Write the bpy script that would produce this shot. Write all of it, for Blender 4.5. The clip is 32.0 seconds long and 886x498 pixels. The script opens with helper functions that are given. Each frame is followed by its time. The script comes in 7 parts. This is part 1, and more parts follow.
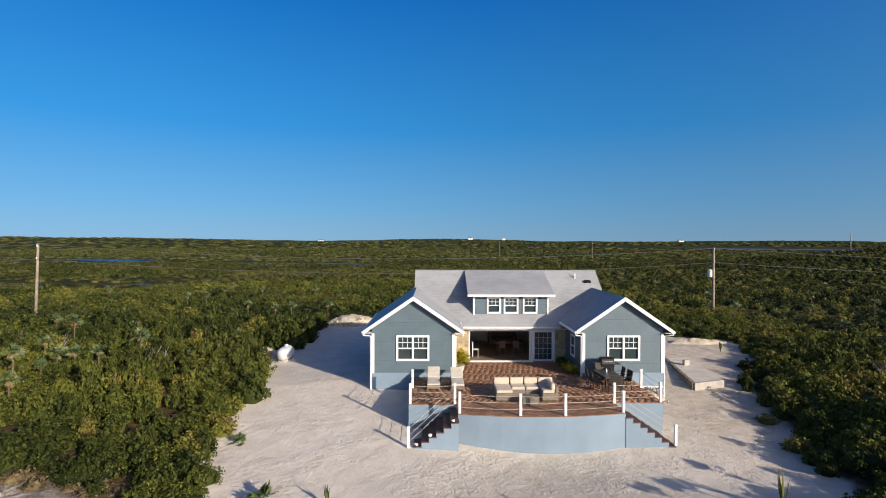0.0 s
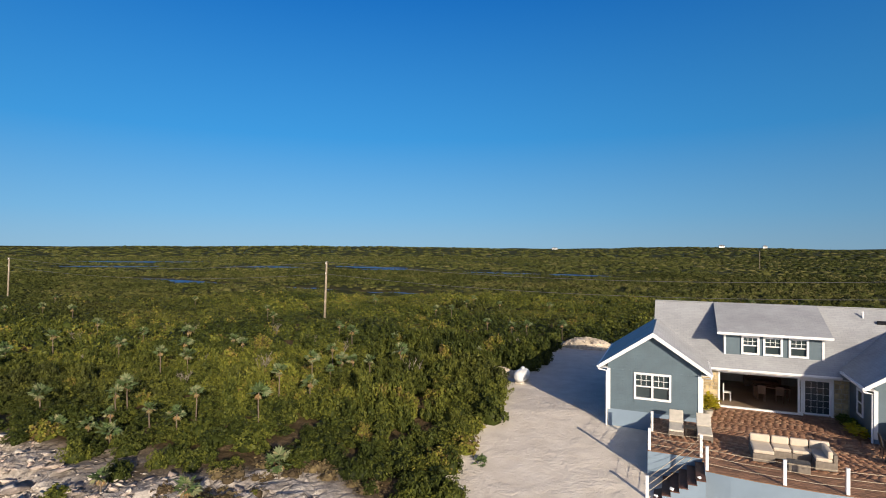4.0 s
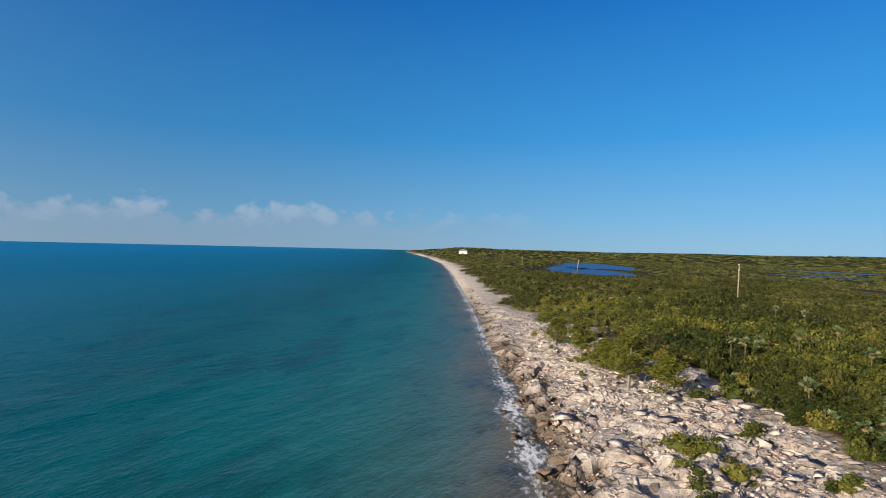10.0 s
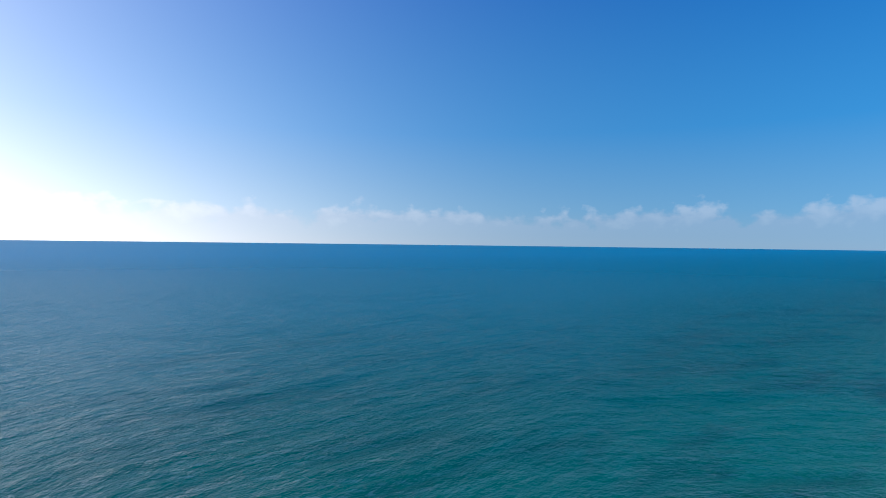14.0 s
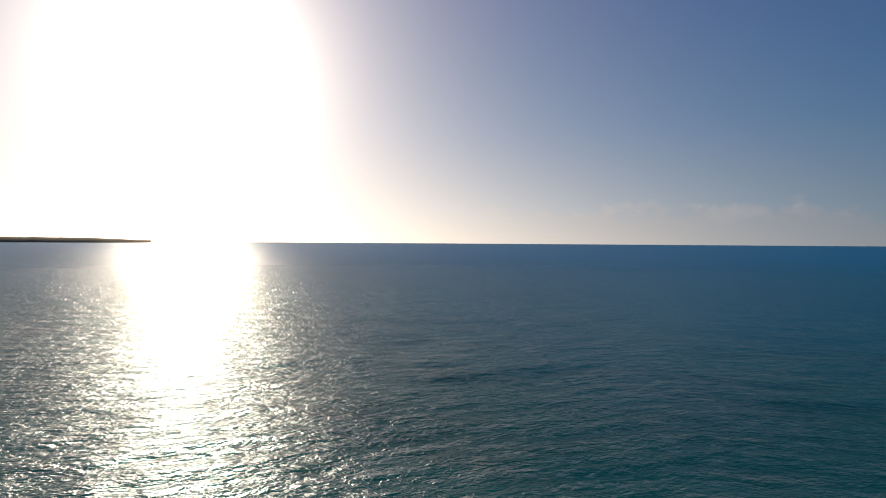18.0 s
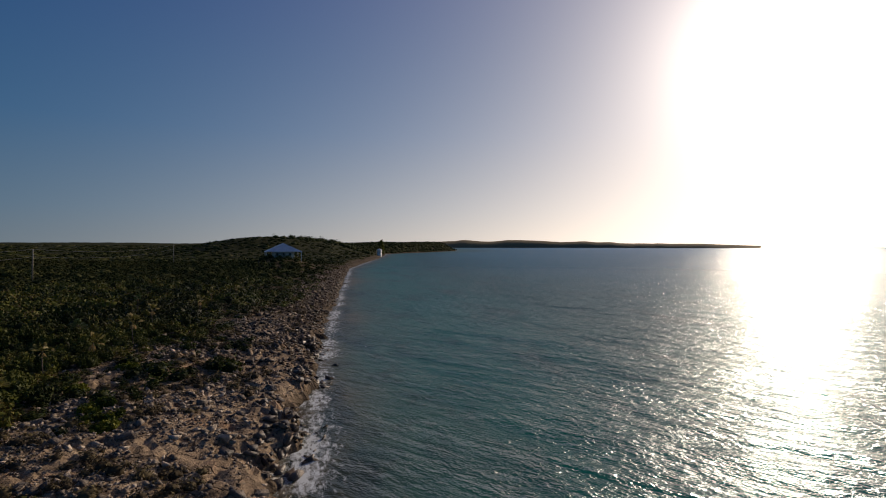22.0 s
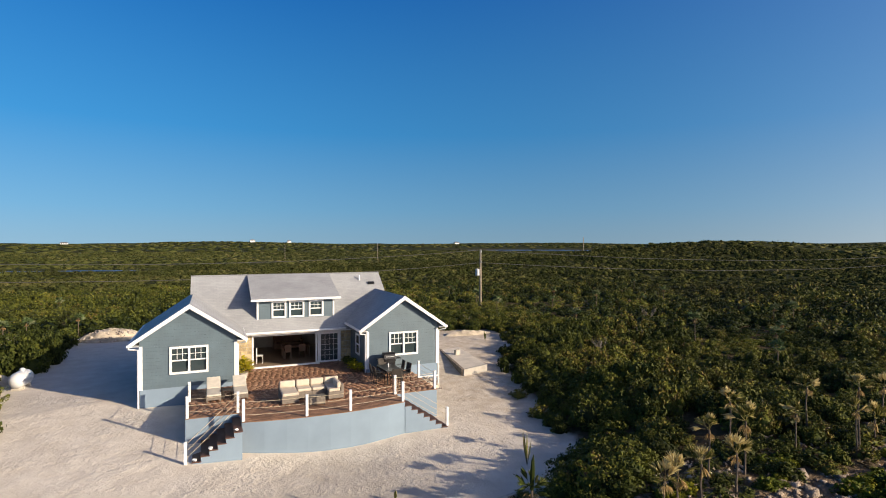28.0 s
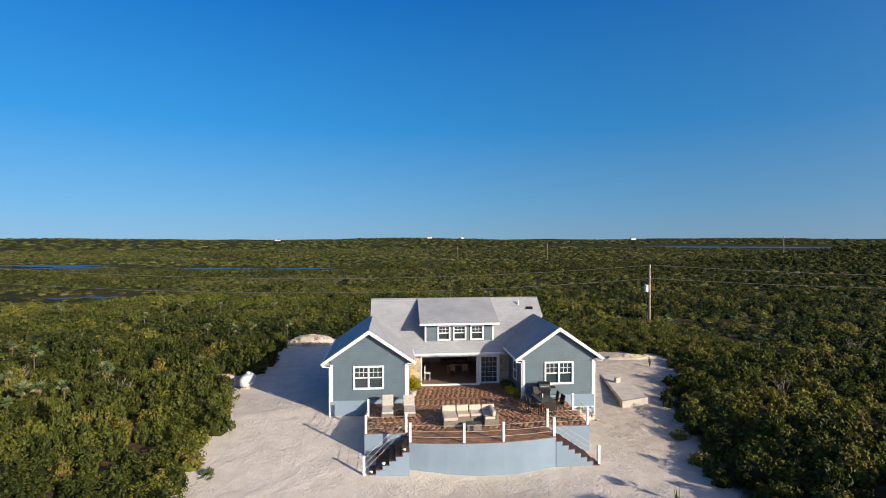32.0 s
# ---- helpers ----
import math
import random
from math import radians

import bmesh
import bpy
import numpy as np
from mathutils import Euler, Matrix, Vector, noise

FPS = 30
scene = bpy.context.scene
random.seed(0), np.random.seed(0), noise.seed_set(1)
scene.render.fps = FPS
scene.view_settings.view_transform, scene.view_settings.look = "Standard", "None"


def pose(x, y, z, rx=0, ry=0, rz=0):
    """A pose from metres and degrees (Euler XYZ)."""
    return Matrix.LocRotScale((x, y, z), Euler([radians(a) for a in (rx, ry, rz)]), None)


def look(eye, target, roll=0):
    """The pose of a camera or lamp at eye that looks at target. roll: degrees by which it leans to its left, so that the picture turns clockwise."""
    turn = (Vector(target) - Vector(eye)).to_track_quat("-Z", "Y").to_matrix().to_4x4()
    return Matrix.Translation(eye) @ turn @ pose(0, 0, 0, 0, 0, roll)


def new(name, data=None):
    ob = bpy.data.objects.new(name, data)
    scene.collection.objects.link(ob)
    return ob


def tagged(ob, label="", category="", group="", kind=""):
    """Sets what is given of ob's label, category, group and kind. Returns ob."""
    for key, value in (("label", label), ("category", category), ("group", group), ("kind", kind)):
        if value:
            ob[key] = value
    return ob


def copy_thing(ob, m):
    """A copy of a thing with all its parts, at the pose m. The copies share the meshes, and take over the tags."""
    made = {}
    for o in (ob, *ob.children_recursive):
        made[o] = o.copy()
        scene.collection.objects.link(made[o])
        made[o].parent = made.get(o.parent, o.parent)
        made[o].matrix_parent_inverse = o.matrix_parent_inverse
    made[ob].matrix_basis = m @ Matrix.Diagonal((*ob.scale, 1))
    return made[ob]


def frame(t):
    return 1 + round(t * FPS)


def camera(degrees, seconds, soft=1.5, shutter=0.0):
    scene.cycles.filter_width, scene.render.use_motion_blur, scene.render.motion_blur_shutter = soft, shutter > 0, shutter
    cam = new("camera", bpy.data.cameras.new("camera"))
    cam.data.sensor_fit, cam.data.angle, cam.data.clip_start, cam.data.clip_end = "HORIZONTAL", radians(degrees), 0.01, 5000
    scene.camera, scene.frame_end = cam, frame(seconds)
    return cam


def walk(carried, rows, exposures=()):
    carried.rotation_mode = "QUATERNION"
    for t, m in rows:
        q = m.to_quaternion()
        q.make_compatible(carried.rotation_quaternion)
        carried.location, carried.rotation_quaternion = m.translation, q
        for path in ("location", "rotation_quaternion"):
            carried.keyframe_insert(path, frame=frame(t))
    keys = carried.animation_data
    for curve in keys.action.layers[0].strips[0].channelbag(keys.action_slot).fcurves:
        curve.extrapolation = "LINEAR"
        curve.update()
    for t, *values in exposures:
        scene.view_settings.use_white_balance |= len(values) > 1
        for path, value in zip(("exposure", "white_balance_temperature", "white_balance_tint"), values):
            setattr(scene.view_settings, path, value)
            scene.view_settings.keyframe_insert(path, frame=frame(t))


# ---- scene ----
# ---- camera ----
cam = camera(79.0, 32.0, 1.0)
PATH = [
    (0, (-0.735, 1.273, 7.879), (-0.699, 3.273, 7.853), 0.2),
    (0.5, (-0.65, 1.484, 8.234), (-0.616, 3.484, 8.231), 0.0),
    (1, (-0.598, 1.577, 8.612), (-0.568, 3.577, 8.623), 0.1),
    (1.5, (-0.592, 1.614, 8.919), (-0.598, 3.614, 8.935), 0.1),
    (2, (-0.549, 1.557, 9.188), (-0.65, 3.555, 9.202), 0.3),
    (2.5, (-0.469, 1.356, 9.218), (-0.712, 3.342, 9.232), 0.2),
    (3, (-0.496, 1.095, 9.148), (-0.91, 3.052, 9.155), 0.3),
    (3.5, (-0.566, 0.848, 9.112), (-1.174, 2.753, 9.112), 0.2),
    (5.5, (-1.311, 0.103, 9.551), (-2.596, 1.635, 9.57), 0.8),
    (6, (-1.402, -0.266, 9.579), (-2.825, 1.139, 9.602), 0.8),
    (6.5, (-1.49, -0.645, 9.68), (-3.039, 0.621, 9.699), 0.9),
    (7, (-1.53, -0.999, 9.758), (-3.192, 0.113, 9.778), 1.0),
    (7.5, (-1.496, -1.401, 9.788), (-3.254, -0.449, 9.808), 1.2),
    (8, (-1.401, -1.766, 9.74), (-3.242, -0.983, 9.754), 1.0),
    (8.5, (-1.263, -2.159, 9.503), (-3.169, -1.555, 9.514), 1.2),
    (9, (-1.073, -2.542, 9.269), (-3.03, -2.131, 9.276), 1.3),
    (9.5, (-0.831, -2.877, 9.066), (-2.82, -2.667, 9.072), 1.2),
    (10, (-0.623, -3.162, 8.848), (-2.623, -3.153, 8.85), 1.3),
    (10.5, (-0.539, -3.334, 8.749), (-2.529, -3.531, 8.748), 1.1),
    (11, (-0.52, -3.468, 8.745), (-2.478, -3.875, 8.743), 1.2),
    (11.5, (-0.566, -3.594, 8.761), (-2.469, -4.209, 8.755), 1.0),
    (12, (-0.566, -3.635, 8.78), (-2.391, -4.454, 8.77), 0.9),
    (12.5, (-0.504, -3.576, 8.773), (-2.226, -4.595, 8.762), 0.7),
    (13, (-0.388, -3.43, 8.751), (-1.99, -4.627, 8.734), 0.7),
    (14, (-0.085, -3.151, 8.651), (-1.24, -4.784, 8.632), 0.7),
    (17, (0.963, -2.594, 7.987), (1.136, -4.586, 7.961), 0.5),
    (19, (1.697, -2.247, 7.602), (2.77, -3.934, 7.58), 0.3),
    (20.5, (2.2, -1.5, 7.36), (3.836, -2.65, 7.343), 0.15),
    (21, (2.25, -0.95, 7.34), (4.02, -1.881, 7.33), 0.03),
    (21.5, (1.95, -0.66, 7.34), (3.826, -1.354, 7.328), 0.1),
    (22, (1.68, -0.5, 7.2), (3.63, -0.943, 7.188), 0.05),
    (22.5, (1.521, -0.219, 6.975), (3.511, -0.421, 6.958), -0.1),
    (23, (1.256, -0.063, 6.532), (3.256, -0.014, 6.52), 0.6),
    (23.5, (1.031, 0.048, 6.15), (3.009, 0.345, 6.132), 1.4),
    (24, (0.85, 0.168, 5.867), (2.777, 0.704, 5.843), 1.6),
    (24.5, (0.554, 0.305, 5.749), (2.406, 1.06, 5.718), 1.6),
    (25, (0.252, 0.427, 5.885), (2.005, 1.388, 5.857), 1.3),
    (25.5, (-0.041, 0.492, 6.221), (1.596, 1.639, 6.193), 1.0),
    (26, (-0.306, 0.445, 6.693), (1.196, 1.766, 6.664), 0.4),
    (26.5, (-0.463, 0.344, 7.026), (0.87, 1.836, 7.012), -0.0),
    (28.5, (-0.888, 0.208, 8.215), (-0.279, 2.113, 8.197), -0.0),
    (29, (-0.802, -0.033, 8.498), (-0.386, 1.924, 8.484), -0.1),
    (29.5, (-0.643, -0.333, 8.935), (-0.423, 1.655, 8.923), -0.3),
    (30, (-0.505, -0.607, 9.455), (-0.44, 1.392, 9.449), -0.5),
    (30.5, (-0.506, -0.79, 9.994), (-0.405, 1.207, 9.994), -0.5),
    (31, (-0.443, -0.999, 10.235), (-0.309, 0.996, 10.239), -0.5),
    (31.5, (-0.429, -1.222, 10.3), (-0.266, 0.772, 10.293), -0.4),
    (32, (-0.405, -1.411, 10.182), (-0.218, 0.58, 10.149), -0.1),
]
EXPOSURES = [(0, 0.43, 5950, 10), (2, 0.43, 6000, 10), (3.5, 0.43, 6200, 10), (6, 0.45, 6400, 10), (10, 0.52, 6300, 10), (12, 0.68, 6050, 10), (13, 0.76, 5900, 10), (14, 0.76, 5900, 10), (14.7, 0.53, 6050, 10), (16.5, -0.32, 6300, 11),
             (19, -0.58, 6550, 13), (21, -0.66, 6500, 13), (22.5, -0.8, 6400, 13), (23, -0.72, 6400, 13), (24, -0.22, 6500, 12), (25, 0.4, 6650, 10), (26, 0.58, 6550, 10), (27, 0.56, 6500, 10), (30, 0.52, 6250, 10), (32, 0.5, 6000, 10)]
walk(cam, [(t, look(eye, target, roll)) for t, eye, target, roll in PATH], EXPOSURES)

# ---- sky and sun ----
SUN_AZ, SUN_EL = radians(-46.5), radians(17.0)
SUN_DIR = Vector((math.cos(SUN_AZ) * math.cos(SUN_EL), math.sin(SUN_AZ) * math.cos(SUN_EL), math.sin(SUN_EL)))
world = bpy.data.worlds.new("sky")
scene.world = world
world.use_nodes = True
wt = world.node_tree
wt.nodes.clear()


def wnode(kind, **values):
    n = wt.nodes.new(kind)
    for k, v in values.items():
        n.inputs[k].default_value = v
    return n


def wmath(op, a, b=None, clamp=False):
    n = wt.nodes.new("ShaderNodeMath")
    n.operation, n.use_clamp = op, clamp
    for k, v in enumerate((a, b)):
        if v is None:
            continue
        if isinstance(v, (int, float)):
            n.inputs[k].default_value = v
        else:
            wt.links.new(v, n.inputs[k])
    return n.outputs[0]


sky = wt.nodes.new("ShaderNodeTexSky")
sky.sky_type, sky.sun_disc = "NISHITA", False
sky.sun_elevation, sky.sun_rotation = SUN_EL, math.pi / 2 - SUN_AZ
sky.altitude, sky.air_density, sky.dust_density, sky.ozone_density = 0, 1.0, 0.35, 3.0
coord = wt.nodes.new("ShaderNodeTexCoord")
sep = wt.nodes.new("ShaderNodeSeparateXYZ")
wt.links.new(coord.outputs["Generated"], sep.inputs[0])
dot = wt.nodes.new("ShaderNodeVectorMath")
dot.operation = "DOT_PRODUCT"
wt.links.new(coord.outputs["Generated"], dot.inputs[0])
dot.inputs[1].default_value = SUN_DIR
ang = wmath("ARCCOSINE", wmath("MINIMUM", dot.outputs["Value"], 0.99999))
near_glow = wmath("ADD", wmath("MULTIPLY", wmath("EXPONENT", wmath("MULTIPLY", ang, -11.5)), 95.0),
                  wmath("MULTIPLY", wmath("EXPONENT", wmath("MULTIPLY", ang, -3.1)), 15.0))
# low cumulus heads over a grey bank of haze on the sea side
elev = wmath("ARCSINE", sep.outputs["Z"])


def cloud_noise(scale, detail, rough, up):
    mp = wt.nodes.new("ShaderNodeMapping")
    mp.inputs["Scale"].default_value = (1, 1, up)
    wt.links.new(coord.outputs["Generated"], mp.inputs["Vector"])
    n = wnode("ShaderNodeTexNoise", Scale=scale, Detail=detail, Roughness=rough)
    wt.links.new(mp.outputs[0], n.inputs["Vector"])
    return n.outputs[0]


heads, groups = cloud_noise(24.0, 6, 0.5, 1.5), cloud_noise(5.0, 3, 0.5, 0.2)
over_sea = wmath("MULTIPLY", wmath("SUBTRACT", 0.25, sep.outputs["Y"]), 2.2, True)
crown_el = wmath("ADD", 0.055, wmath("MULTIPLY", wmath("SUBTRACT", groups, 0.5), 0.07))
puff = wmath("MULTIPLY", wmath("SUBTRACT", wmath("ADD", heads, wmath("MULTIPLY", wmath("SUBTRACT", crown_el, elev), 9.0)), 0.42), 6.5, True)
belly = wmath("MULTIPLY", wmath("SUBTRACT", elev, 0.018), 30.0, True)
west = wmath("MULTIPLY", wmath("SUBTRACT", 0.35, sep.outputs["X"]), 2.5, True)
cloud = wmath("MULTIPLY", wmath("MULTIPLY", puff, wmath("MULTIPLY", over_sea, west)), wmath("ADD", 0.28, wmath("MULTIPLY", belly, 0.20)))
lit = wmath("MULTIPLY", wmath("SUBTRACT", wmath("ADD", heads, wmath("MULTIPLY", wmath("SUBTRACT", elev, 0.05), 7.0)), 0.45), 4.0, True)
haze = wmath("MULTIPLY", wmath("MULTIPLY", wmath("EXPONENT", wmath("MULTIPLY", wmath("ABSOLUTE", elev), -7.0)), wmath("ADD", wmath("EXPONENT", wmath("MULTIPLY", wmath("MULTIPLY", ang, ang), -1.6)), wmath("MULTIPLY", wmath("EXPONENT", wmath("MULTIPLY", wmath("MULTIPLY", ang, ang), -9.0)), 1.1))), 21.0)
# clear air: deep blue overhead, pale at the horizon
elr = wt.nodes.new("ShaderNodeValToRGB")
for k, (p, c) in enumerate(((0.0, (2.1, 3.75, 5.1)), (0.05, (1.35, 3.45, 5.6)), (0.16, (0.36, 2.55, 5.7)), (0.36, (0.05, 1.38, 4.7)), (0.52, (0.02, 0.62, 2.5)), (1.0, (0.01, 0.28, 1.2)))):
    e = elr.color_ramp.elements[k] if k < 2 else elr.color_ramp.elements.new(p)
    e.position, e.color = p, (*[v / 10 for v in c], 1)
wt.links.new(wmath("MULTIPLY", wmath("MAXIMUM", elev, 0.0), 0.8), elr.inputs[0])
scl = wt.nodes.new("ShaderNodeVectorMath")
scl.operation = "SCALE"
d2 = wmath("MULTIPLY", dot.outputs["Value"], dot.outputs["Value"])
thin = wmath("SUBTRACT", 1.0, wmath("MULTIPLY", wmath("EXPONENT", wmath("MULTIPLY", ang, -2.4)), 0.7))
wt.links.new(wmath("MULTIPLY", thin, wmath("MULTIPLY", wmath("ADD", wmath("MULTIPLY", d2, 0.58), 0.80), 10.0)), scl.inputs["Scale"])
wt.links.new(elr.outputs[0], scl.inputs[0])
grade = wt.nodes.new("ShaderNodeMix")
grade.data_type = "RGBA"
grade.inputs["Factor"].default_value = 0.94
wt.links.new(sky.outputs[0], grade.inputs["A"])
wt.links.new(scl.outputs[0], grade.inputs["B"])
mixc = wt.nodes.new("ShaderNodeMix")
mixc.data_type = "RGBA"
wt.links.new(cloud, mixc.inputs["Factor"])
wt.links.new(grade.outputs["Result"], mixc.inputs["A"])
tops = wt.nodes.new("ShaderNodeMix")
tops.data_type = "RGBA"
wt.links.new(lit, tops.inputs["Factor"])
tops.inputs["A"].default_value, tops.inputs["B"].default_value = (2.8, 3.5, 4.6, 1), (4.3, 4.75, 5.5, 1)
wt.links.new(tops.outputs["Result"], mixc.inputs["B"])
addg = wt.nodes.new("ShaderNodeVectorMath")
addg.operation = "MULTIPLY_ADD"
addg.inputs[0].default_value = (1.0, 0.855, 0.71)
gv = wt.nodes.new("ShaderNodeCombineXYZ")
for k, warm in enumerate((1.0, 0.90, 0.76)):
    wt.links.new(wmath("ADD", near_glow, wmath("MULTIPLY", haze, warm)), gv.inputs[k])
wt.links.new(gv.outputs[0], addg.inputs[1])
wt.links.new(mixc.outputs["Result"], addg.inputs[2])
bg = wt.nodes.new("ShaderNodeBackground")
bg.inputs["Strength"].default_value = 0.075
wt.links.new(addg.outputs[0], bg.inputs["Color"])
wout = wt.nodes.new("ShaderNodeOutputWorld")
wt.links.new(bg.outputs[0], wout.inputs[0])

sun = new("sun", bpy.data.lights.new("sun", "SUN"))
sun.data.energy, sun.data.angle, sun.data.color = 5.0, radians(0.55), (1.0, 0.83, 0.62)
sun.matrix_world = look(SUN_DIR * 100, (0, 0, 0))

# ---- materials ----
def nodes_of(name):
    m = bpy.data.materials.new(name)
    m.use_nodes = True
    t = m.node_tree
    return m, t, t.nodes["Principled BSDF"]


def noise_node(t, scale, detail=5.0, rough=0.55, vec=None, stretch=None):
    n = t.nodes.new("ShaderNodeTexNoise")
    n.inputs["Scale"].default_value, n.inputs["Detail"].default_value, n.inputs["Roughness"].default_value = scale, detail, rough
    if vec is None:
        g = t.nodes.new("ShaderNodeTexCoord")
        vec = g.outputs["Object"]
    if stretch:
        mp = t.nodes.new("ShaderNodeMapping")
        mp.inputs["Scale"].default_value = stretch
        t.links.new(vec, mp.inputs["Vector"])
        vec = mp.outputs[0]
    t.links.new(vec, n.inputs["Vector"])
    return n.outputs[0]


def ramp(t, fac, stops):
    r = t.nodes.new("ShaderNodeValToRGB")
    el = r.color_ramp.elements
    while len(el) < len(stops):
        el.new(0.5)
    for e, (p, c) in zip(el, stops):
        e.position, e.color = p, (*c, 1) if len(c) == 3 else c
    t.links.new(fac, r.inputs[0])
    return r.outputs[0]


def mix_rgb(t, fac, a, b, mode="MIX"):
    m = t.nodes.new("ShaderNodeMix")
    m.data_type, m.blend_type = "RGBA", mode
    for key, v in (("Factor", fac), ("A", a), ("B", b)):
        if isinstance(v, (int, float)):
            m.inputs[key].default_value = v
        elif isinstance(v, tuple):
            m.inputs[key].default_value = (*v, 1)
        else:
            t.links.new(v, m.inputs[key])
    return m.outputs["Result"]


def calc(t, op, a, b=None, c=None, clamp=False):
    n = t.nodes.new("ShaderNodeMath")
    n.operation, n.use_clamp = op, clamp
    for k, v in enumerate((a, b, c)):
        if v is None:
            continue
        if isinstance(v, (int, float)):
            n.inputs[k].default_value = v
        else:
            t.links.new(v, n.inputs[k])
    return n.outputs[0]


def bump(t, bsdf, height, strength, distance):
    b = t.nodes.new("ShaderNodeBump")
    b.inputs["Strength"].default_value, b.inputs["Distance"].default_value = strength, distance
    t.links.new(height, b.inputs["Height"])
    t.links.new(b.outputs[0], bsdf.inputs["Normal"])


def attr(t, name):
    a = t.nodes.new("ShaderNodeAttribute")
    a.attribute_name = name
    return a.outputs["Fac"]


def simple(name, color, rough=0.6, var=0.12, scale=3.0, metal=0.0, bump_h=0.0, fine=40.0, per_piece=0.0):
    """A painted, woven or cast surface: broad stains, fine grain, and a little relief."""
    m, t, b = nodes_of(name)
    broad, grain = noise_node(t, scale), noise_node(t, fine, 3)
    dark = tuple(max(0, c * (1 - var * 1.6)) for c in color)
    light = tuple(min(1, c * (1 + var)) for c in color)
    col = ramp(t, broad, [(0.3, dark), (0.7, light)])
    col = mix_rgb(t, calc(t, "MULTIPLY", grain, var), col, tuple(c * 0.55 for c in color))
    if per_piece:
        oi = t.nodes.new("ShaderNodeObjectInfo")
        hs = t.nodes.new("ShaderNodeHueSaturation")
        t.links.new(calc(t, "ADD", calc(t, "MULTIPLY", oi.outputs["Random"], per_piece * 2), 1 - per_piece), hs.inputs["Value"])
        t.links.new(col, hs.inputs["Color"])
        col = hs.outputs[0]
    t.links.new(col, b.inputs["Base Color"])
    b.inputs["Roughness"].default_value, b.inputs["Metallic"].default_value = rough, metal
    if bump_h:
        bump(t, b, grain, 0.6, bump_h)
    return m


def lap_siding(name, color, pitch=0.17):
    m, t, b = nodes_of(name)
    g = t.nodes.new("ShaderNodeTexCoord")
    s = t.nodes.new("ShaderNodeSeparateXYZ")
    t.links.new(g.outputs["Object"], s.inputs[0])
    saw = calc(t, "FRACT", calc(t, "DIVIDE", s.outputs["Z"], pitch))
    broad = noise_node(t, 1.2)
    streak = noise_node(t, 2.0, 4, 0.6, None, (6, 6, 0.6))
    col = ramp(t, broad, [(0.3, tuple(c * 0.86 for c in color)), (0.7, tuple(c * 1.1 for c in color))])
    col = mix_rgb(t, calc(t, "MULTIPLY", streak, 0.22), col, (0.20, 0.23, 0.24))
    t.links.new(col, b.inputs["Base Color"])
    b.inputs["Roughness"].default_value = 0.55
    bump(t, b, calc(t, "SUBTRACT", 1.0, saw), 0.7, 0.012)
    return m


def shingles(name, color):
    m, t, b = nodes_of(name)
    g = t.nodes.new("ShaderNodeTexCoord")
    br = t.nodes.new("ShaderNodeTexBrick")
    br.inputs["Scale"].default_value = 1.0
    br.inputs["Brick Width"].default_value, br.inputs["Row Height"].default_value = 0.32, 0.14
    br.inputs["Mortar Size"].default_value = 0.006
    br.inputs["Color1"].default_value, br.inputs["Color2"].default_value = (0.8, 0.8, 0.8, 1), (1.0, 1.0, 1.0, 1)
    br.inputs["Mortar"].default_value = (0.45, 0.45, 0.45, 1)
    t.links.new(g.outputs["UV"], br.inputs["Vector"])
    broad = noise_node(t, 0.7, 6)
    col = ramp(t, broad, [(0.3, tuple(c * 0.85 for c in color)), (0.7, tuple(c * 1.08 for c in color))])
    col = mix_rgb(t, 0.55, col, mix_rgb(t, 1.0, col, br.outputs["Color"], "MULTIPLY"))
    t.links.new(col, b.inputs["Base Color"])
    b.inputs["Roughness"].default_value = 0.62
    bump(t, b, br.outputs["Fac"], -0.5, 0.01)
    return m


def glass_mat(name):
    m, t, b = nodes_of(name)
    b.inputs["Base Color"].default_value = (0.035, 0.05, 0.055, 1)
    b.inputs["Roughness"].default_value = 0.06
    b.inputs["Specular IOR Level"].default_value = 0.9
    n = noise_node(t, 0.9, 2)
    bump(t, b, n, 0.05, 0.02)
    return m


def leaf_mat(name, stops, rough=0.6, trans=0.12, dry=1.3):
    m, t, b = nodes_of(name)
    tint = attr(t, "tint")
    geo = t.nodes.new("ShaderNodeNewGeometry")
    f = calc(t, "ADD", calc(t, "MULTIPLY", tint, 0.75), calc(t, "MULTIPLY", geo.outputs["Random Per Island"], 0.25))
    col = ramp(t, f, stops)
    spots = noise_node(t, 0.05, 6, 0.62, None, (0.35, 1.0, 1.0))
    col = mix_rgb(t, calc(t, "MULTIPLY", calc(t, "SUBTRACT", spots, 0.5, clamp=True), dry, clamp=True), col, (0.13, 0.095, 0.04))
    t.links.new(col, b.inputs["Base Color"])
    b.inputs["Roughness"].default_value = rough
    b.inputs["Specular IOR Level"].default_value = 0.08 if trans else 0.03
    if trans:
        tr = t.nodes.new("ShaderNodeBsdfTranslucent")
        t.links.new(col, tr.inputs["Color"])
        mx = t.nodes.new("ShaderNodeMixShader")
        mx.inputs[0].default_value = trans
        t.links.new(b.outputs[0], mx.inputs[1])
        t.links.new(tr.outputs[0], mx.inputs[2])
        t.links.new(mx.outputs[0], t.nodes["Material Output"].inputs[0])
    return m


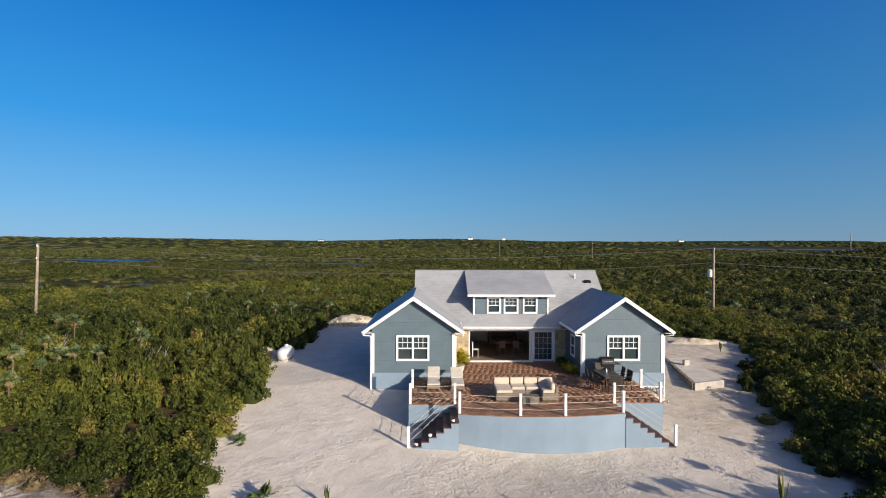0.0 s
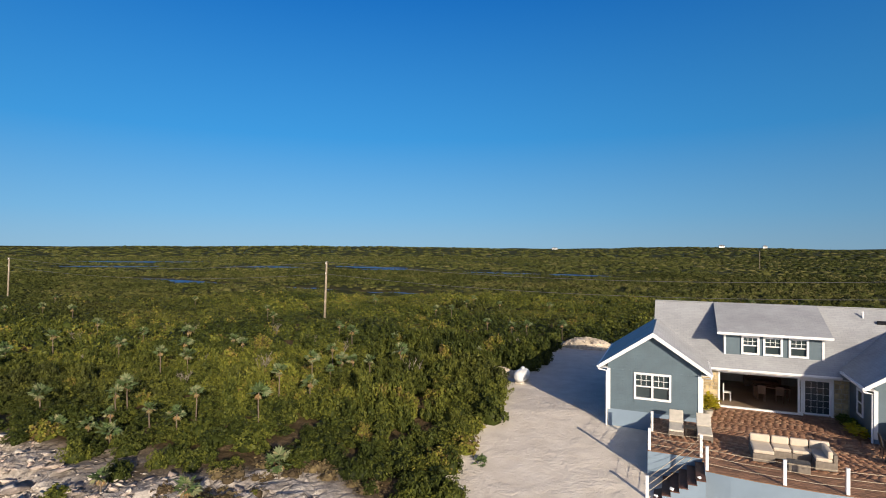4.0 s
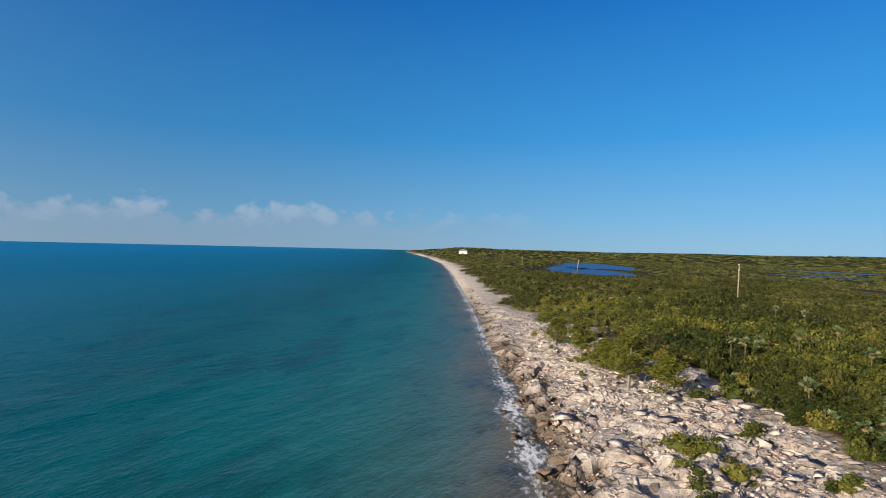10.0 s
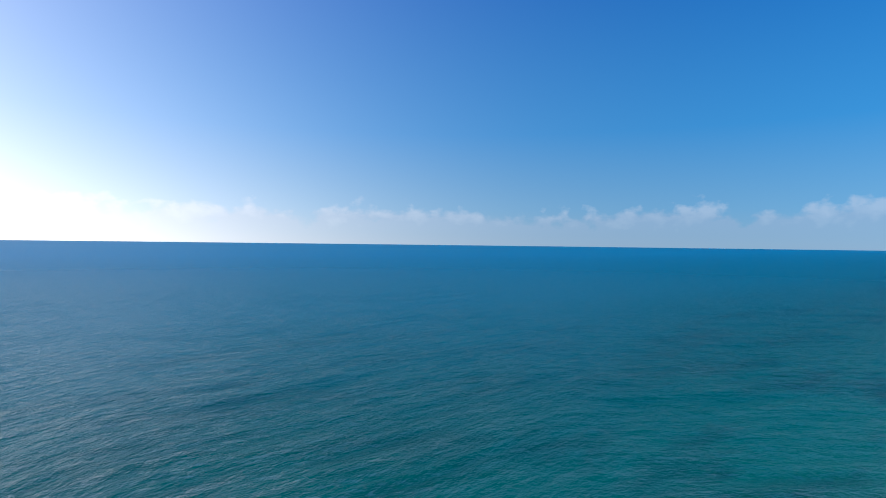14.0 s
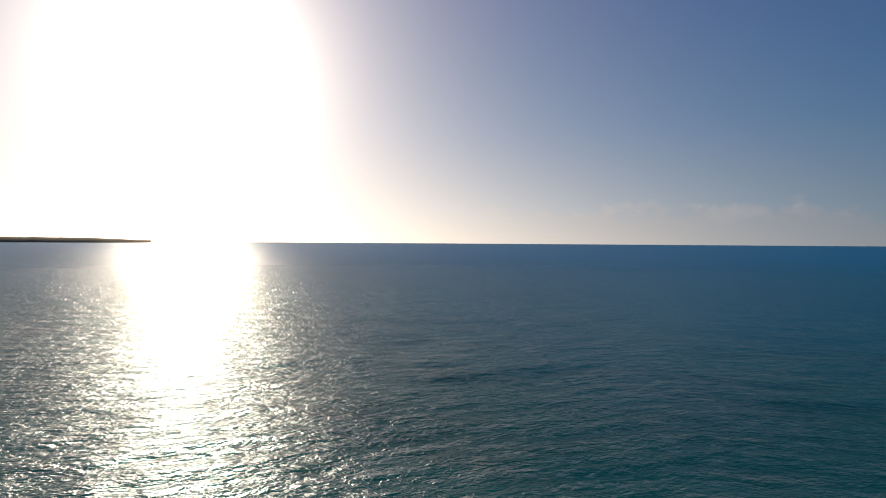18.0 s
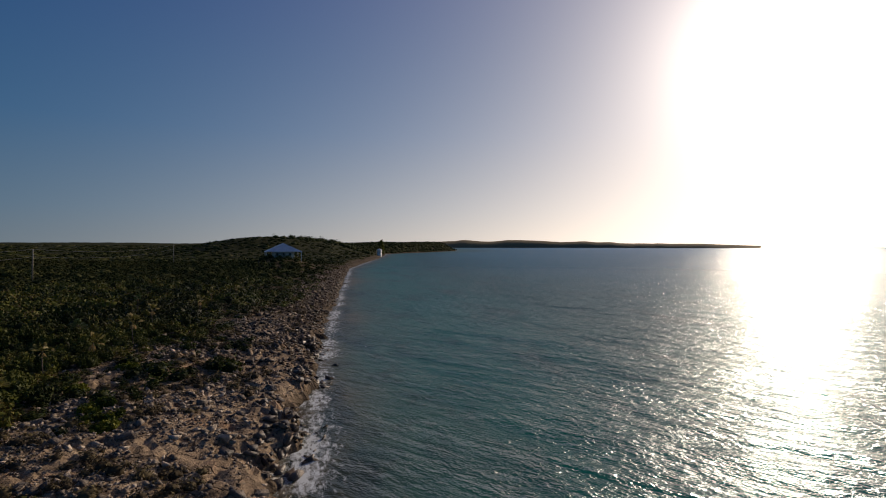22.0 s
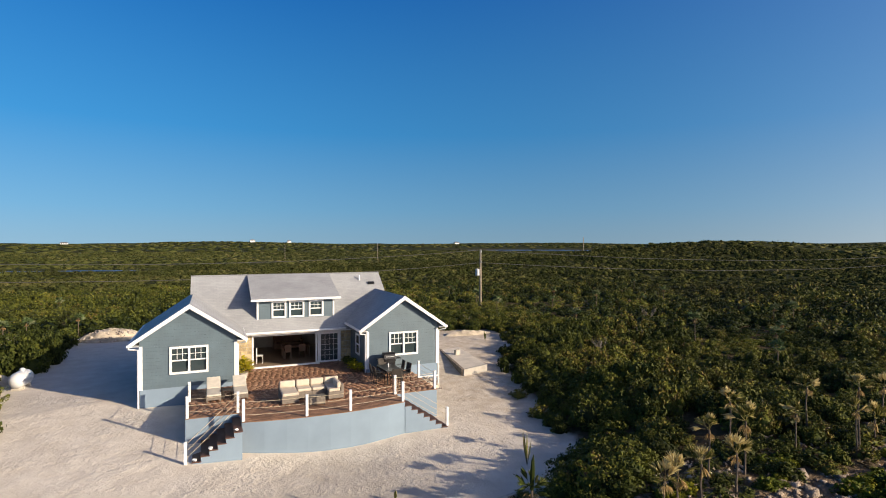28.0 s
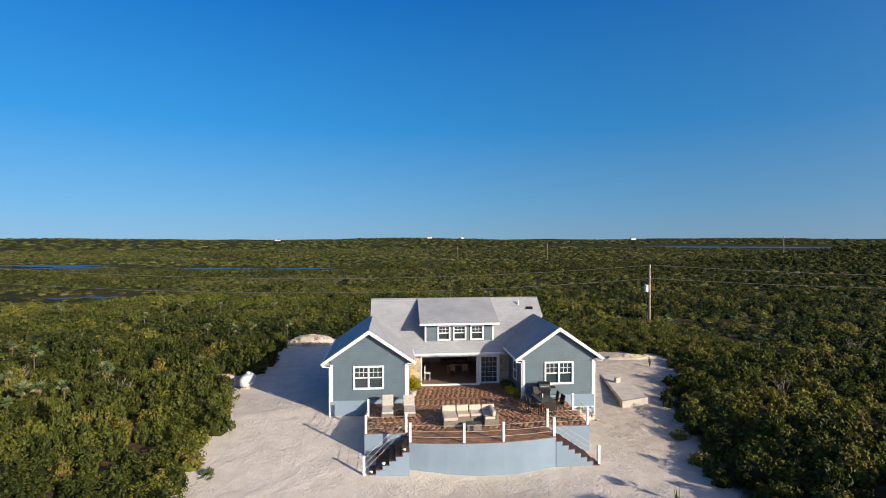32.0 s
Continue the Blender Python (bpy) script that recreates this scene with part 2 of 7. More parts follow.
def ground_mat():
    """Sand yard, weathered limestone shelf, leaf litter and far scrub, by the masks of the sheet."""
    m, t, b = nodes_of("island_ground")
    g = t.nodes.new("ShaderNodeTexCoord")
    v = g.outputs["Object"]
    fine, mid, broad = noise_node(t, 9.0, 6, 0.65, v), noise_node(t, 1.1, 6, 0.6, v), noise_node(t, 0.13, 5, 0.6, v)
    sand = ramp(t, mid, [(0.25, (0.56, 0.50, 0.425)), (0.75, (0.73, 0.675, 0.595))])
    sand = mix_rgb(t, calc(t, "MULTIPLY", fine, 0.22), sand, (0.56, 0.49, 0.40))
    # gritty sand on the east side of the house, mixed darker overall
    side = t.nodes.new("ShaderNodeSeparateXYZ")
    t.links.new(v, side.inputs[0])
    dark_grit = calc(t, "MULTIPLY", calc(t, "DIVIDE", calc(t, "SUBTRACT", side.outputs[0], 7.5), 5.0, clamp=True), calc(t, "ADD", 0.25, calc(t, "MULTIPLY", calc(t, "SUBTRACT", noise_node(t, 1.6, 5, 0.65, v), 0.35, clamp=True), 3.0, clamp=True), clamp=True))
    dark_grit = calc(t, "MULTIPLY", dark_grit, calc(t, "DIVIDE", calc(t, "SUBTRACT", side.outputs[1], 21.0), 6.0, clamp=True))
    sand = mix_rgb(t, dark_grit, sand, (0.46, 0.39, 0.31))
    rock = ramp(t, mid, [(0.22, (0.13, 0.11, 0.095)), (0.40, (0.30, 0.265, 0.235)), (0.56, (0.47, 0.43, 0.385)), (0.78, (0.67, 0.575, 0.47))])
    rock = mix_rgb(t, calc(t, "MULTIPLY", calc(t, "SUBTRACT", broad, 0.45, clamp=True), 3.0, clamp=True), rock, (0.33, 0.31, 0.30))
    rock = mix_rgb(t, calc(t, "MULTIPLY", calc(t, "SUBTRACT", fine, 0.55, clamp=True), 2.0, clamp=True), rock, (0.14, 0.11, 0.09))
    brown = ramp(t, mid, [(0.24, (0.12, 0.085, 0.055)), (0.40, (0.27, 0.195, 0.13)), (0.56, (0.41, 0.30, 0.20)), (0.74, (0.62, 0.47, 0.31))])
    brown = mix_rgb(t, calc(t, "MULTIPLY", calc(t, "SUBTRACT", fine, 0.5, clamp=True), 2.0, clamp=True), brown, (0.07, 0.06, 0.052))
    rock = mix_rgb(t, attr(t, "east"), rock, brown)
    # rock mixed much darker brown from x 30 eastwards
    rock = mix_rgb(t, calc(t, "MULTIPLY", attr(t, "bay_dark"), 0.9), rock, ramp(t, mid, [(0.3, (0.035, 0.027, 0.020)), (0.55, (0.075, 0.056, 0.040)), (0.75, (0.15, 0.115, 0.08))]))
    cell = t.nodes.new("ShaderNodeTexVoronoi")
    cell.inputs["Scale"].default_value = 4.5
    warp = t.nodes.new("ShaderNodeVectorMath")
    warp.operation = "MULTIPLY_ADD"
    wn = t.nodes.new("ShaderNodeTexNoise")
    wn.inputs["Scale"].default_value, wn.inputs["Detail"].default_value = 2.0, 4
    t.links.new(v, wn.inputs["Vector"])
    t.links.new(wn.outputs["Color"], warp.inputs[0])
    warp.inputs[1].default_value = (0.5, 0.5, 0.5)
    t.links.new(v, warp.inputs[2])
    t.links.new(warp.outputs[0], cell.inputs["Vector"])
    shade = t.nodes.new("ShaderNodeSeparateColor")
    t.links.new(cell.outputs["Color"], shade.inputs[0])
    hv = t.nodes.new("ShaderNodeHueSaturation")
    t.links.new(calc(t, "ADD", calc(t, "MULTIPLY", shade.outputs[0], 0.55), 0.70), hv.inputs["Value"])
    t.links.new(rock, hv.inputs["Color"])
    rock = mix_rgb(t, calc(t, "MULTIPLY", calc(t, "SUBTRACT", mid, 0.38, clamp=True), 3.0, clamp=True), hv.outputs[0], rock)
    slab = t.nodes.new("ShaderNodeTexVoronoi")
    slab.feature = "DISTANCE_TO_EDGE"
    slab.inputs["Scale"].default_value = 0.85
    t.links.new(warp.outputs[0], slab.inputs["Vector"])
    crack = calc(t, "SUBTRACT", 1.0, calc(t, "MULTIPLY", slab.outputs["Distance"], 22.0), clamp=True)
    crack = calc(t, "MULTIPLY", crack, calc(t, "MULTIPLY", calc(t, "SUBTRACT", noise_node(t, 0.7, 3, 0.6, v), 0.42, clamp=True), 5.0, clamp=True))
    pink = noise_node(t, 0.55, 5, 0.65, v)
    rock = mix_rgb(t, calc(t, "MULTIPLY", calc(t, "SUBTRACT", pink, 0.56, clamp=True), 5.0, clamp=True), rock, mix_rgb(t, 1.0, rock, (0.80, 0.60, 0.50), "MULTIPLY"))
    rock = mix_rgb(t, calc(t, "MULTIPLY", crack, 0.85), rock, (0.06, 0.048, 0.04))
    chips = calc(t, "MULTIPLY", shade.outputs[1], calc(t, "MULTIPLY", attr(t, "rock"), 0.42))
    soil = ramp(t, mid, [(0.3, (0.045, 0.032, 0.018)), (0.55, (0.11, 0.075, 0.042)), (0.75, (0.22, 0.16, 0.10))])
    soil = mix_rgb(t, calc(t, "MULTIPLY", calc(t, "SUBTRACT", fine, 0.48, clamp=True), 4.0, clamp=True), soil, (0.045, 0.05, 0.015))
    far = ramp(t, noise_node(t, 0.03, 8, 0.7, v), [(0.3, (0.022, 0.026, 0.008)), (0.55, (0.040, 0.042, 0.013)), (0.75, (0.085, 0.075, 0.035))])
    wet = attr(t, "wet")
    col = mix_rgb(t, attr(t, "scrub"), soil, far)
    col = mix_rgb(t, attr(t, "rock"), col, rock)
    col = mix_rgb(t, attr(t, "sand"), col, sand)
    col = mix_rgb(t, wet, col, (0.10, 0.075, 0.05))
    t.links.new(col, b.inputs["Base Color"])
    b.inputs["Roughness"].default_value = 0.9
    b.inputs["Specular IOR Level"].default_value = 0.04
    trod = calc(t, "MULTIPLY", calc(t, "SUBTRACT", noise_node(t, 0.35, 3, 0.5, v), 0.36, clamp=True), 4.5, clamp=True)
    scuff = calc(t, "ADD", calc(t, "ABSOLUTE", calc(t, "SUBTRACT", noise_node(t, 2.3, 4, 0.62, v), 0.5)), calc(t, "MULTIPLY", noise_node(t, 5.0, 4, 0.6, v), 0.35))
    prints = calc(t, "MULTIPLY", calc(t, "MULTIPLY", scuff, 0.55), calc(t, "MULTIPLY", attr(t, "sand"), calc(t, "ADD", 0.35, trod)))
    gravel = calc(t, "MULTIPLY", noise_node(t, 3.2, 6, 0.7, v), calc(t, "MULTIPLY", attr(t, "rock"), 0.9))
    soft = calc(t, "SUBTRACT", 1.0, calc(t, "MULTIPLY", attr(t, "sand"), 0.6))
    h = calc(t, "ADD", calc(t, "MULTIPLY", calc(t, "ADD", calc(t, "MULTIPLY", fine, 0.4), mid), soft), calc(t, "ADD", prints, calc(t, "SUBTRACT", calc(t, "ADD", gravel, chips), calc(t, "MULTIPLY", calc(t, "MULTIPLY", crack, attr(t, "rock")), 0.8))))
    bump(t, b, h, 1.0, 0.13)
    return m


CRESTS = ((38, "waves_east"), (8, "waves_middle"), (-30, "waves_west"))


def sea_mat():
    m, t, b = nodes_of("sea_water")
    g = t.nodes.new("ShaderNodeTexCoord")
    v = g.outputs["Object"]
    d = attr(t, "offshore")
    patch = noise_node(t, 0.035, 5, 0.6, v)
    dd = calc(t, "ADD", d, calc(t, "MULTIPLY", calc(t, "SUBTRACT", patch, 0.5), 8.0))
    dn = calc(t, "DIVIDE", calc(t, "MAXIMUM", dd, 0.0), 400.0)
    col = ramp(t, calc(t, "POWER", dn, 0.5), [(0.0, (0.15, 0.115, 0.07)), (0.07, (0.13, 0.115, 0.07)), (0.115, (0.046, 0.122, 0.096)), (0.165, (0.010, 0.125, 0.110)), (0.21, (0.002, 0.114, 0.112)), (0.28, (0.0005, 0.086, 0.096)),
                                            (0.45, (0.0003, 0.124, 0.205)), (1.0, (0.0001, 0.170, 0.365))])
    grass = noise_node(t, 0.11, 5, 0.7, v, (0.5, 1.4, 1))
    near = calc(t, "SUBTRACT", 1.0, calc(t, "DIVIDE", d, 75.0), clamp=True)
    col = mix_rgb(t, calc(t, "MULTIPLY", calc(t, "MULTIPLY", calc(t, "SUBTRACT", grass, 0.49, clamp=True), 4.5, clamp=True), near), col, (0.006, 0.040, 0.048))
    reef = noise_node(t, 0.42, 5, 0.7, v, (0.7, 1.2, 1))
    edge = calc(t, "SUBTRACT", 1.0, calc(t, "DIVIDE", d, 11.0), clamp=True)
    col = mix_rgb(t, calc(t, "MULTIPLY", calc(t, "MULTIPLY", calc(t, "SUBTRACT", reef, 0.5, clamp=True), 7.0, clamp=True), edge), col, (0.030, 0.040, 0.030))
    # surf along the rocks
    fo = noise_node(t, 2.6, 8, 0.75, v, (0.6, 1.3, 1))
    clump = noise_node(t, 0.22, 3, 0.5, v)
    lim = calc(t, "SUBTRACT", calc(t, "ADD", 0.385, calc(t, "MULTIPLY", clump, 0.40)), calc(t, "MULTIPLY", calc(t, "ABSOLUTE", calc(t, "SUBTRACT", d, 0.7)), 0.13))
    foam = calc(t, "MULTIPLY", calc(t, "SUBTRACT", calc(t, "ADD", fo, lim), 1.02), 7.0, clamp=True)
    # a line of small breakers just off the rocks
    brk = calc(t, "ABSOLUTE", calc(t, "SUBTRACT", d, calc(t, "ADD", 2.0, calc(t, "MULTIPLY", noise_node(t, 0.16, 3, 0.5, v), 4.0))))
    line = calc(t, "MULTIPLY", calc(t, "SUBTRACT", calc(t, "ADD", fo, calc(t, "MULTIPLY", clump, 0.5)), calc(t, "ADD", 0.86, calc(t, "MULTIPLY", brk, 0.42))), 8.0, clamp=True)
    foam = calc(t, "MAXIMUM", foam, line)
    col = mix_rgb(t, foam, col, (0.75, 0.78, 0.80))
    # ripples follow the crests, which bend round towards the west shore
    trains = []
    for deg, share in CRESTS:
        rot = t.nodes.new("ShaderNodeVectorRotate")
        rot.rotation_type = "Z_AXIS"
        rot.inputs["Angle"].default_value = radians(-deg)
        t.links.new(v, rot.inputs["Vector"])
        w2 = noise_node(t, 0.75, 4, 0.62, rot.outputs[0], (0.62, 1.45, 1))
        w3 = noise_node(t, 3.4, 3, 0.6, rot.outputs[0], (0.75, 1.3, 1))
        trains.append(calc(t, "MULTIPLY", attr(t, share), calc(t, "ADD", calc(t, "MULTIPLY", w2, 0.46), calc(t, "MULTIPLY", w3, 0.13))))
    h = calc(t, "ADD", trains[0], calc(t, "ADD", trains[1], trains[2]))
    bp = t.nodes.new("ShaderNodeBump")
    bp.inputs["Strength"].default_value, bp.inputs["Distance"].default_value = 1.0, 1.0
    t.links.new(h, bp.inputs["Height"])
    dif, fre = t.nodes.new("ShaderNodeBsdfDiffuse"), t.nodes.new("ShaderNodeFresnel")
    fre.inputs["IOR"].default_value = 1.33
    # crisp ripples near the land, wind-roughened water further out
    open_sea = attr(t, "open_sea")
    lobes = []
    for k, rough in enumerate((calc(t, "ADD", 0.07, calc(t, "MULTIPLY", open_sea, 0.22)), calc(t, "ADD", 0.30, calc(t, "MULTIPLY", open_sea, 0.15)))):
        glo = t.nodes.new("ShaderNodeBsdfGlossy")
        glo.distribution = "BECKMANN"
        t.links.new(rough, glo.inputs["Roughness"])
        glo.inputs["Color"].default_value = (0.84, 0.94, 0.97, 1) if k else (1.0, 0.95, 0.97, 1)
        t.links.new(bp.outputs[0], glo.inputs["Normal"])
        lobes.append(glo.outputs[0])
    both = t.nodes.new("ShaderNodeMixShader")
    both.inputs[0].default_value = 0.5
    for k, lb in enumerate(lobes):
        t.links.new(lb, both.inputs[k + 1])
    t.links.new(bp.outputs[0], fre.inputs["Normal"])
    level = t.nodes.new("ShaderNodeCombineXYZ")
    level.inputs["Z"].default_value = 1.0
    t.links.new(level.outputs[0], dif.inputs["Normal"])
    t.links.new(col, dif.inputs["Color"])
    gloss = calc(t, "MULTIPLY", calc(t, "MINIMUM", fre.outputs[0], calc(t, "SUBTRACT", 0.29, calc(t, "MULTIPLY", open_sea, 0.06))), calc(t, "SUBTRACT", 1.0, foam))
    mx = t.nodes.new("ShaderNodeMixShader")
    t.links.new(gloss, mx.inputs[0])
    t.links.new(dif.outputs[0], mx.inputs[1])
    t.links.new(both.outputs[0], mx.inputs[2])
    t.nodes.remove(b)
    t.links.new(mx.outputs[0], t.nodes["Material Output"].inputs[0])
    return m


M_GROUND, M_SEA = ground_mat(), sea_mat()
M_SIDING = lap_siding("slate_blue_siding", (0.083, 0.125, 0.156))
M_BASE = simple("pale_blue_render", (0.205, 0.275, 0.35), 0.8, 0.06, 0.8, bump_h=0.002)
M_WHITE = simple("white_paint", (0.80, 0.80, 0.80), 0.45, 0.05, 2.0)
M_ROOF = shingles("grey_shingle", (0.36, 0.37, 0.385))
M_GLASS = glass_mat("window_glass")
M_STONE = simple("honey_limestone", (0.52, 0.40, 0.22), 0.85, 0.25, 5.0, bump_h=0.01, per_piece=0.25)
M_MORTAR = simple("stone_mortar", (0.46, 0.40, 0.30), 0.9, 0.15, 6.0)
M_PAVER = simple("rust_brown_paver", (0.30, 0.165, 0.095), 0.7, 0.3, 2.0, bump_h=0.004, per_piece=0.3)
M_JOINT = simple("deck_bed", (0.24, 0.132, 0.078), 0.9, 0.2, 4.0)
M_TREAD = simple("dark_stair_tile", (0.10, 0.045, 0.03), 0.6, 0.2, 5.0)
M_WICKER = simple("grey_wicker", (0.20, 0.17, 0.14), 0.8, 0.2, 8.0, bump_h=0.006)
M_CUSHION = simple("cream_cushion", (0.58, 0.50, 0.40), 0.9, 0.06, 4.0, bump_h=0.003)
M_SLING = simple("beige_sling_fabric", (0.60, 0.55, 0.46), 0.9, 0.08, 4.0)
M_BLACK = simple("black_enamel", (0.012, 0.012, 0.014), 0.35, 0.2, 6.0)
M_DARKWICKER = simple("dark_brown_wicker", (0.035, 0.028, 0.022), 0.7, 0.2, 9.0, bump_h=0.005)
M_DKGLASS = simple("smoked_table_glass", (0.012, 0.014, 0.015), 0.3, 0.1, 2.0)
M_WOODPOLE = simple("weathered_pole_timber", (0.30, 0.25, 0.19), 0.85, 0.25, 3.0, bump_h=0.01)
M_WIRE = simple("weathered_wire", (0.10, 0.10, 0.10), 0.5, 0.1)
M_ROPE = simple("natural_rope", (0.50, 0.42, 0.30), 0.9, 0.1, 9.0)
M_CONC = simple("pale_concrete", (0.44, 0.41, 0.36), 0.9, 0.15, 1.5, bump_h=0.006)
# stained concrete with the rim's shadow side put into its darker colour
M_SHADECONC = simple("shaded_rim_concrete", (0.27, 0.21, 0.155), 0.9, 0.35, 2.5, bump_h=0.02)
M_SANDFILL = simple("loose_pale_sand", (0.66, 0.59, 0.49), 0.9, 0.12, 1.2, bump_h=0.02, fine=14.0)
M_TANK = simple("white_tank_enamel", (0.60, 0.61, 0.62), 0.35, 0.06, 2.0)
M_INNER = simple("interior_plaster", (0.45, 0.42, 0.38), 0.9, 0.08)
M_INFLOOR = simple("interior_tile_floor", (0.30, 0.22, 0.15), 0.4, 0.15, 1.0)
M_WOOD = simple("brown_wood", (0.16, 0.08, 0.04), 0.5, 0.25, 4.0)
M_TRUNK = simple("palm_trunk_fibre", (0.15, 0.115, 0.085), 0.9, 0.3, 6.0, bump_h=0.01)
M_BARK = simple("grey_bark", (0.22, 0.19, 0.16), 0.9, 0.25, 5.0)


def rock_mat(name, stops, rough=0.9):
    """Broken limestone, each stone of its own shade, with pits and dark lichen."""
    m, t, b = nodes_of(name)
    oi = t.nodes.new("ShaderNodeObjectInfo")
    col = ramp(t, calc(t, "FRACT", calc(t, "ADD", attr(t, "tint"), oi.outputs["Random"])), stops)
    stain, pit = noise_node(t, 2.2, 6, 0.65), noise_node(t, 14.0, 5, 0.7)
    col = mix_rgb(t, calc(t, "MULTIPLY", calc(t, "SUBTRACT", stain, 0.48, clamp=True), 3.5, clamp=True), col, (0.17, 0.15, 0.135))
    col = mix_rgb(t, calc(t, "MULTIPLY", calc(t, "SUBTRACT", pit, 0.55, clamp=True), 3.0, clamp=True), col, (0.10, 0.085, 0.07))
    t.links.new(col, b.inputs["Base Color"])
    b.inputs["Roughness"].default_value = rough
    bump(t, b, calc(t, "ADD", calc(t, "MULTIPLY", pit, 0.4), stain), 1.0, 0.11)
    return m


M_ROCKS = rock_mat("loose_limestone", [(0.0, (0.14, 0.11, 0.09)), (0.4, (0.22, 0.175, 0.135)), (0.7, (0.36, 0.285, 0.215)), (1.0, (0.64, 0.52, 0.41))])
M_CREAM = rock_mat("cream_limestone", [(0.0, (0.30, 0.255, 0.225)), (0.3, (0.42, 0.345, 0.30)), (0.55, (0.50, 0.45, 0.40)), (0.8, (0.66, 0.59, 0.51)), (1.0, (0.46, 0.34, 0.28))])
M_WETROCK = rock_mat("wet_shore_rock", [(0.0, (0.045, 0.034, 0.026)), (0.6, (0.09, 0.065, 0.045)), (1.0, (0.17, 0.12, 0.08))], 0.45)
M_BAYROCK = rock_mat("dark_shore_rock", [(0.0, (0.07, 0.047, 0.032)), (0.5, (0.15, 0.105, 0.068)), (1.0, (0.31, 0.225, 0.15))], 0.85)
M_PILE = simple("quarried_fill", (0.55, 0.47, 0.36), 0.9, 0.3, 1.2, bump_h=0.03)
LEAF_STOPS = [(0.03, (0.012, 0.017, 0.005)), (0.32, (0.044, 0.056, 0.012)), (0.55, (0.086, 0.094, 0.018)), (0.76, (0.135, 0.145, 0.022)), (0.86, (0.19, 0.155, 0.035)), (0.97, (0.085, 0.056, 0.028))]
FAR_STOPS = [(0.0, (0.022, 0.028, 0.009)), (0.45, (0.050, 0.058, 0.016)), (0.8, (0.088, 0.090, 0.028)), (1.0, (0.13, 0.115, 0.05))]
M_LEAF = leaf_mat("scrub_leaf", LEAF_STOPS, 0.55, 0.04)
M_FARLEAF = leaf_mat("far_bush_leaf", FAR_STOPS, 0.8, 0, 0.7)
M_GRAPE = leaf_mat("sea_grape_leaf", [(0.05, (0.035, 0.050, 0.008)), (0.5, (0.10, 0.12, 0.014)), (0.85, (0.26, 0.24, 0.022)), (1.0, (0.34, 0.17, 0.03))], 0.5, 0.12, 0.5)
M_DRY = leaf_mat("dry_tuft", [(0.05, (0.06, 0.045, 0.03)), (0.5, (0.13, 0.10, 0.055)), (1.0, (0.24, 0.19, 0.09))], 0.8, 0.1, 1.0)
M_PALMLEAF = leaf_mat("thatch_palm_leaf", [(0.1, (0.05, 0.06, 0.015)), (0.35, (0.20, 0.18, 0.05)), (0.55, (0.62, 0.51, 0.24)), (0.85, (0.46, 0.32, 0.14)), (1.0, (0.26, 0.155, 0.06))], 0.45, 0.35, 0.0)
M_GREENPALM = leaf_mat("green_palm_leaf", [(0.1, (0.03, 0.042, 0.010)), (0.45, (0.075, 0.095, 0.022)), (0.65, (0.17, 0.165, 0.06)), (0.9, (0.28, 0.19, 0.09)), (1.0, (0.18, 0.11, 0.05))], 0.5, 0.2, 0.0)
M_SILVERPALM = leaf_mat("silver_palm_leaf", [(0.1, (0.05, 0.085, 0.025)), (0.35, (0.10, 0.14, 0.06)), (0.52, (0.12, 0.15, 0.07)), (0.68, (0.22, 0.235, 0.125)), (0.86, (0.30, 0.19, 0.09)), (1.0, (0.22, 0.12, 0.05))], 0.4, 0.2, 0.0)
M_POTPLANT = leaf_mat("yellow_green_leaf", [(0.1, (0.20, 0.24, 0.02)), (0.45, (0.52, 0.46, 0.04)), (1.0, (0.70, 0.55, 0.05))], 0.4, 0.25, 0.0)

# ---- mesh helpers ----
rng = np.random.default_rng(7)


def part(name, bm, material, parent=None, label="", smooth=False):
    """Links a bmesh as one mesh object, under a thing or a part if one is given."""
    me = bpy.data.meshes.new(name)
    bm.to_mesh(me)
    bm.free()
    for mt in material if isinstance(material, (list, tuple)) else (material,):
        me.materials.append(mt)
    if smooth:
        me.polygons.foreach_set("use_smooth", [True] * len(me.polygons))
    ob = new(name, me)
    if parent:
        ob.parent = parent
    if label:
        ob["label"] = label
    return ob


def empty(name, x=0.0, y=0.0, z=0.0, rz=0.0):
    ob = new(name)
    ob.matrix_world = pose(x, y, z, 0, 0, rz)
    return ob


def box(bm, x0, x1, y0, y1, z0, z1, bev=0.0, m=None):
    vs = [bm.verts.new(p) for p in ((x0, y0, z0), (x1, y0, z0), (x1, y1, z0), (x0, y1, z0), (x0, y0, z1), (x1, y0, z1), (x1, y1, z1), (x0, y1, z1))]
    fs = [bm.faces.new([vs[i] for i in q]) for q in ((3, 2, 1, 0), (4, 5, 6, 7), (0, 1, 5, 4), (1, 2, 6, 5), (2, 3, 7, 6), (3, 0, 4, 7))]
    if bev:
        es = list({e for f in fs for e in f.edges})
        r = bmesh.ops.bevel(bm, geom=es, offset=bev, segments=2, affect="EDGES", profile=0.6)
        vs = list({v for f in r["faces"] for v in f.verts} | {v for v in vs if v.is_valid})
    if m is not None:
        bmesh.ops.transform(bm, matrix=m, verts=[v for v in vs if v.is_valid])
    return bm


def boxed(*a, **k):
    return box(bmesh.new(), *a, **k)


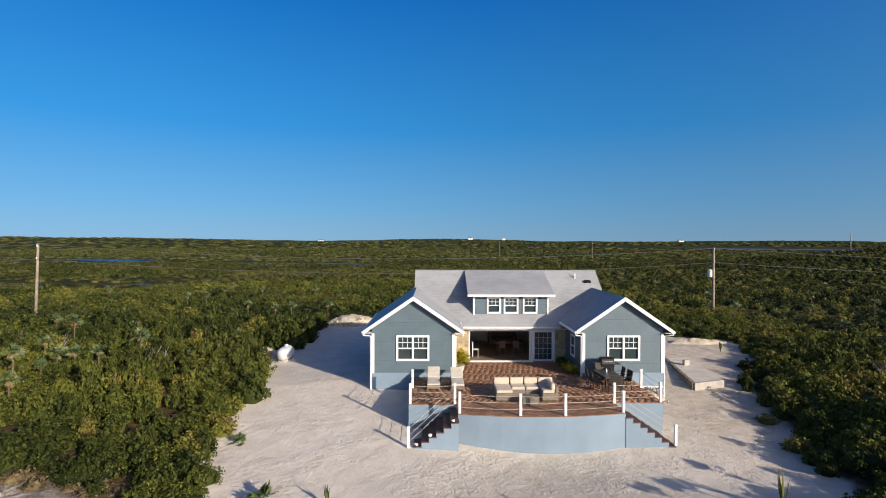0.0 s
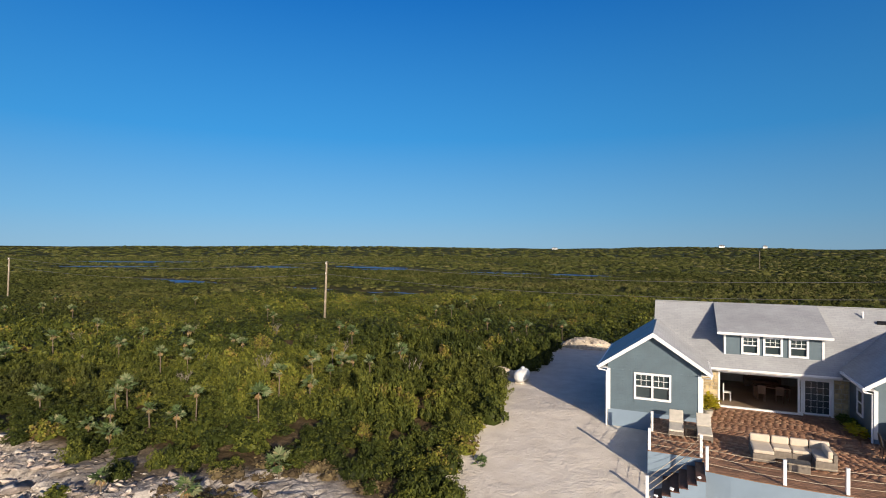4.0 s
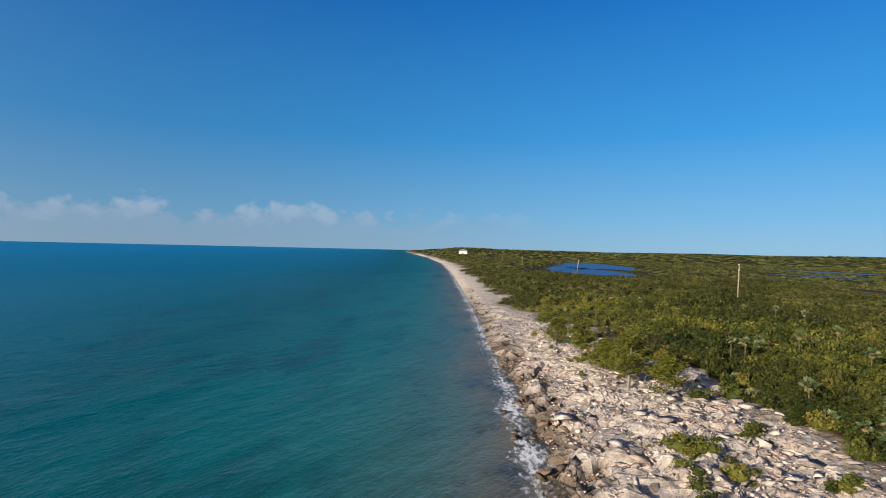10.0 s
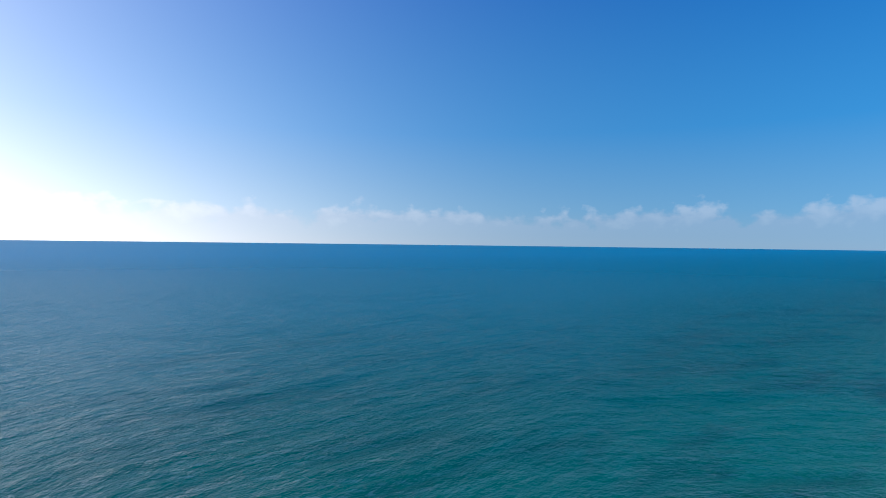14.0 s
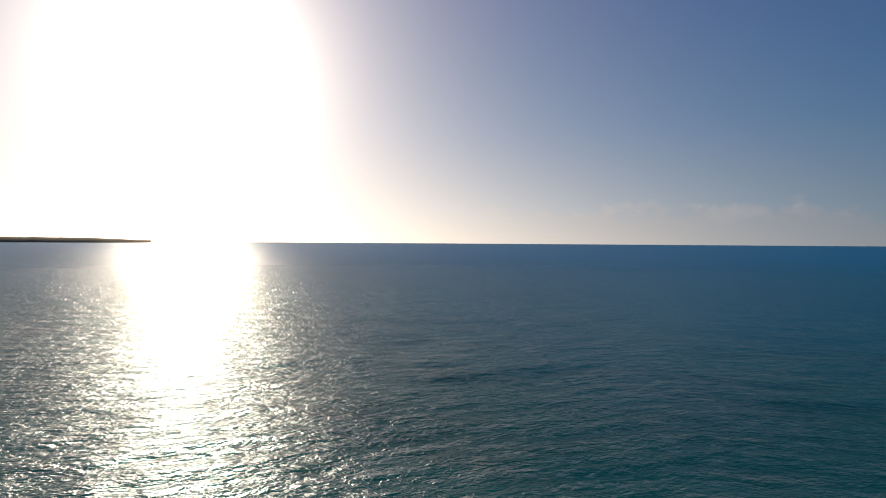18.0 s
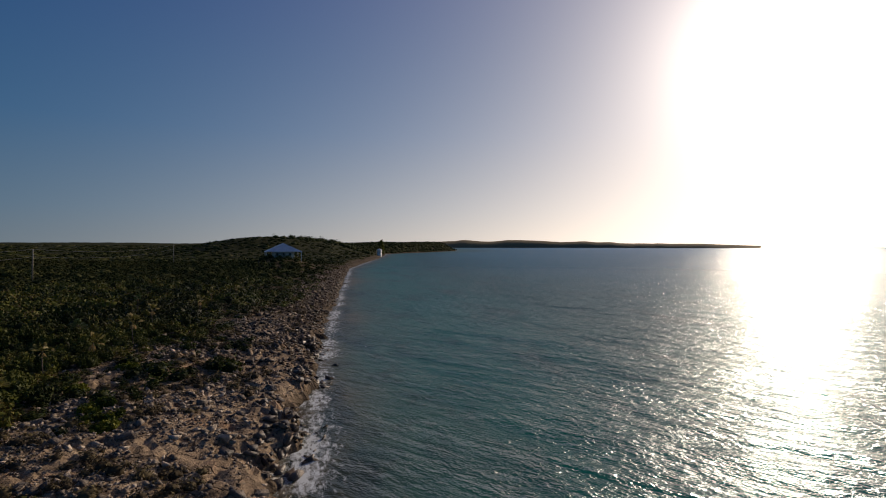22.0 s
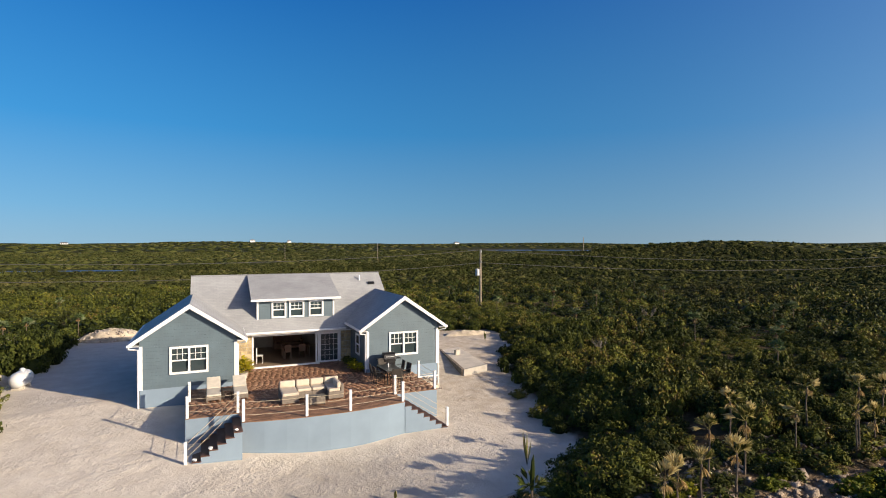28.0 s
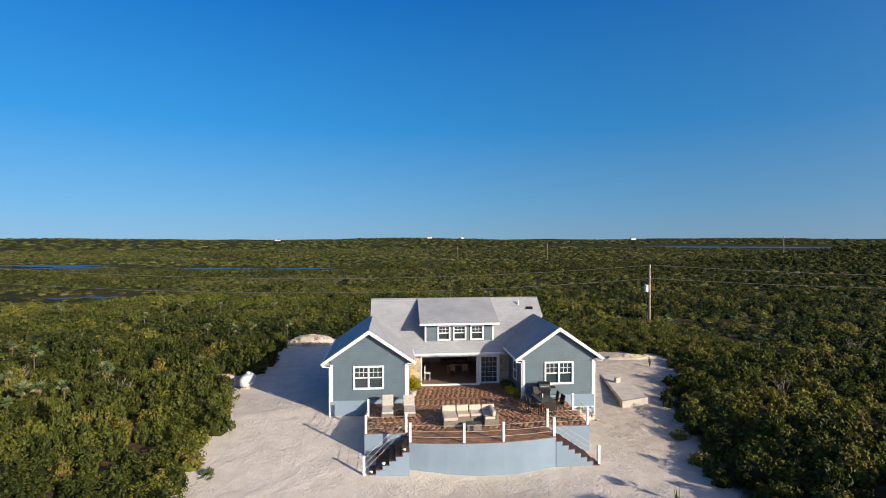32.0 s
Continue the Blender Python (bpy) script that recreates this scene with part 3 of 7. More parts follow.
def prism(bm, outline, axis, a, b):
    """A flat outline pushed from a to b along an axis; the outline holds the other two coordinates in order."""
    def at(p, s):
        q = list(p)
        q.insert("xyz".index(axis), s)
        return bm.verts.new(q)
    lo, hi = [at(p, a) for p in outline], [at(p, b) for p in outline]
    bm.faces.new(lo[::-1])
    bm.faces.new(hi)
    n = len(outline)
    for i in range(n):
        bm.faces.new((lo[i], lo[(i + 1) % n], hi[(i + 1) % n], hi[i]))
    bmesh.ops.recalc_face_normals(bm, faces=bm.faces[:])
    return bm


def tube(bm, pts, radii, sides=8):
    """A round bar along points."""
    rings = []
    for i, p in enumerate(pts):
        p = Vector(p)
        d = (Vector(pts[min(i + 1, len(pts) - 1)]) - Vector(pts[max(i - 1, 0)])).normalized()
        q = d.to_track_quat("Z", "Y")
        r = radii[i] if isinstance(radii, (list, tuple)) else radii
        rings.append([bm.verts.new(p + q @ Vector((math.cos(a) * r, math.sin(a) * r, 0))) for a in (k * 2 * math.pi / sides for k in range(sides))])
    for a, b in zip(rings, rings[1:]):
        for k in range(sides):
            bm.faces.new((a[k], a[(k + 1) % sides], b[(k + 1) % sides], b[k]))
    bm.faces.new(rings[0][::-1])
    bm.faces.new(rings[-1])
    return bm


def np_mesh(name, verts, tris, material, attrs=None, smooth=False):
    """A mesh out of numpy arrays, for sheets and undergrowth."""
    me = bpy.data.meshes.new(name)
    tris = np.asarray(tris, np.int32)
    k = tris.shape[1]
    me.vertices.add(len(verts))
    me.vertices.foreach_set("co", np.asarray(verts, np.float32).ravel())
    me.loops.add(tris.size)
    me.loops.foreach_set("vertex_index", tris.ravel())
    me.polygons.add(len(tris))
    me.polygons.foreach_set("loop_start", np.arange(0, tris.size, k, dtype=np.int32))
    if smooth:
        me.polygons.foreach_set("use_smooth", np.ones(len(tris), bool))
    for key, val in (attrs or {}).items():
        me.attributes.new(key, "FLOAT", "POINT").data.foreach_set("value", np.asarray(val, np.float32))
    me.materials.append(material)
    me.update(calc_edges=True)
    return new(name, me)


def lattice(x, y, seed):
    n = (x.astype(np.int64) * 374761393 + y.astype(np.int64) * 668265263 + seed * 1442695041) & 0xFFFFFFFF
    n = ((n ^ (n >> 13)) * 1274126177) & 0xFFFFFFFF
    return ((n ^ (n >> 16)) & 0xFFFF) / 65535.0


def vnoise(x, y, seed=0):
    xi, yi = np.floor(x), np.floor(y)
    u, v = x - xi, y - yi
    u, v = u * u * (3 - 2 * u), v * v * (3 - 2 * v)
    a, b = lattice(xi, yi, seed), lattice(xi + 1, yi, seed)
    c, d = lattice(xi, yi + 1, seed), lattice(xi + 1, yi + 1, seed)
    return (a * (1 - u) + b * u) * (1 - v) + (c * (1 - u) + d * u) * v


def fbm(x, y, scale, octaves=4, seed=0):
    out, amp, tot = 0.0, 1.0, 0.0
    for k in range(octaves):
        out = out + amp * vnoise(x / scale, y / scale, seed + k)
        tot, amp, scale = tot + amp, amp * 0.5, scale / 2.03
    return out / tot


def step(a, b, x):
    s = np.clip((x - a) / (b - a), 0, 1)
    return s * s * (3 - 2 * s)


def plates(x, y, cell, seed):
    """Broken plates of rock: a level for each cell of a loose grid, and the distance to the crack."""
    cx, cy = np.floor(x / cell), np.floor(y / cell)
    d1, d2, lev = np.full(x.shape, 9.0), np.full(x.shape, 9.0), np.zeros(x.shape)
    for i in (-1, 0, 1):
        for j in (-1, 0, 1):
            u, v = cx + i, cy + j
            dx = u + lattice(u, v, seed) - x / cell
            dy = v + lattice(u, v, seed + 1) - y / cell
            d = np.hypot(dx, dy * 1.25)
            near = d < d1
            d2 = np.where(near, d1, np.minimum(d2, d))
            lev = np.where(near, lattice(u, v, seed + 2) + 0.5 * (dx * (lattice(u, v, seed + 3) - 0.5) + dy * (lattice(u, v, seed + 4) - 0.5)), lev)
            d1 = np.where(near, d, d1)
    return lev, d2 - d1


# ---- the lie of the land ----
SEA_Z = -1.5
SHORE_X = [-4500, -2200, -840, -669, -402, -263, -105, -53, -31, -24, 0, 18, 25, 37, 60, 160, 210, 420, 557, 863, 1433, 1982, 4500]
SHORE_Y = [-250, -150, -35, -18.5, -1.8, 1.9, 3.2, 2.9, 2.4, 2.0, 1.4, 0.8, 0.7, 0.2, -0.8, -7.5, -11, -47, -66, -219, -338, -450, -900]
YARD = [(-7.5, 18.4), (-9.2, 21), (-9.7, 25.0), (-9.6, 29.5), (-11.6, 35.5), (-13.6, 39.8), (-10.9, 39.6), (-10.0, 43), (-10.9, 48.8), (-10.6, 52.6), (-6.5, 53.4), (8, 50.5), (17, 45), (22.5, 42.8),
        (20.2, 37.6), (17.4, 32), (16, 28.7), (14.4, 23), (14, 19.4), (11.3, 18.2), (9.6, 17.0), (5.8, 15.9), (2, 15.6), (-2, 16), (-5, 17.2)]


def shore(x):
    return np.interp(x, SHORE_X, SHORE_Y)


def edge_dist(x, y, poly):
    """Signed distance to an outline: positive inside."""
    x, y = np.asarray(x, float), np.asarray(y, float)
    best, inside = np.full(x.shape, 1e9), np.zeros(x.shape, bool)
    for (ax, ay), (bx, by) in zip(poly, poly[1:] + poly[:1]):
        dx, dy = bx - ax, by - ay
        s = np.clip(((x - ax) * dx + (y - ay) * dy) / (dx * dx + dy * dy), 0, 1)
        best = np.minimum(best, np.hypot(x - ax - s * dx, y - ay - s * dy))
        inside ^= ((ay > y) != (by > y)) & (x < (bx - ax) * (y - ay) / (by - ay + 1e-12) + ax)
    return np.where(inside, best, -best)


# ponds and salt pans: centre, half lengths, turn
PONDS = [((-285, 72), 72, 20, -6), ((-410, 112), 105, 26, -10), ((-135, 117), 26, 4.5, -14), ((-86, 110.5), 10, 3.6, -4), ((-60, 108), 9, 3.5, 4), ((-204, 230), 20, 8, 15),
         ((-129, 232), 15, 7, 10), ((-152, 252), 26, 8, -12), ((-70, 218), 18, 7, -8), ((-37, 215), 12, 6, -12), ((-358, 268), 50, 16, 20), ((-280, 195), 26, 8, 25), ((530, 720), 180, 75, -42)]


def pond_mask(x, y):
    m = np.full(np.shape(x), -9.0)
    for (cx, cy), a, b, deg in PONDS:
        c, s = math.cos(radians(deg)), math.sin(radians(deg))
        u, v = ((x - cx) * c + (y - cy) * s) / a, (-(x - cx) * s + (y - cy) * c) / b
        m = np.maximum(m, 1 - np.hypot(u, v) + 0.5 * (fbm(x, y, b * 1.3, 3, 5) - 0.5))
    return m


def marsh(x, y):
    """Low salt growth round the ponds: 1 at the water, 0 some way off."""
    m = np.zeros(np.shape(x))
    for (cx, cy), a, b, deg in PONDS:
        c, s = math.cos(radians(deg)), math.sin(radians(deg))
        u, v = ((x - cx) * c + (y - cy) * s) / (a + 14), (-(x - cx) * s + (y - cy) * c) / (b + 15)
        m = np.maximum(m, step(1.15, 0.75, np.hypot(u, v) + 0.3 * (fbm(x, y, 14, 2, 7) - 0.5)))
    return m


def rock_width(x):
    return 11.5 + np.clip((-x - 12) / 10, 0, 1) * 2.0 - np.clip((np.abs(x) - 30) / 50, 0, 1) * 6.5 - np.clip((x - 30) / 40, 0, 1) * 1.8 - np.clip((-x - 60) / 60, 0, 1) * 1.5 + 3.5 * np.exp(-((x + 13) / 5) ** 2) + 4 * (vnoise(x / 7.0, x * 0, 3) - 0.5)


def masks(x, y):
    d = y - shore(x)
    yard = edge_dist(x, y, YARD) + 1.6 * (fbm(x, y, 2.2, 3, 21) - 0.5)
    sand = step(-1.1, -0.5, yard)
    rw = rock_width(x)
    rock = (1 - step(rw - 1.0, rw + 2.5, d + 4 * (fbm(x, y, 3.5, 3, 8) - 0.5))) * (1 - sand)
    return d, sand, rock


def height(x, y):
    x, y = np.asarray(x, float), np.asarray(y, float)
    d, sand, rock = masks(x, y)
    r = np.hypot(x, y)
    dd = d + (2.0 * (fbm(x, y, 2.6, 3, 31) - 0.5) + 1.3 * (vnoise(x * 1.1, y * 1.1, 33) - 0.5)) * step(-3, 0, d) * step(140, 60, r)
    land = np.interp(dd, [-60, -12, -3, -1.0, 0.0, 0.5, 1.4, 4.5, 8, 12, 40, 90, 160], [-7, -4.0, -2.3, -1.85, -1.60, -1.1, -0.72, -0.27, 0.0, 0.12, 0.2, -0.3, -0.85])
    fine = step(110, 60, r)
    rough = np.abs(fbm(x, y, 1.9, 4, 41) - 0.5) * 2
    wx, wy = x + 0.5 * (vnoise(x * 1.3, y * 1.3, 62) - 0.5), y + 0.5 * (vnoise(x * 1.3, y * 1.3, 63) - 0.5)
    big, crack = plates(wx, wy, 2.7, 51)
    small, chip = plates(wx, wy, 0.85, 57)
    jag = (0.40 * (big - 0.5) + 0.20 * (small - 0.5) - 0.20 * step(0.12, 0.0, crack)) * (1 - 0.35 * step(0, 12, x)) + (0.13 * (0.35 - rough) - 0.10 * step(0.14, 0.0, chip) + 0.15 * (vnoise(x * 3.3, y * 3.3, 61) - 0.5)) * (1 - 0.65 * step(0, 12, x))
    land = land + rock * step(-1.0, 0.4, d) * fine * jag * (1 + 0.8 * step(3.2, 1.2, d) * step(12, 0, x))
    yardz = np.clip(-0.028 * (x + 4) + 0.07 * (y - 30), -1.02, 0.15) + 0.05 * (fbm(x, y, 1.0, 3, 71) - 0.5) * step(60, 20, r)
    yardz = yardz - 0.26 * np.exp(-((x - 4.0) / 3.2) ** 2 - ((y - 22.4) / 2.6) ** 2)
    ys = step(-6.5, 0.3, edge_dist(x, y, YARD)) if np.min(r) < 90 else sand
    land = land * (1 - ys) + yardz * ys
    hills = (10.3 * np.exp(-(((x - 215) / 95) ** 2 + ((y - 170) / 60) ** 2)) + 9.8 * np.exp(-(((x - 425) / 60) ** 2 + ((y - 50) / 46) ** 2)) + 4.5 * np.exp(-(((x - 450) / 60) ** 2 + ((y - 5) / 34) ** 2))
             + 7 * np.exp(-(((x - 390) / 100) ** 2 + ((y - 290) / 80) ** 2)))
    far = step(700, 1900, r) * (2 + 22 * fbm(x, y, 600, 4, 81) ** 1.5) * step(40, 200, d)
    lumps = step(650, 1100, r) * 2.2 * (fbm(x, y, 22, 3, 91)) * step(0, 60, d)
    out = land + (hills + far + lumps) * step(5, 40, d)
    out = out + np.clip(7.0 + (x - 550) / 120, 0, 12) * step(300, 550, x) * step(6, 30, d) * step(420, 150, d)
    out = out + 3.5 * np.exp(-(((x - 190) / 20) ** 2 + ((y - 13) / 9) ** 2))
    p = pond_mask(x, y)
    flat = step(-0.35, 0.0, p)
    return out * (1 - flat) + np.minimum(out, -1.1) * flat


def polar(radii, spokes, cx, cy):
    a = np.arange(spokes) * 2 * math.pi / spokes
    x, y = cx + np.outer(radii, np.cos(a)).ravel(), cy + np.outer(radii, np.sin(a)).ravel()
    i, j = np.meshgrid(np.arange(len(radii) - 1), np.arange(spokes), indexing="ij")
    i, j = i.ravel(), j.ravel()
    k = (j + 1) % spokes
    quads = np.stack((i * spokes + j, (i + 1) * spokes + j, (i + 1) * spokes + k, i * spokes + k), 1)
    return x, y, quads


rad = np.concatenate((np.arange(0.3, 62, 0.29), np.geomspace(62, 4600, 105)))
gx, gy, gq = polar(rad, 680, 2.0, 31.0)
gz = height(gx, gy)
gd, gsand, grock = masks(gx, gy)
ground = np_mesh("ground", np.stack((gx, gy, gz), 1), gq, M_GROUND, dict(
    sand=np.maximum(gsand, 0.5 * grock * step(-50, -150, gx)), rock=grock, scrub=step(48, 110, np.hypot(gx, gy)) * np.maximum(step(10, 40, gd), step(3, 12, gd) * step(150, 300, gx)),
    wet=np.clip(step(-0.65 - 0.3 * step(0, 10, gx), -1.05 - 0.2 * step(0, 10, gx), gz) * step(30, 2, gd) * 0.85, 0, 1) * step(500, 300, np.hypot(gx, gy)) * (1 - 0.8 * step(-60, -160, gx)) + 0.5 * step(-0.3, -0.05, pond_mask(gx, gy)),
    east=step(-4, 14, gx), bay_dark=step(30, 75, gx)), True)
ground.data.polygons.foreach_set("use_smooth", grock[gq].max(1) < 0.3)
tagged(ground, "pale sand yard, limestone shelf and scrub soil of a low island", "ground", kind="structure")

def wave_shares(x, y):
    """How far each wave train rules: the crests swing round as they bend towards the west shore."""
    az = np.degrees(np.arctan2(y, x)) % 360
    east, west = step(248, 282, az), step(238, 206, az) * (az < 300)
    east = np.where(az < 90, 1.0, east)
    return east, 1 - east - west, west


def swell(x, y):
    """Short wind waves rolling in from the sun's side."""
    out = 0.0
    for (deg, _), share in zip(CRESTS, wave_shares(x, y)):
        c, sn = math.cos(radians(deg)), math.sin(radians(deg))
        u, v = x * c + y * sn, -x * sn + y * c
        v = v + 1.6 * (vnoise(u / 9, v / 9, 201) - 0.5)
        for lu, lv, amp, seed in ((16, 2.3, 0.13, 203), (7, 1.05, 0.14, 207), (3.5, 0.62, 0.07, 211)):
            out = out + share * amp * (1 - np.abs(2 * vnoise(u / lu, v / lv, seed) - 1) ** 1.5)
    return out - 0.25


rad = np.concatenate(([0.001], np.arange(0.3, 45, 0.36), np.geomspace(45, 330, 170), np.geomspace(335, 4900, 50)))
sx, sy, sq = polar(rad, 800, 0.0, 0.0)
keep = (sy - shore(sx))[sq].min(1) < 6
sr, sd = np.hypot(sx, sy), shore(sx) - sy
sz = SEA_Z + swell(sx, sy) * step(300, 90, sr) * (0.25 + 0.75 * step(1, 12, sd))
used, sq = np.unique(sq[keep], return_inverse=True)
sea = np_mesh("sea", np.stack((sx, sy, sz), 1)[used], sq.reshape(-1, 4), M_SEA,
              dict(offshore=np.clip(sd, -5, 2000)[used], open_sea=step(30, 260, sr)[used], **{n: w[used] for (_, n), w in zip(CRESTS, wave_shares(sx, sy))}), True)
tagged(sea, "turquoise to deep blue sea with small wind waves", "water", kind="structure")

M_POND, pt, pb = nodes_of("still_pond_water")
pb.inputs["Base Color"].default_value, pb.inputs["Roughness"].default_value = (0.030, 0.088, 0.23, 1), 0.4
pb.inputs["Specular IOR Level"].default_value = 0.08
bump(pt, pb, noise_node(pt, 1.5, 3), 0.25, 0.05)
for (cx, cy), a, b, deg in PONDS:
    bm = bmesh.new()
    vs = []
    for k in range(40):
        u = k * 2 * math.pi / 40
        f = 0.98 + 0.16 * math.sin(3 * u + cx) + 0.09 * math.sin(7 * u + cy)
        vs.append(bm.verts.new((math.cos(u) * a * f, math.sin(u) * b * f, 0)))
    bm.faces.new(vs)
    pond = part("pond", bm, M_POND)
    pond.matrix_world = pose(cx, cy, -0.95, 0, 0, deg)
    tagged(pond, "shallow blue salt pond among low scrub", "pond", kind="structure")

# far headland across the bay, and its thin sea-side point
ha = np.radians(np.linspace(-2, -43.4, 90))
hr = np.linspace(2150, 2500, 90)
top = np.interp(np.abs(np.degrees(ha)), [2, 10, 20, 34, 43.4], [15, 29, 35, 25, 12]) * (0.7 + 0.5 * fbm(ha * 900, ha * 0, 40, 4, 3))
hv, hq = [], []
for off, f in ((0, 0.0), (30, 0.55), (120, 1.0), (260, 0.9), (420, 0.0)):
    hv.append(np.stack(((hr + off) * np.cos(ha), (hr + off) * np.sin(ha), SEA_Z - 0.5 + top * f), 1))
hv = np.concatenate(hv)
for i in range(4):
    for j in range(89):
        hq.append((i * 90 + j, (i + 1) * 90 + j, (i + 1) * 90 + j + 1, i * 90 + j + 1))
# scrub colour paled well past its own tone to carry the distance haze
M_HEAD = leaf_mat("hazed_far_scrub", [(0.0, (0.24, 0.20, 0.12)), (1.0, (0.36, 0.28, 0.16))], 0.9, 0)
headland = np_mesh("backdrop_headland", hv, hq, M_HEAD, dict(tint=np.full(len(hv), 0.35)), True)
tagged(headland, "low wooded headland across the bay, haze in its pale colour", "headland", kind="structure")


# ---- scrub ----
def shrub(clumps, per, leaf, seed, core_shade=-0.3, flat=1.0):
    """One bush: leafy clumps crowded over a low dome, with gaps down to a core tinted dark as shade. Radius 1, height
    about 1.2.
    """
    g = np.random.default_rng(seed)
    k = np.arange(clumps)
    up = 1 - (k + 0.5) / clumps * 1.15 + g.normal(0, 0.06, clumps)
    up = np.clip(up, -0.15, 1)
    a = k * 2.39996 + g.normal(0, 0.35, clumps)
    flatr = np.sqrt(np.clip(1 - up ** 2, 0.02, 1))
    ctr = np.stack((flatr * np.cos(a), flatr * np.sin(a), up), 1) * g.uniform(0.52, 0.86, clumps)[:, None]
    ctr[:, 2] = ctr[:, 2] * 0.95 * flat + 0.28
    size = g.uniform(0.20, 0.36, clumps) * (16 / max(clumps, 8)) ** 0.33
    n = g.normal(size=(clumps, per, 3))
    n[:, :, 2] += 0.35
    n /= np.linalg.norm(n, axis=2)[:, :, None]
    c = ctr[:, None] + n * (size[:, None] * g.uniform(0.45, 1.08, (clumps, per)))[:, :, None] * np.array((1, 1, 0.75))
    c, n = c.reshape(-1, 3), n.reshape(-1, 3)
    m = len(c)
    out = n + g.normal(size=n.shape) * 0.5 + np.array((0, 0, 0.3))
    out /= np.linalg.norm(out, axis=1)[:, None]
    side = np.cross(out, g.normal(size=n.shape))
    side /= np.linalg.norm(side, axis=1)[:, None]
    tip = np.cross(out, side)
    s = leaf * g.uniform(0.6, 1.35, m)[:, None]
    v = np.stack((c - side * s * 0.5 - tip * s * 0.3, c + side * s * 0.5 - tip * s * 0.2, c + tip * s * 0.95), 1).reshape(-1, 3)
    f = np.arange(m * 3).reshape(-1, 3)
    bm = bmesh.new()
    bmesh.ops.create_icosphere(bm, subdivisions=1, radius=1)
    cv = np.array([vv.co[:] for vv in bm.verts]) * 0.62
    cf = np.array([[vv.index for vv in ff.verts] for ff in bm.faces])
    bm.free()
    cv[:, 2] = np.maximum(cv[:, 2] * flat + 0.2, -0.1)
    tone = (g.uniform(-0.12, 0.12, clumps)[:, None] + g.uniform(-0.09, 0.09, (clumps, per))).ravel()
    # core tint is lowered: the shade between clumps is put into its colour
    t = np.concatenate((tone.repeat(3), np.full(len(cv), core_shade)))
    return np.concatenate((v, cv)), np.concatenate((f, cf + len(v))), t


def plant(name, kinds, x, y, z, radius, tall, tint, material, label, category="shrubs"):
    vs, fs, ts, base = [], [], [], 0
    pick, turn = rng.integers(0, len(kinds), len(x)), rng.uniform(0, 6.28, len(x))
    for k, (v, f, t) in enumerate(kinds):
        i = np.nonzero(pick == k)[0]
        if not len(i):
            continue
        c, s = np.cos(turn[i])[:, None], np.sin(turn[i])[:, None]
        px = (v[:, 0] * c - v[:, 1] * s) * radius[i][:, None] + x[i][:, None]
        py = (v[:, 0] * s + v[:, 1] * c) * radius[i][:, None] + y[i][:, None]
        pz = v[:, 2] * tall[i][:, None] + z[i][:, None]
        vs.append(np.stack((px, py, pz), 2).reshape(-1, 3))
        fs.append((f[None] + (np.arange(len(i)) * len(v))[:, None, None] + base).reshape(-1, 3))
        ts.append((t[None] + tint[i][:, None]).ravel())
        base += len(i) * len(v)
    ob = np_mesh(name, np.concatenate(vs), np.concatenate(fs), material, dict(tint=np.clip(np.concatenate(ts), 0, 1)))
    return tagged(ob, label, category, kind="stuff")


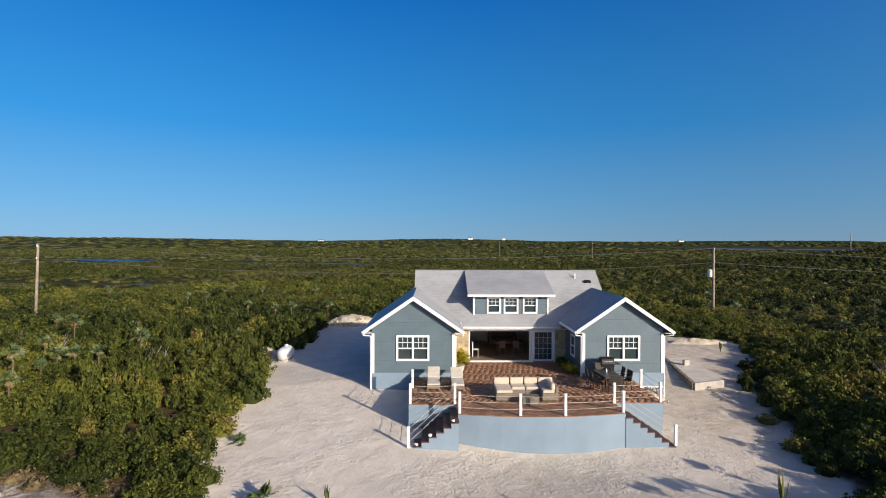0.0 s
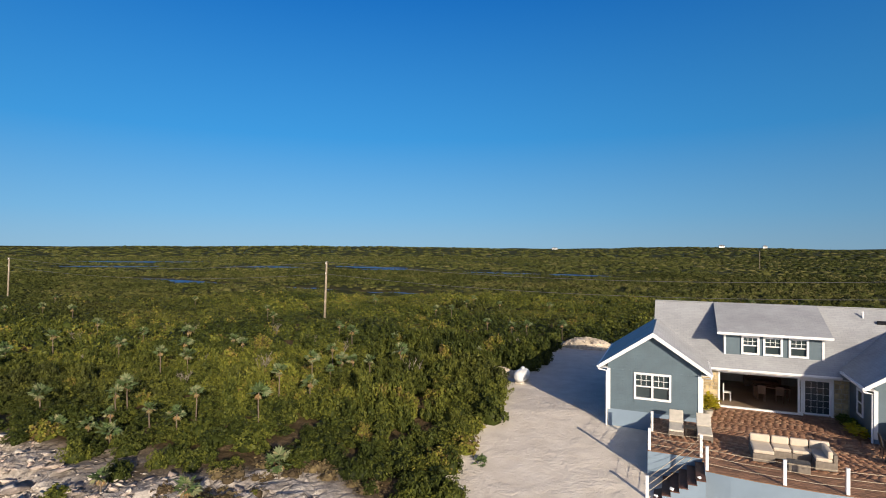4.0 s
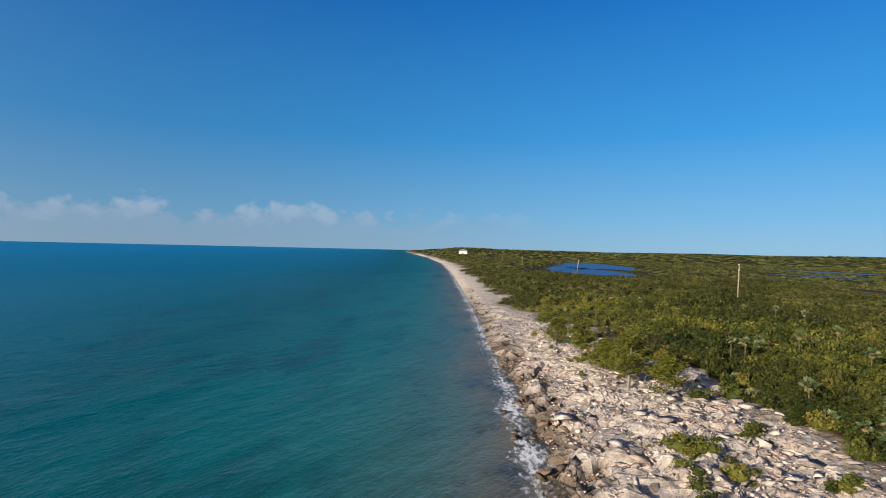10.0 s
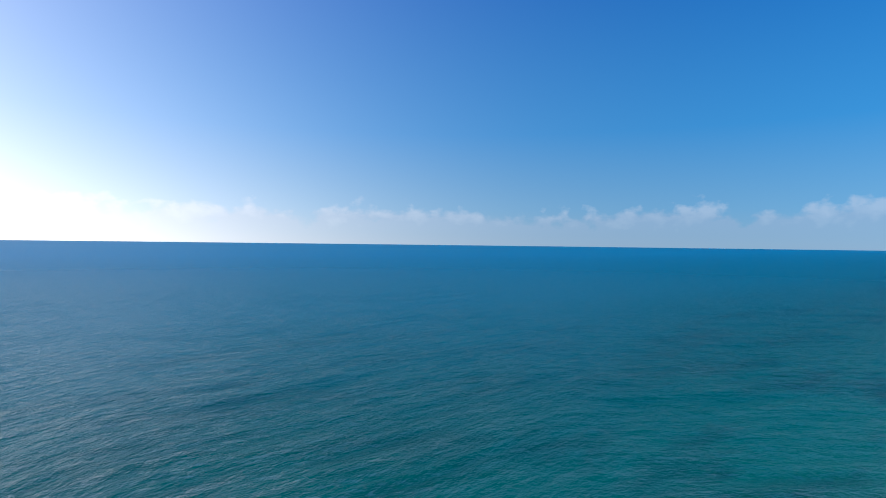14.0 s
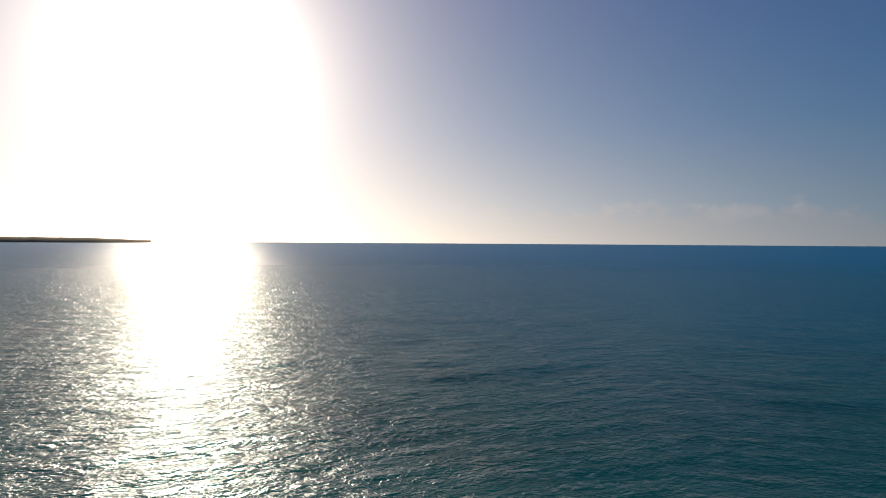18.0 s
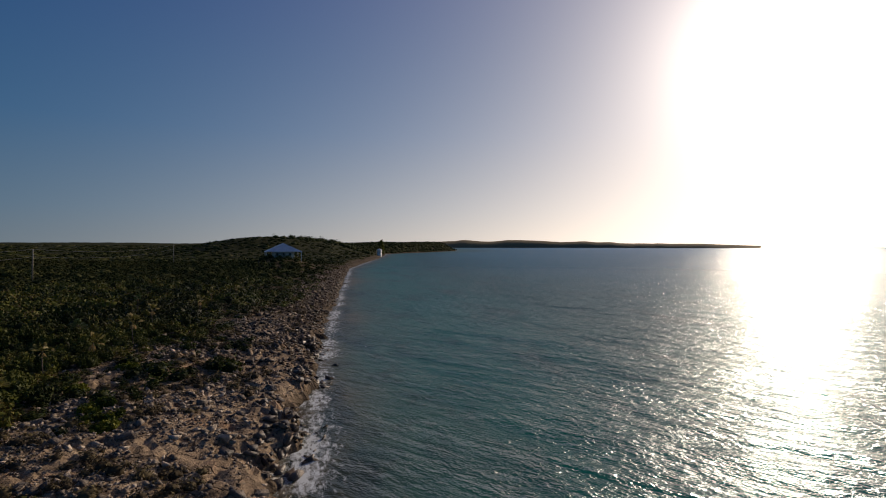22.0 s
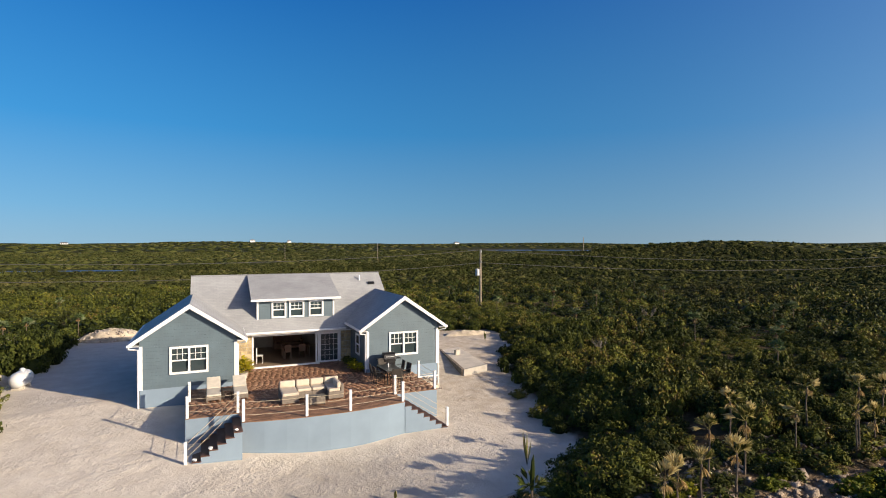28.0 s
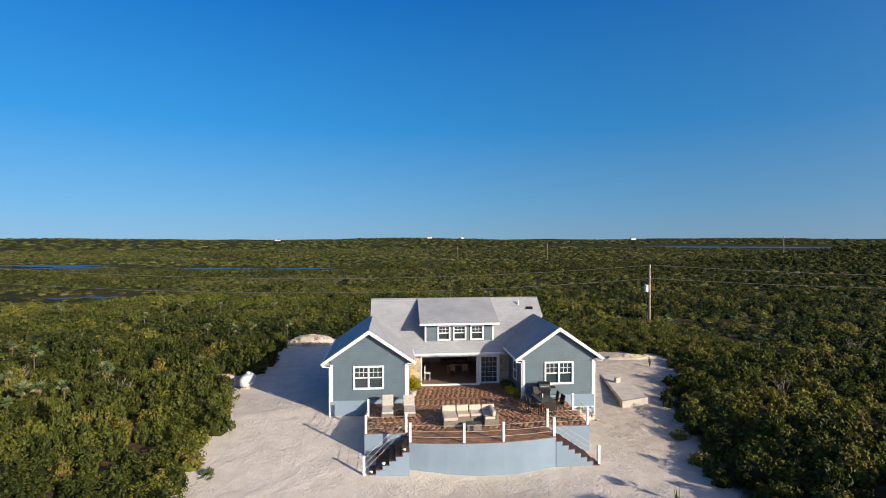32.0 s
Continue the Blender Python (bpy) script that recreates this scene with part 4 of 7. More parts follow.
def scatter(r0, r1, cell, gap):
    """Loose grid of places for bushes in a ring on land, clear of sand, rock, ponds and the house."""
    n = int(2 * r1 / cell)
    i, j = np.meshgrid(np.arange(n), np.arange(n // 2 + 12))
    x = -r1 + (i.ravel() + rng.uniform(0, 1, i.size)) * cell
    y = -12 * cell + (j.ravel() + rng.uniform(0, 1, i.size)) * cell
    r = np.hypot(x, y)
    ok = (r >= r0) & (r < r1)
    x, y, r = x[ok], y[ok], r[ok]
    d, sand, rock = masks(x, y)
    yd = edge_dist(x, y, YARD) if r0 < 80 else np.full(x.shape, -9.0)
    dens = fbm(x, y, 14, 3, 101)
    ok = (yd < 0.1) & (d > 3.5) & (rock < 0.45) & (pond_mask(x, y) < np.where(r > 640, -0.9, -0.08)) & (rng.uniform(0, 1, len(x)) < 1.25 - gap * dens)
    x, y, d = x[ok], y[ok], d[ok]
    # kinds of bush: dark green, olive, bright yellow-green and dry brown, in loose drifts
    drift = fbm(x, y, 9, 3, 111) + 0.5 * (fbm(x, y, 45, 3, 113) - 0.5)
    mixed = 0.75 if r0 < 50 else 0.5 if r0 < 200 else 0.25
    u = 0.5 + mixed * (rng.uniform(0, 1, len(x)) - 0.5) + 2.2 * (drift - 0.5)
    tint = np.interp(u, [0.0, 0.25, 0.6, 0.85, 1.05, 1.3], [0.12, 0.30, 0.45, 0.60, 0.80, 0.86]) + rng.normal(0, 0.05, len(x))
    dry_share = 0.05 + 0.18 * step(4, 16, x)
    # backlit east and sunlit west are put into the tint: darker, lighter
    tint = np.clip(np.where(rng.uniform(0, 1, len(x)) < dry_share, 0.97, tint - 0.24 * step(24, 60, x) + 0.05 * step(-4, -14, x)), 0.03, 1)
    grow = np.clip(0.35 + d / 22.0, 0.4, 1.0)
    if r0 < 80:
        yd = edge_dist(x, y, YARD)
        front = step(20, 17, y) * step(22, 14, np.abs(x))
        grow = grow * (1 - 0.5 * step(-5, -1, yd) * step(4, 8, np.abs(x - 3)) * (x > 0)) * (1 - 0.62 * front)
    wet = marsh(x, y)
    tint = np.where(rng.uniform(0, 1, len(x)) < 0.35 * wet, 0.9, tint)
    return x, y, height(x, y), tint, grow * (1 - 0.5 * marsh(x, y)) * np.where(np.hypot(x - 187, y - 11) < 13, 0.95, 1.0)


def canopy(x, y):
    """Height of the scrub: swells and hollows some metres across, with odd bushes standing proud."""
    lone = rng.uniform(0, 1, len(x))
    swells = 1.1 * (fbm(x, y, 5.5, 2, 121) - 0.5) + 1.2 * (fbm(x, y, 19, 2, 127) - 0.5)
    return np.clip(1.0 + swells, 0.35, 1.8) + rng.uniform(-0.22, 0.22, len(x)) + np.where(lone > 0.95, 0.5, 0.0)


x, y, z, tint, grow = scatter(0, 52, 0.88, 0.85)
tall = np.clip(canopy(x, y), 0.3, 3) * grow
size = rng.uniform(0.45, 0.95, len(x)) * (0.55 + 0.45 * grow) * (0.8 + 0.25 * tall)
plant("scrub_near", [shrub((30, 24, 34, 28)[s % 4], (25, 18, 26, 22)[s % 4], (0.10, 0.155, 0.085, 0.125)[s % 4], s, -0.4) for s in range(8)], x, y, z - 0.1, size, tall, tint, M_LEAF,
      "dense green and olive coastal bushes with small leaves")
x, y, z, tint, grow = scatter(52, 110, 1.4, 0.85)
tall = np.clip(canopy(x, y), 0.3, 3) * grow
size = rng.uniform(0.6, 1.3, len(x)) * (0.75 + 0.3 * tall)
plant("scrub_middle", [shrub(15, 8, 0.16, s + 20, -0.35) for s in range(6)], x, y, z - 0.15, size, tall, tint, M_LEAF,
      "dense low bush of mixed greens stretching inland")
x, y, z, tint, grow = scatter(110, 240, 2.5, 0.8)
size = rng.uniform(1.0, 2.2, len(x))
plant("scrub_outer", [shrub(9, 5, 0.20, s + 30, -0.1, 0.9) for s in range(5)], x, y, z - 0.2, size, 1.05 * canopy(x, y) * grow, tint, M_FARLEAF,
      "low bush of olive and dull green over the inland plain")
x, y, z, tint, grow = scatter(240, 700, 5.4, 0.6)
size = rng.uniform(2.2, 4.4, len(x))
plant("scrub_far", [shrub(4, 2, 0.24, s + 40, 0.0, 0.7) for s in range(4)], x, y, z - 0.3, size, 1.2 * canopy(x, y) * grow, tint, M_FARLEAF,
      "far dry bush country in dull greens")
x, y, z, tint, grow = scatter(700, 2000, 26, 0.7)
size = rng.uniform(8, 15, len(x))
plant("scrub_distant", [shrub(3, 2, 0.25, s + 60, 0.0, 0.8) for s in range(3)], x, y, z - 0.5, size, rng.uniform(1.6, 3.2, len(x)) * grow, tint, M_FARLEAF,
      "distant dark bush up to the horizon")

n = 1700
x = rng.uniform(430, 1080, n)
y = shore(x) + np.where(x < 520, 8, 4) + 75 * rng.beta(1.0, 1.4, n)
size = rng.uniform(3.5, 7, n) * np.interp(x, [430, 1000], [0.7, 1.3])
plant("bay_bushes", [shrub(4, 3, 0.24, s + 50, 0.0, 0.8) for s in range(4)], x, y, height(x, y) - 0.4, size, rng.uniform(2.2, 4.2, n), np.clip(rng.normal(0.6, 0.2, n), 0, 1), M_FARLEAF,
      "low olive bush along the far curve of the bay")

# ---- the house ----
FLOOR = 0.66
WALL_T = 0.16


def wall_with_holes(bm, x0, x1, z0, z1, y0, y1, holes):
    """An upright wall along x, with openings (x0, x1, z0, z1) right through it."""
    xs = sorted({x0, x1, *[h[0] for h in holes], *[h[1] for h in holes]})
    zs = sorted({z0, z1, *[h[2] for h in holes], *[h[3] for h in holes]})
    for a, b in zip(xs, xs[1:]):
        for c, d in zip(zs, zs[1:]):
            if any(h[0] <= a and b <= h[1] and h[2] <= c and d <= h[3] for h in holes):
                continue
            box(bm, a, b, y0, y1, c, d)
    bmesh.ops.remove_doubles(bm, verts=bm.verts[:], dist=0.0005)
    return bm


def window(parent, x0, x1, z0, z1, y, lights=2, name="window"):
    """A white double-hung window facing the sea, upper sashes with glazing bars."""
    w = new(name)
    w.parent = parent
    fr = bmesh.new()
    t = 0.10
    box(fr, x0, x1, y - 0.05, y + 0.10, z1 - t, z1)
    box(fr, x0, x1, y - 0.05, y + 0.10, z0, z0 + t)
    box(fr, x0, x0 + t, y - 0.05, y + 0.10, z0 + t, z1 - t)
    box(fr, x1 - t, x1, y - 0.05, y + 0.10, z0 + t, z1 - t)
    for k in range(1, lights):
        c = x0 + (x1 - x0) * k / lights
        box(fr, c - 0.05, c + 0.05, y - 0.045, y + 0.10, z0 + t, z1 - t)
    part("window_frame", fr, M_WHITE, w)
    zm = z0 + (z1 - z0) * 0.49
    edges = [x0 + t] + [x0 + (x1 - x0) * k / lights for k in range(1, lights)] + [x1 - t]
    for k in range(lights):
        a, b = edges[k] + (0.05 if k else 0), edges[k + 1] - (0.05 if k < lights - 1 else 0)
        sash = bmesh.new()
        box(sash, a, b, y + 0.0, y + 0.05, zm - 0.03, zm + 0.03)
        n = 3
        for i in range(1, n):
            c = a + (b - a) * i / n
            box(sash, c - 0.011, c + 0.011, y + 0.012, y + 0.03, zm + 0.03, z1 - t)
        c = (zm + z1 - t) / 2 + 0.015
        box(sash, a, b, y + 0.010, y + 0.028, c - 0.011, c + 0.011)
        part("sash", sash, M_WHITE, w)
        part("pane", boxed(a, b, y + 0.034, y + 0.042, zm + 0.03, z1 - t), M_GLASS, w)
        part("pane", boxed(a, b, y + 0.054, y + 0.062, z0 + t, zm - 0.03), M_GLASS, w)
    return w


def roof_slab(bm, pts, thick=0.14):
    """A sloping slab: four corners of the top face, pushed down."""
    a = [bm.verts.new(p) for p in pts]
    b = [bm.verts.new((p[0], p[1], p[2] - thick)) for p in pts]
    bm.faces.new(a)
    bm.faces.new(b[::-1])
    for i in range(len(a)):
        j = (i + 1) % len(a)
        bm.faces.new((a[i], b[i], b[j], a[j]))
    bmesh.ops.recalc_face_normals(bm, faces=bm.faces[:])
    uv = bm.loops.layers.uv.verify()
    for f in bm.faces:
        n = f.normal
        u = Vector((0, 0, 1)).cross(n)
        u = u.normalized() if u.length > 0.01 else Vector((1, 0, 0))
        v = n.cross(u)
        for lp in f.loops:
            lp[uv].uv = (lp.vert.co.dot(u), lp.vert.co.dot(v))
    return bm


house = tagged(empty("house", 3.85, 35, 0), "slate-blue beach house with grey shingle roof and white trim", "house")
house.matrix_world = Matrix.Identity(4)
EAVE_Z, WING_TOP = 3.05, 4.86
SLOPE = (WING_TOP - EAVE_Z) / 2.63
M_SLOPE = 0.78
MAIN_EAVE_Y, MAIN_EAVE_Z, RIDGE_Y, RIDGE_Z = 33.2, 2.85, 37.2, 5.97


def wing(x0, x1, wx0, wx1, side):
    """A gabled wing: base course, sided walls, trim, window, roof. side: -1 for the one whose outer wall is to the west."""
    mid = (x0 + x1) / 2
    y0, y1 = 30.0, 37.0
    base = bmesh.new()
    box(base, x0 + 0.012, x1 - 0.012, y0 + 0.012, y1, -1.4, 0.87)
    part("base_course", base, M_BASE, house, "pale blue-grey rendered base course")
    wb = bmesh.new()
    hole = (wx0 + 0.03, wx1 - 0.03, 1.55, 2.86)
    wall_with_holes(wb, x0, x1, 0.87, 2.95, y0, y0 + WALL_T, [hole])
    part("front_wall", wb, M_SIDING, house)
    gb = prism(bmesh.new(), [(x0, 2.952), (x1, 2.952), (x1, EAVE_Z + SLOPE * 0.42 - 0.03), (mid, EAVE_Z + SLOPE * (x1 - mid + 0.42) - 0.03), (x0, EAVE_Z + SLOPE * 0.42 - 0.03)], "y", y0, y0 + WALL_T)
    part("gable", gb, M_SIDING, house)
    for a, b in ((x0, x0 + WALL_T), (x1 - WALL_T, x1)):
        sb = bmesh.new()
        box(sb, a, b, y0 + WALL_T + 0.003, y1, 0.87, 3.0)
        part("side_wall", sb, M_SIDING, house)
    part("back_wall", boxed(x0 + WALL_T, x1 - WALL_T, y1 - 0.15, y1, 0.87, 3.0), M_SIDING, house)
    for a in (x0 - 0.02, x1 - 0.13):
        part("corner_board", boxed(a, a + 0.15, y0 - 0.03, y0 + 0.12, 0.85, 2.98, bev=0.006), M_WHITE, house)
    window(house, wx0, wx1, 1.51, 2.88, y0 - 0.01)
    ov, fy = 0.42, y0 - 0.30
    top = EAVE_Z + SLOPE * ((x1 - x0) / 2 + ov) * 1.0
    ez = EAVE_Z
    ry = RIDGE_Y - 0.25
    for s in (-1, 1):
        ex = mid + s * ((x1 - x0) / 2 + ov)
        rb = bmesh.new()
        inner = s != side
        if inner:
            # towards the court the slope runs into the main roof along a valley
            pts = [(mid, fy, top + 0.12), (ex, fy, ez + 0.12), (ex, MAIN_EAVE_Y + (ez + 0.12 - MAIN_EAVE_Z) / M_SLOPE, ez + 0.12),
                   (mid, MAIN_EAVE_Y + (top + 0.12 - MAIN_EAVE_Z) / M_SLOPE + 0.05, top + 0.12)]
        else:
            pts = [(mid, fy, top + 0.12), (ex, fy, ez + 0.12), (ex, ry, ez + 0.12), (mid, ry, top + 0.12)]
        part("roof_slope", roof_slab(rb, pts, 0.12), M_ROOF, house)
        # rake board and fascia
        k = bmesh.new()
        prism(k, [(mid, top + 0.135), (ex, ez + 0.135), (ex, ez - 0.06), (mid, top - 0.09)], "y", fy - 0.035, fy - 0.002)
        part("rake_board", k, M_WHITE, house)
        yb = pts[2][1] - (0.3 if inner else 0)
        g = bmesh.new()
        box(g, min(ex, ex + s * 0.10), max(ex, ex + s * 0.10), fy - 0.02, yb, ez - 0.03, ez + 0.09, bev=0.02)
        part("gutter", g, M_WHITE, house)
        so = bmesh.new()
        wx = x0 if s < 0 else x1
        box(so, min(ex, wx), max(ex, wx), fy, yb, ez - 0.02, ez)
        part("soffit", so, M_WHITE, house)
    # downpipe with its swan neck at the outer corner
    s = side
    ex = (x0 - ov - 0.03) if s < 0 else (x1 + ov + 0.03)
    wx = (x0 - 0.06) if s < 0 else (x1 + 0.06)
    part("downpipe", tube(bmesh.new(), [(ex, y0 - 0.2, ez - 0.02), (ex, y0 - 0.2, ez - 0.12), (wx, y0 + 0.02, ez - 0.22), (wx, y0 + 0.02, -0.1 if s < 0 else -0.55)], 0.045), M_WHITE, house)
    s = -side
    ex = (x0 - ov - 0.03) if s < 0 else (x1 + ov + 0.03)
    wx = (x0 - 0.06) if s < 0 else (x1 + 0.06)
    part("downpipe", tube(bmesh.new(), [(ex, y0 - 0.2, ez - 0.02), (ex, y0 - 0.2, ez - 0.12), (wx, y0 + 0.05, ez - 0.22), (wx, y0 + 0.05, FLOOR)], 0.045), M_WHITE, house)


wing(-4.0, 0.42, -2.70, -0.93, -1)
wing(7.32, 11.70, 8.64, 10.42, 1)
part("base_trim", boxed(9.80, 11.69, 29.975, 30.008, 0.06, 0.14, bev=0.006), M_WHITE, house)

# main block
X0, X1 = -1.93, 10.15
MY = 33.65
mb = bmesh.new()
wall_with_holes(mb, 0.43, 7.31, FLOOR, 2.95, MY, MY + 0.18, [(1.41, 6.64, FLOOR, 2.60)])
part("court_wall", mb, M_MORTAR, house, "mortared stone wall beside the glass doors")
part("header_trim", boxed(0.43, 7.31, MY - 0.03, MY - 0.002, 2.58, 2.80), M_WHITE, house)
for a, b, z0 in ((-1.55, -1.40, 0.0), (9.75, 9.90, 0.0)):
    gb = bmesh.new()
    prism(gb, [(MY + 0.2, 0.0), (40.6, 0.0), (40.6, 3.0), (RIDGE_Y, RIDGE_Z - 0.2), (MY + 0.2, 3.0)], "x", a, b)
    part("end_wall", gb, M_SIDING, house)
part("back_wall", boxed(-1.40, 9.75, 40.45, 40.6, 0.0, 3.0), M_SIDING, house)
rb = bmesh.new()
roof_slab(rb, [(X0, MAIN_EAVE_Y + (WING_TOP - MAIN_EAVE_Z) / M_SLOPE, WING_TOP + 0.03), (X0, RIDGE_Y, RIDGE_Z), (X1, RIDGE_Y, RIDGE_Z),
               (X1, MAIN_EAVE_Y + (WING_TOP - MAIN_EAVE_Z) / M_SLOPE, WING_TOP + 0.03), (7.75, MAIN_EAVE_Y, MAIN_EAVE_Z), (-0.03, MAIN_EAVE_Y, MAIN_EAVE_Z)], 0.14)
part("main_roof_front", rb, M_ROOF, house)
part("main_roof_back", roof_slab(bmesh.new(), [(X0, RIDGE_Y + 0.002, RIDGE_Z), (X0, 41.0, 3.0), (X1, 41.0, 3.0), (X1, RIDGE_Y + 0.002, RIDGE_Z)], 0.14), M_ROOF, house)
part("ridge_cap", tube(bmesh.new(), [(X0, RIDGE_Y, RIDGE_Z + 0.0), (X1, RIDGE_Y, RIDGE_Z + 0.0)], 0.06, 6), M_ROOF, house)
part("fascia", boxed(0.86, 6.88, MAIN_EAVE_Y - 0.04, MAIN_EAVE_Y - 0.003, MAIN_EAVE_Z - 0.14, MAIN_EAVE_Z - 0.03), M_WHITE, house)
part("gutter", boxed(0.86, 6.88, MAIN_EAVE_Y - 0.14, MAIN_EAVE_Y - 0.043, MAIN_EAVE_Z - 0.11, MAIN_EAVE_Z, bev=0.02), M_WHITE, house)
part("soffit", boxed(0.43, 7.31, MAIN_EAVE_Y, MY, MAIN_EAVE_Z - 0.18, MAIN_EAVE_Z - 0.155), M_WHITE, house)
part("vent_pipe", tube(bmesh.new(), [(8.6, 36.6, 5.3), (8.6, 36.6, 5.85)], 0.05), M_WHITE, house, "white vent pipe")
part("roof_vent", boxed(-0.22, 0.22, -0.1, 0.1, 0, 0.12, bev=0.02, m=pose(9.35, 36.3, 5.27, math.degrees(math.atan(M_SLOPE)))), M_BLACK, house, "dark low roof vent")

# shed dormer with three windows
dx0, dx1, dy, dz1 = 1.72, 6.30, 34.0, 4.60
db = bmesh.new()
wins = [(2.54, 3.40), (3.57, 4.47), (4.74, 5.64)]
wall_with_holes(db, dx0, dx1, 3.2, dz1, dy, dy + 0.12, [(a + 0.03, b - 0.03, 3.56, 4.50) for a, b in wins])
part("dormer_wall", db, M_SIDING, house)
for a in (dx0, dx1 - 0.12):
    sb = bmesh.new()
    prism(sb, [(dy + 0.122, 3.3), (RIDGE_Y - 0.3, 5.45), (RIDGE_Y - 0.3, 5.72), (dy + 0.122, dz1)], "x", a, a + 0.12)
    part("dormer_cheek", sb, M_SIDING, house)
for a, b in wins:
    window(house, a, b, 3.52, 4.53, dy - 0.01, 1, "dormer_window")
for a in (dx0 - 0.02, dx1 - 0.08):
    part("corner_board", boxed(a, a + 0.10, dy - 0.03, dy + 0.10, 3.35, dz1), M_WHITE, house)
part("dormer_roof", roof_slab(bmesh.new(), [(1.36, 33.58, 4.72), (6.62, 33.58, 4.72), (6.62, RIDGE_Y - 0.02, RIDGE_Z + 0.04), (1.36, RIDGE_Y - 0.02, RIDGE_Z + 0.04)], 0.10), M_ROOF, house)
part("dormer_fascia", boxed(1.34, 6.64, 33.53, 33.575, 4.60, 4.725), M_WHITE, house)
part("dormer_soffit", boxed(1.40, 6.58, 33.58, dy, 4.575, 4.60), M_WHITE, house)

# glass doors: one leaf slid aside, the rest stands open
fr = bmesh.new()
box(fr, 1.41, 1.49, MY - 0.03, MY + 0.15, FLOOR, 2.60)
box(fr, 6.56, 6.64, MY - 0.03, MY + 0.15, FLOOR, 2.60)
box(fr, 1.49, 6.56, MY - 0.03, MY + 0.15, 2.50, 2.60)
box(fr, 1.41, 5.30, MY - 0.20, MY - 0.032, FLOOR + 0.004, FLOOR + 0.09)
part("door_frame", fr, M_WHITE, house)
leaf = new("sliding_door")
leaf.parent = house
for k, (a, b) in enumerate(((5.10, 5.32), (5.34, 6.56))):
    yy = MY + 0.02 + 0.05 * k
    for c in (a, b - 0.09):
        part("door_stile", boxed(c, c + 0.09, yy, yy + 0.045, FLOOR + 0.05, 2.50), M_WHITE, leaf)
    part("door_rail", boxed(a + 0.09, b - 0.09, yy, yy + 0.045, FLOOR + 0.02, FLOOR + 0.12), M_WHITE, leaf)
    part("door_rail", boxed(a + 0.09, b - 0.09, yy, yy + 0.045, 2.42, 2.50), M_WHITE, leaf)
part("pane", boxed(5.43, 6.47, MY + 0.085, MY + 0.095, FLOOR + 0.12, 2.42), M_GLASS, leaf)
mt = bmesh.new()
for k in range(1, 4):
    c = 5.43 + 1.04 * k / 4
    box(mt, c - 0.006, c + 0.006, MY + 0.075, MY + 0.084, FLOOR + 0.12, 2.42)
for k in range(1, 5):
    c = FLOOR + 0.12 + 1.64 * k / 5
    box(mt, 5.43, 6.47, MY + 0.074, MY + 0.083, c - 0.006, c + 0.006)
part("glazing_bars", mt, M_WHITE, leaf)

# room behind the doors
part("room_floor", boxed(-1.4, 9.75, MY + 0.0, 40.45, FLOOR - 0.1, FLOOR + 0.0), M_INFLOOR, house)
part("room_ceiling", boxed(0.43, 7.31, MY + 0.18, 40.45, 2.86, 2.92), M_INNER, house)
part("room_back", boxed(0.43, 7.31, 40.3, 40.44, FLOOR, 2.86), M_INNER, house)
part("room_side", boxed(0.43, 0.55, MY + 0.181, 40.3, FLOOR, 2.86), M_INNER, house)
part("room_side", boxed(7.19, 7.31, MY + 0.181, 40.3, FLOOR, 2.86), M_INNER, house)

# window in the side of the east wing, looking into the court
sw = new("side_window")
sw.parent = house
sf = bmesh.new()
for a, b, c, d in ((31.5, 32.4, 2.50, 2.60), (31.5, 32.4, 1.35, 1.45), (31.5, 31.6, 1.45, 2.50), (32.3, 32.4, 1.45, 2.50), (31.6, 32.3, 1.94, 2.0)):
    box(sf, 7.27, 7.319, a, b, c, d)
part("window_frame", sf, M_WHITE, sw)
part("pane", boxed(7.30, 7.312, 31.6, 32.3, 1.45, 2.50), M_GLASS, sw)

# rubble stone facing on both sides of the doors
def stone_facing(x0, x1, z0, z1, y):
    g = random.Random(int(x0 * 100))
    z = z0
    while z < z1 - 0.05:
        h = min(g.uniform(0.16, 0.30), z1 - z)
        x = x0
        while x < x1 - 0.04:
            w = min(g.uniform(0.18, 0.42), x1 - x)
            bm = bmesh.new()
            j = [g.uniform(-0.02, 0.02) for _ in range(8)]
            pr = g.uniform(0.02, 0.05)
            prism(bm, [(x + 0.012 + abs(j[0]), z + 0.012 + abs(j[1])), (x + w - 0.012 - abs(j[2]), z + 0.012 + abs(j[3])),
                       (x + w - 0.012 - abs(j[4]), z + h - 0.012 - abs(j[5])), (x + 0.012 + abs(j[6]), z + h - 0.012 - abs(j[7]))], "y", y - pr, y + 0.01)
            part("stone", bm, M_STONE, house)
            x += w
        z += h


stone_facing(0.44, 1.40, FLOOR, 2.56, MY)
stone_facing(6.66, 7.27, FLOOR, 2.56, MY)

# ---- terrace ----
terrace = tagged(empty("terrace"), "raised terrace of rust-brown pavers on a pale blue curved wall", "terrace", kind="structure")
ARC = [(0.33, 23.75), (1.2, 23.58), (2.1, 23.46), (2.95, 23.40), (3.9, 23.37), (4.8, 23.40), (5.7, 23.49), (6.6, 23.64), (7.45, 23.83)]
OUT = ARC + [(7.48, 25.28), (9.66, 25.28), (9.78, 29.99), (7.33, 29.99), (7.33, 33.62), (0.41, 33.62), (0.41, 29.99), (-1.81, 29.99), (-1.81, 25.10), (0.33, 25.10)]
bm = bmesh.new()
prism(bm, OUT, "z", -1.5, FLOOR - 0.035)
part("terrace_wall", bm, M_BASE, terrace, "smooth pale blue-grey rendered retaining wall")


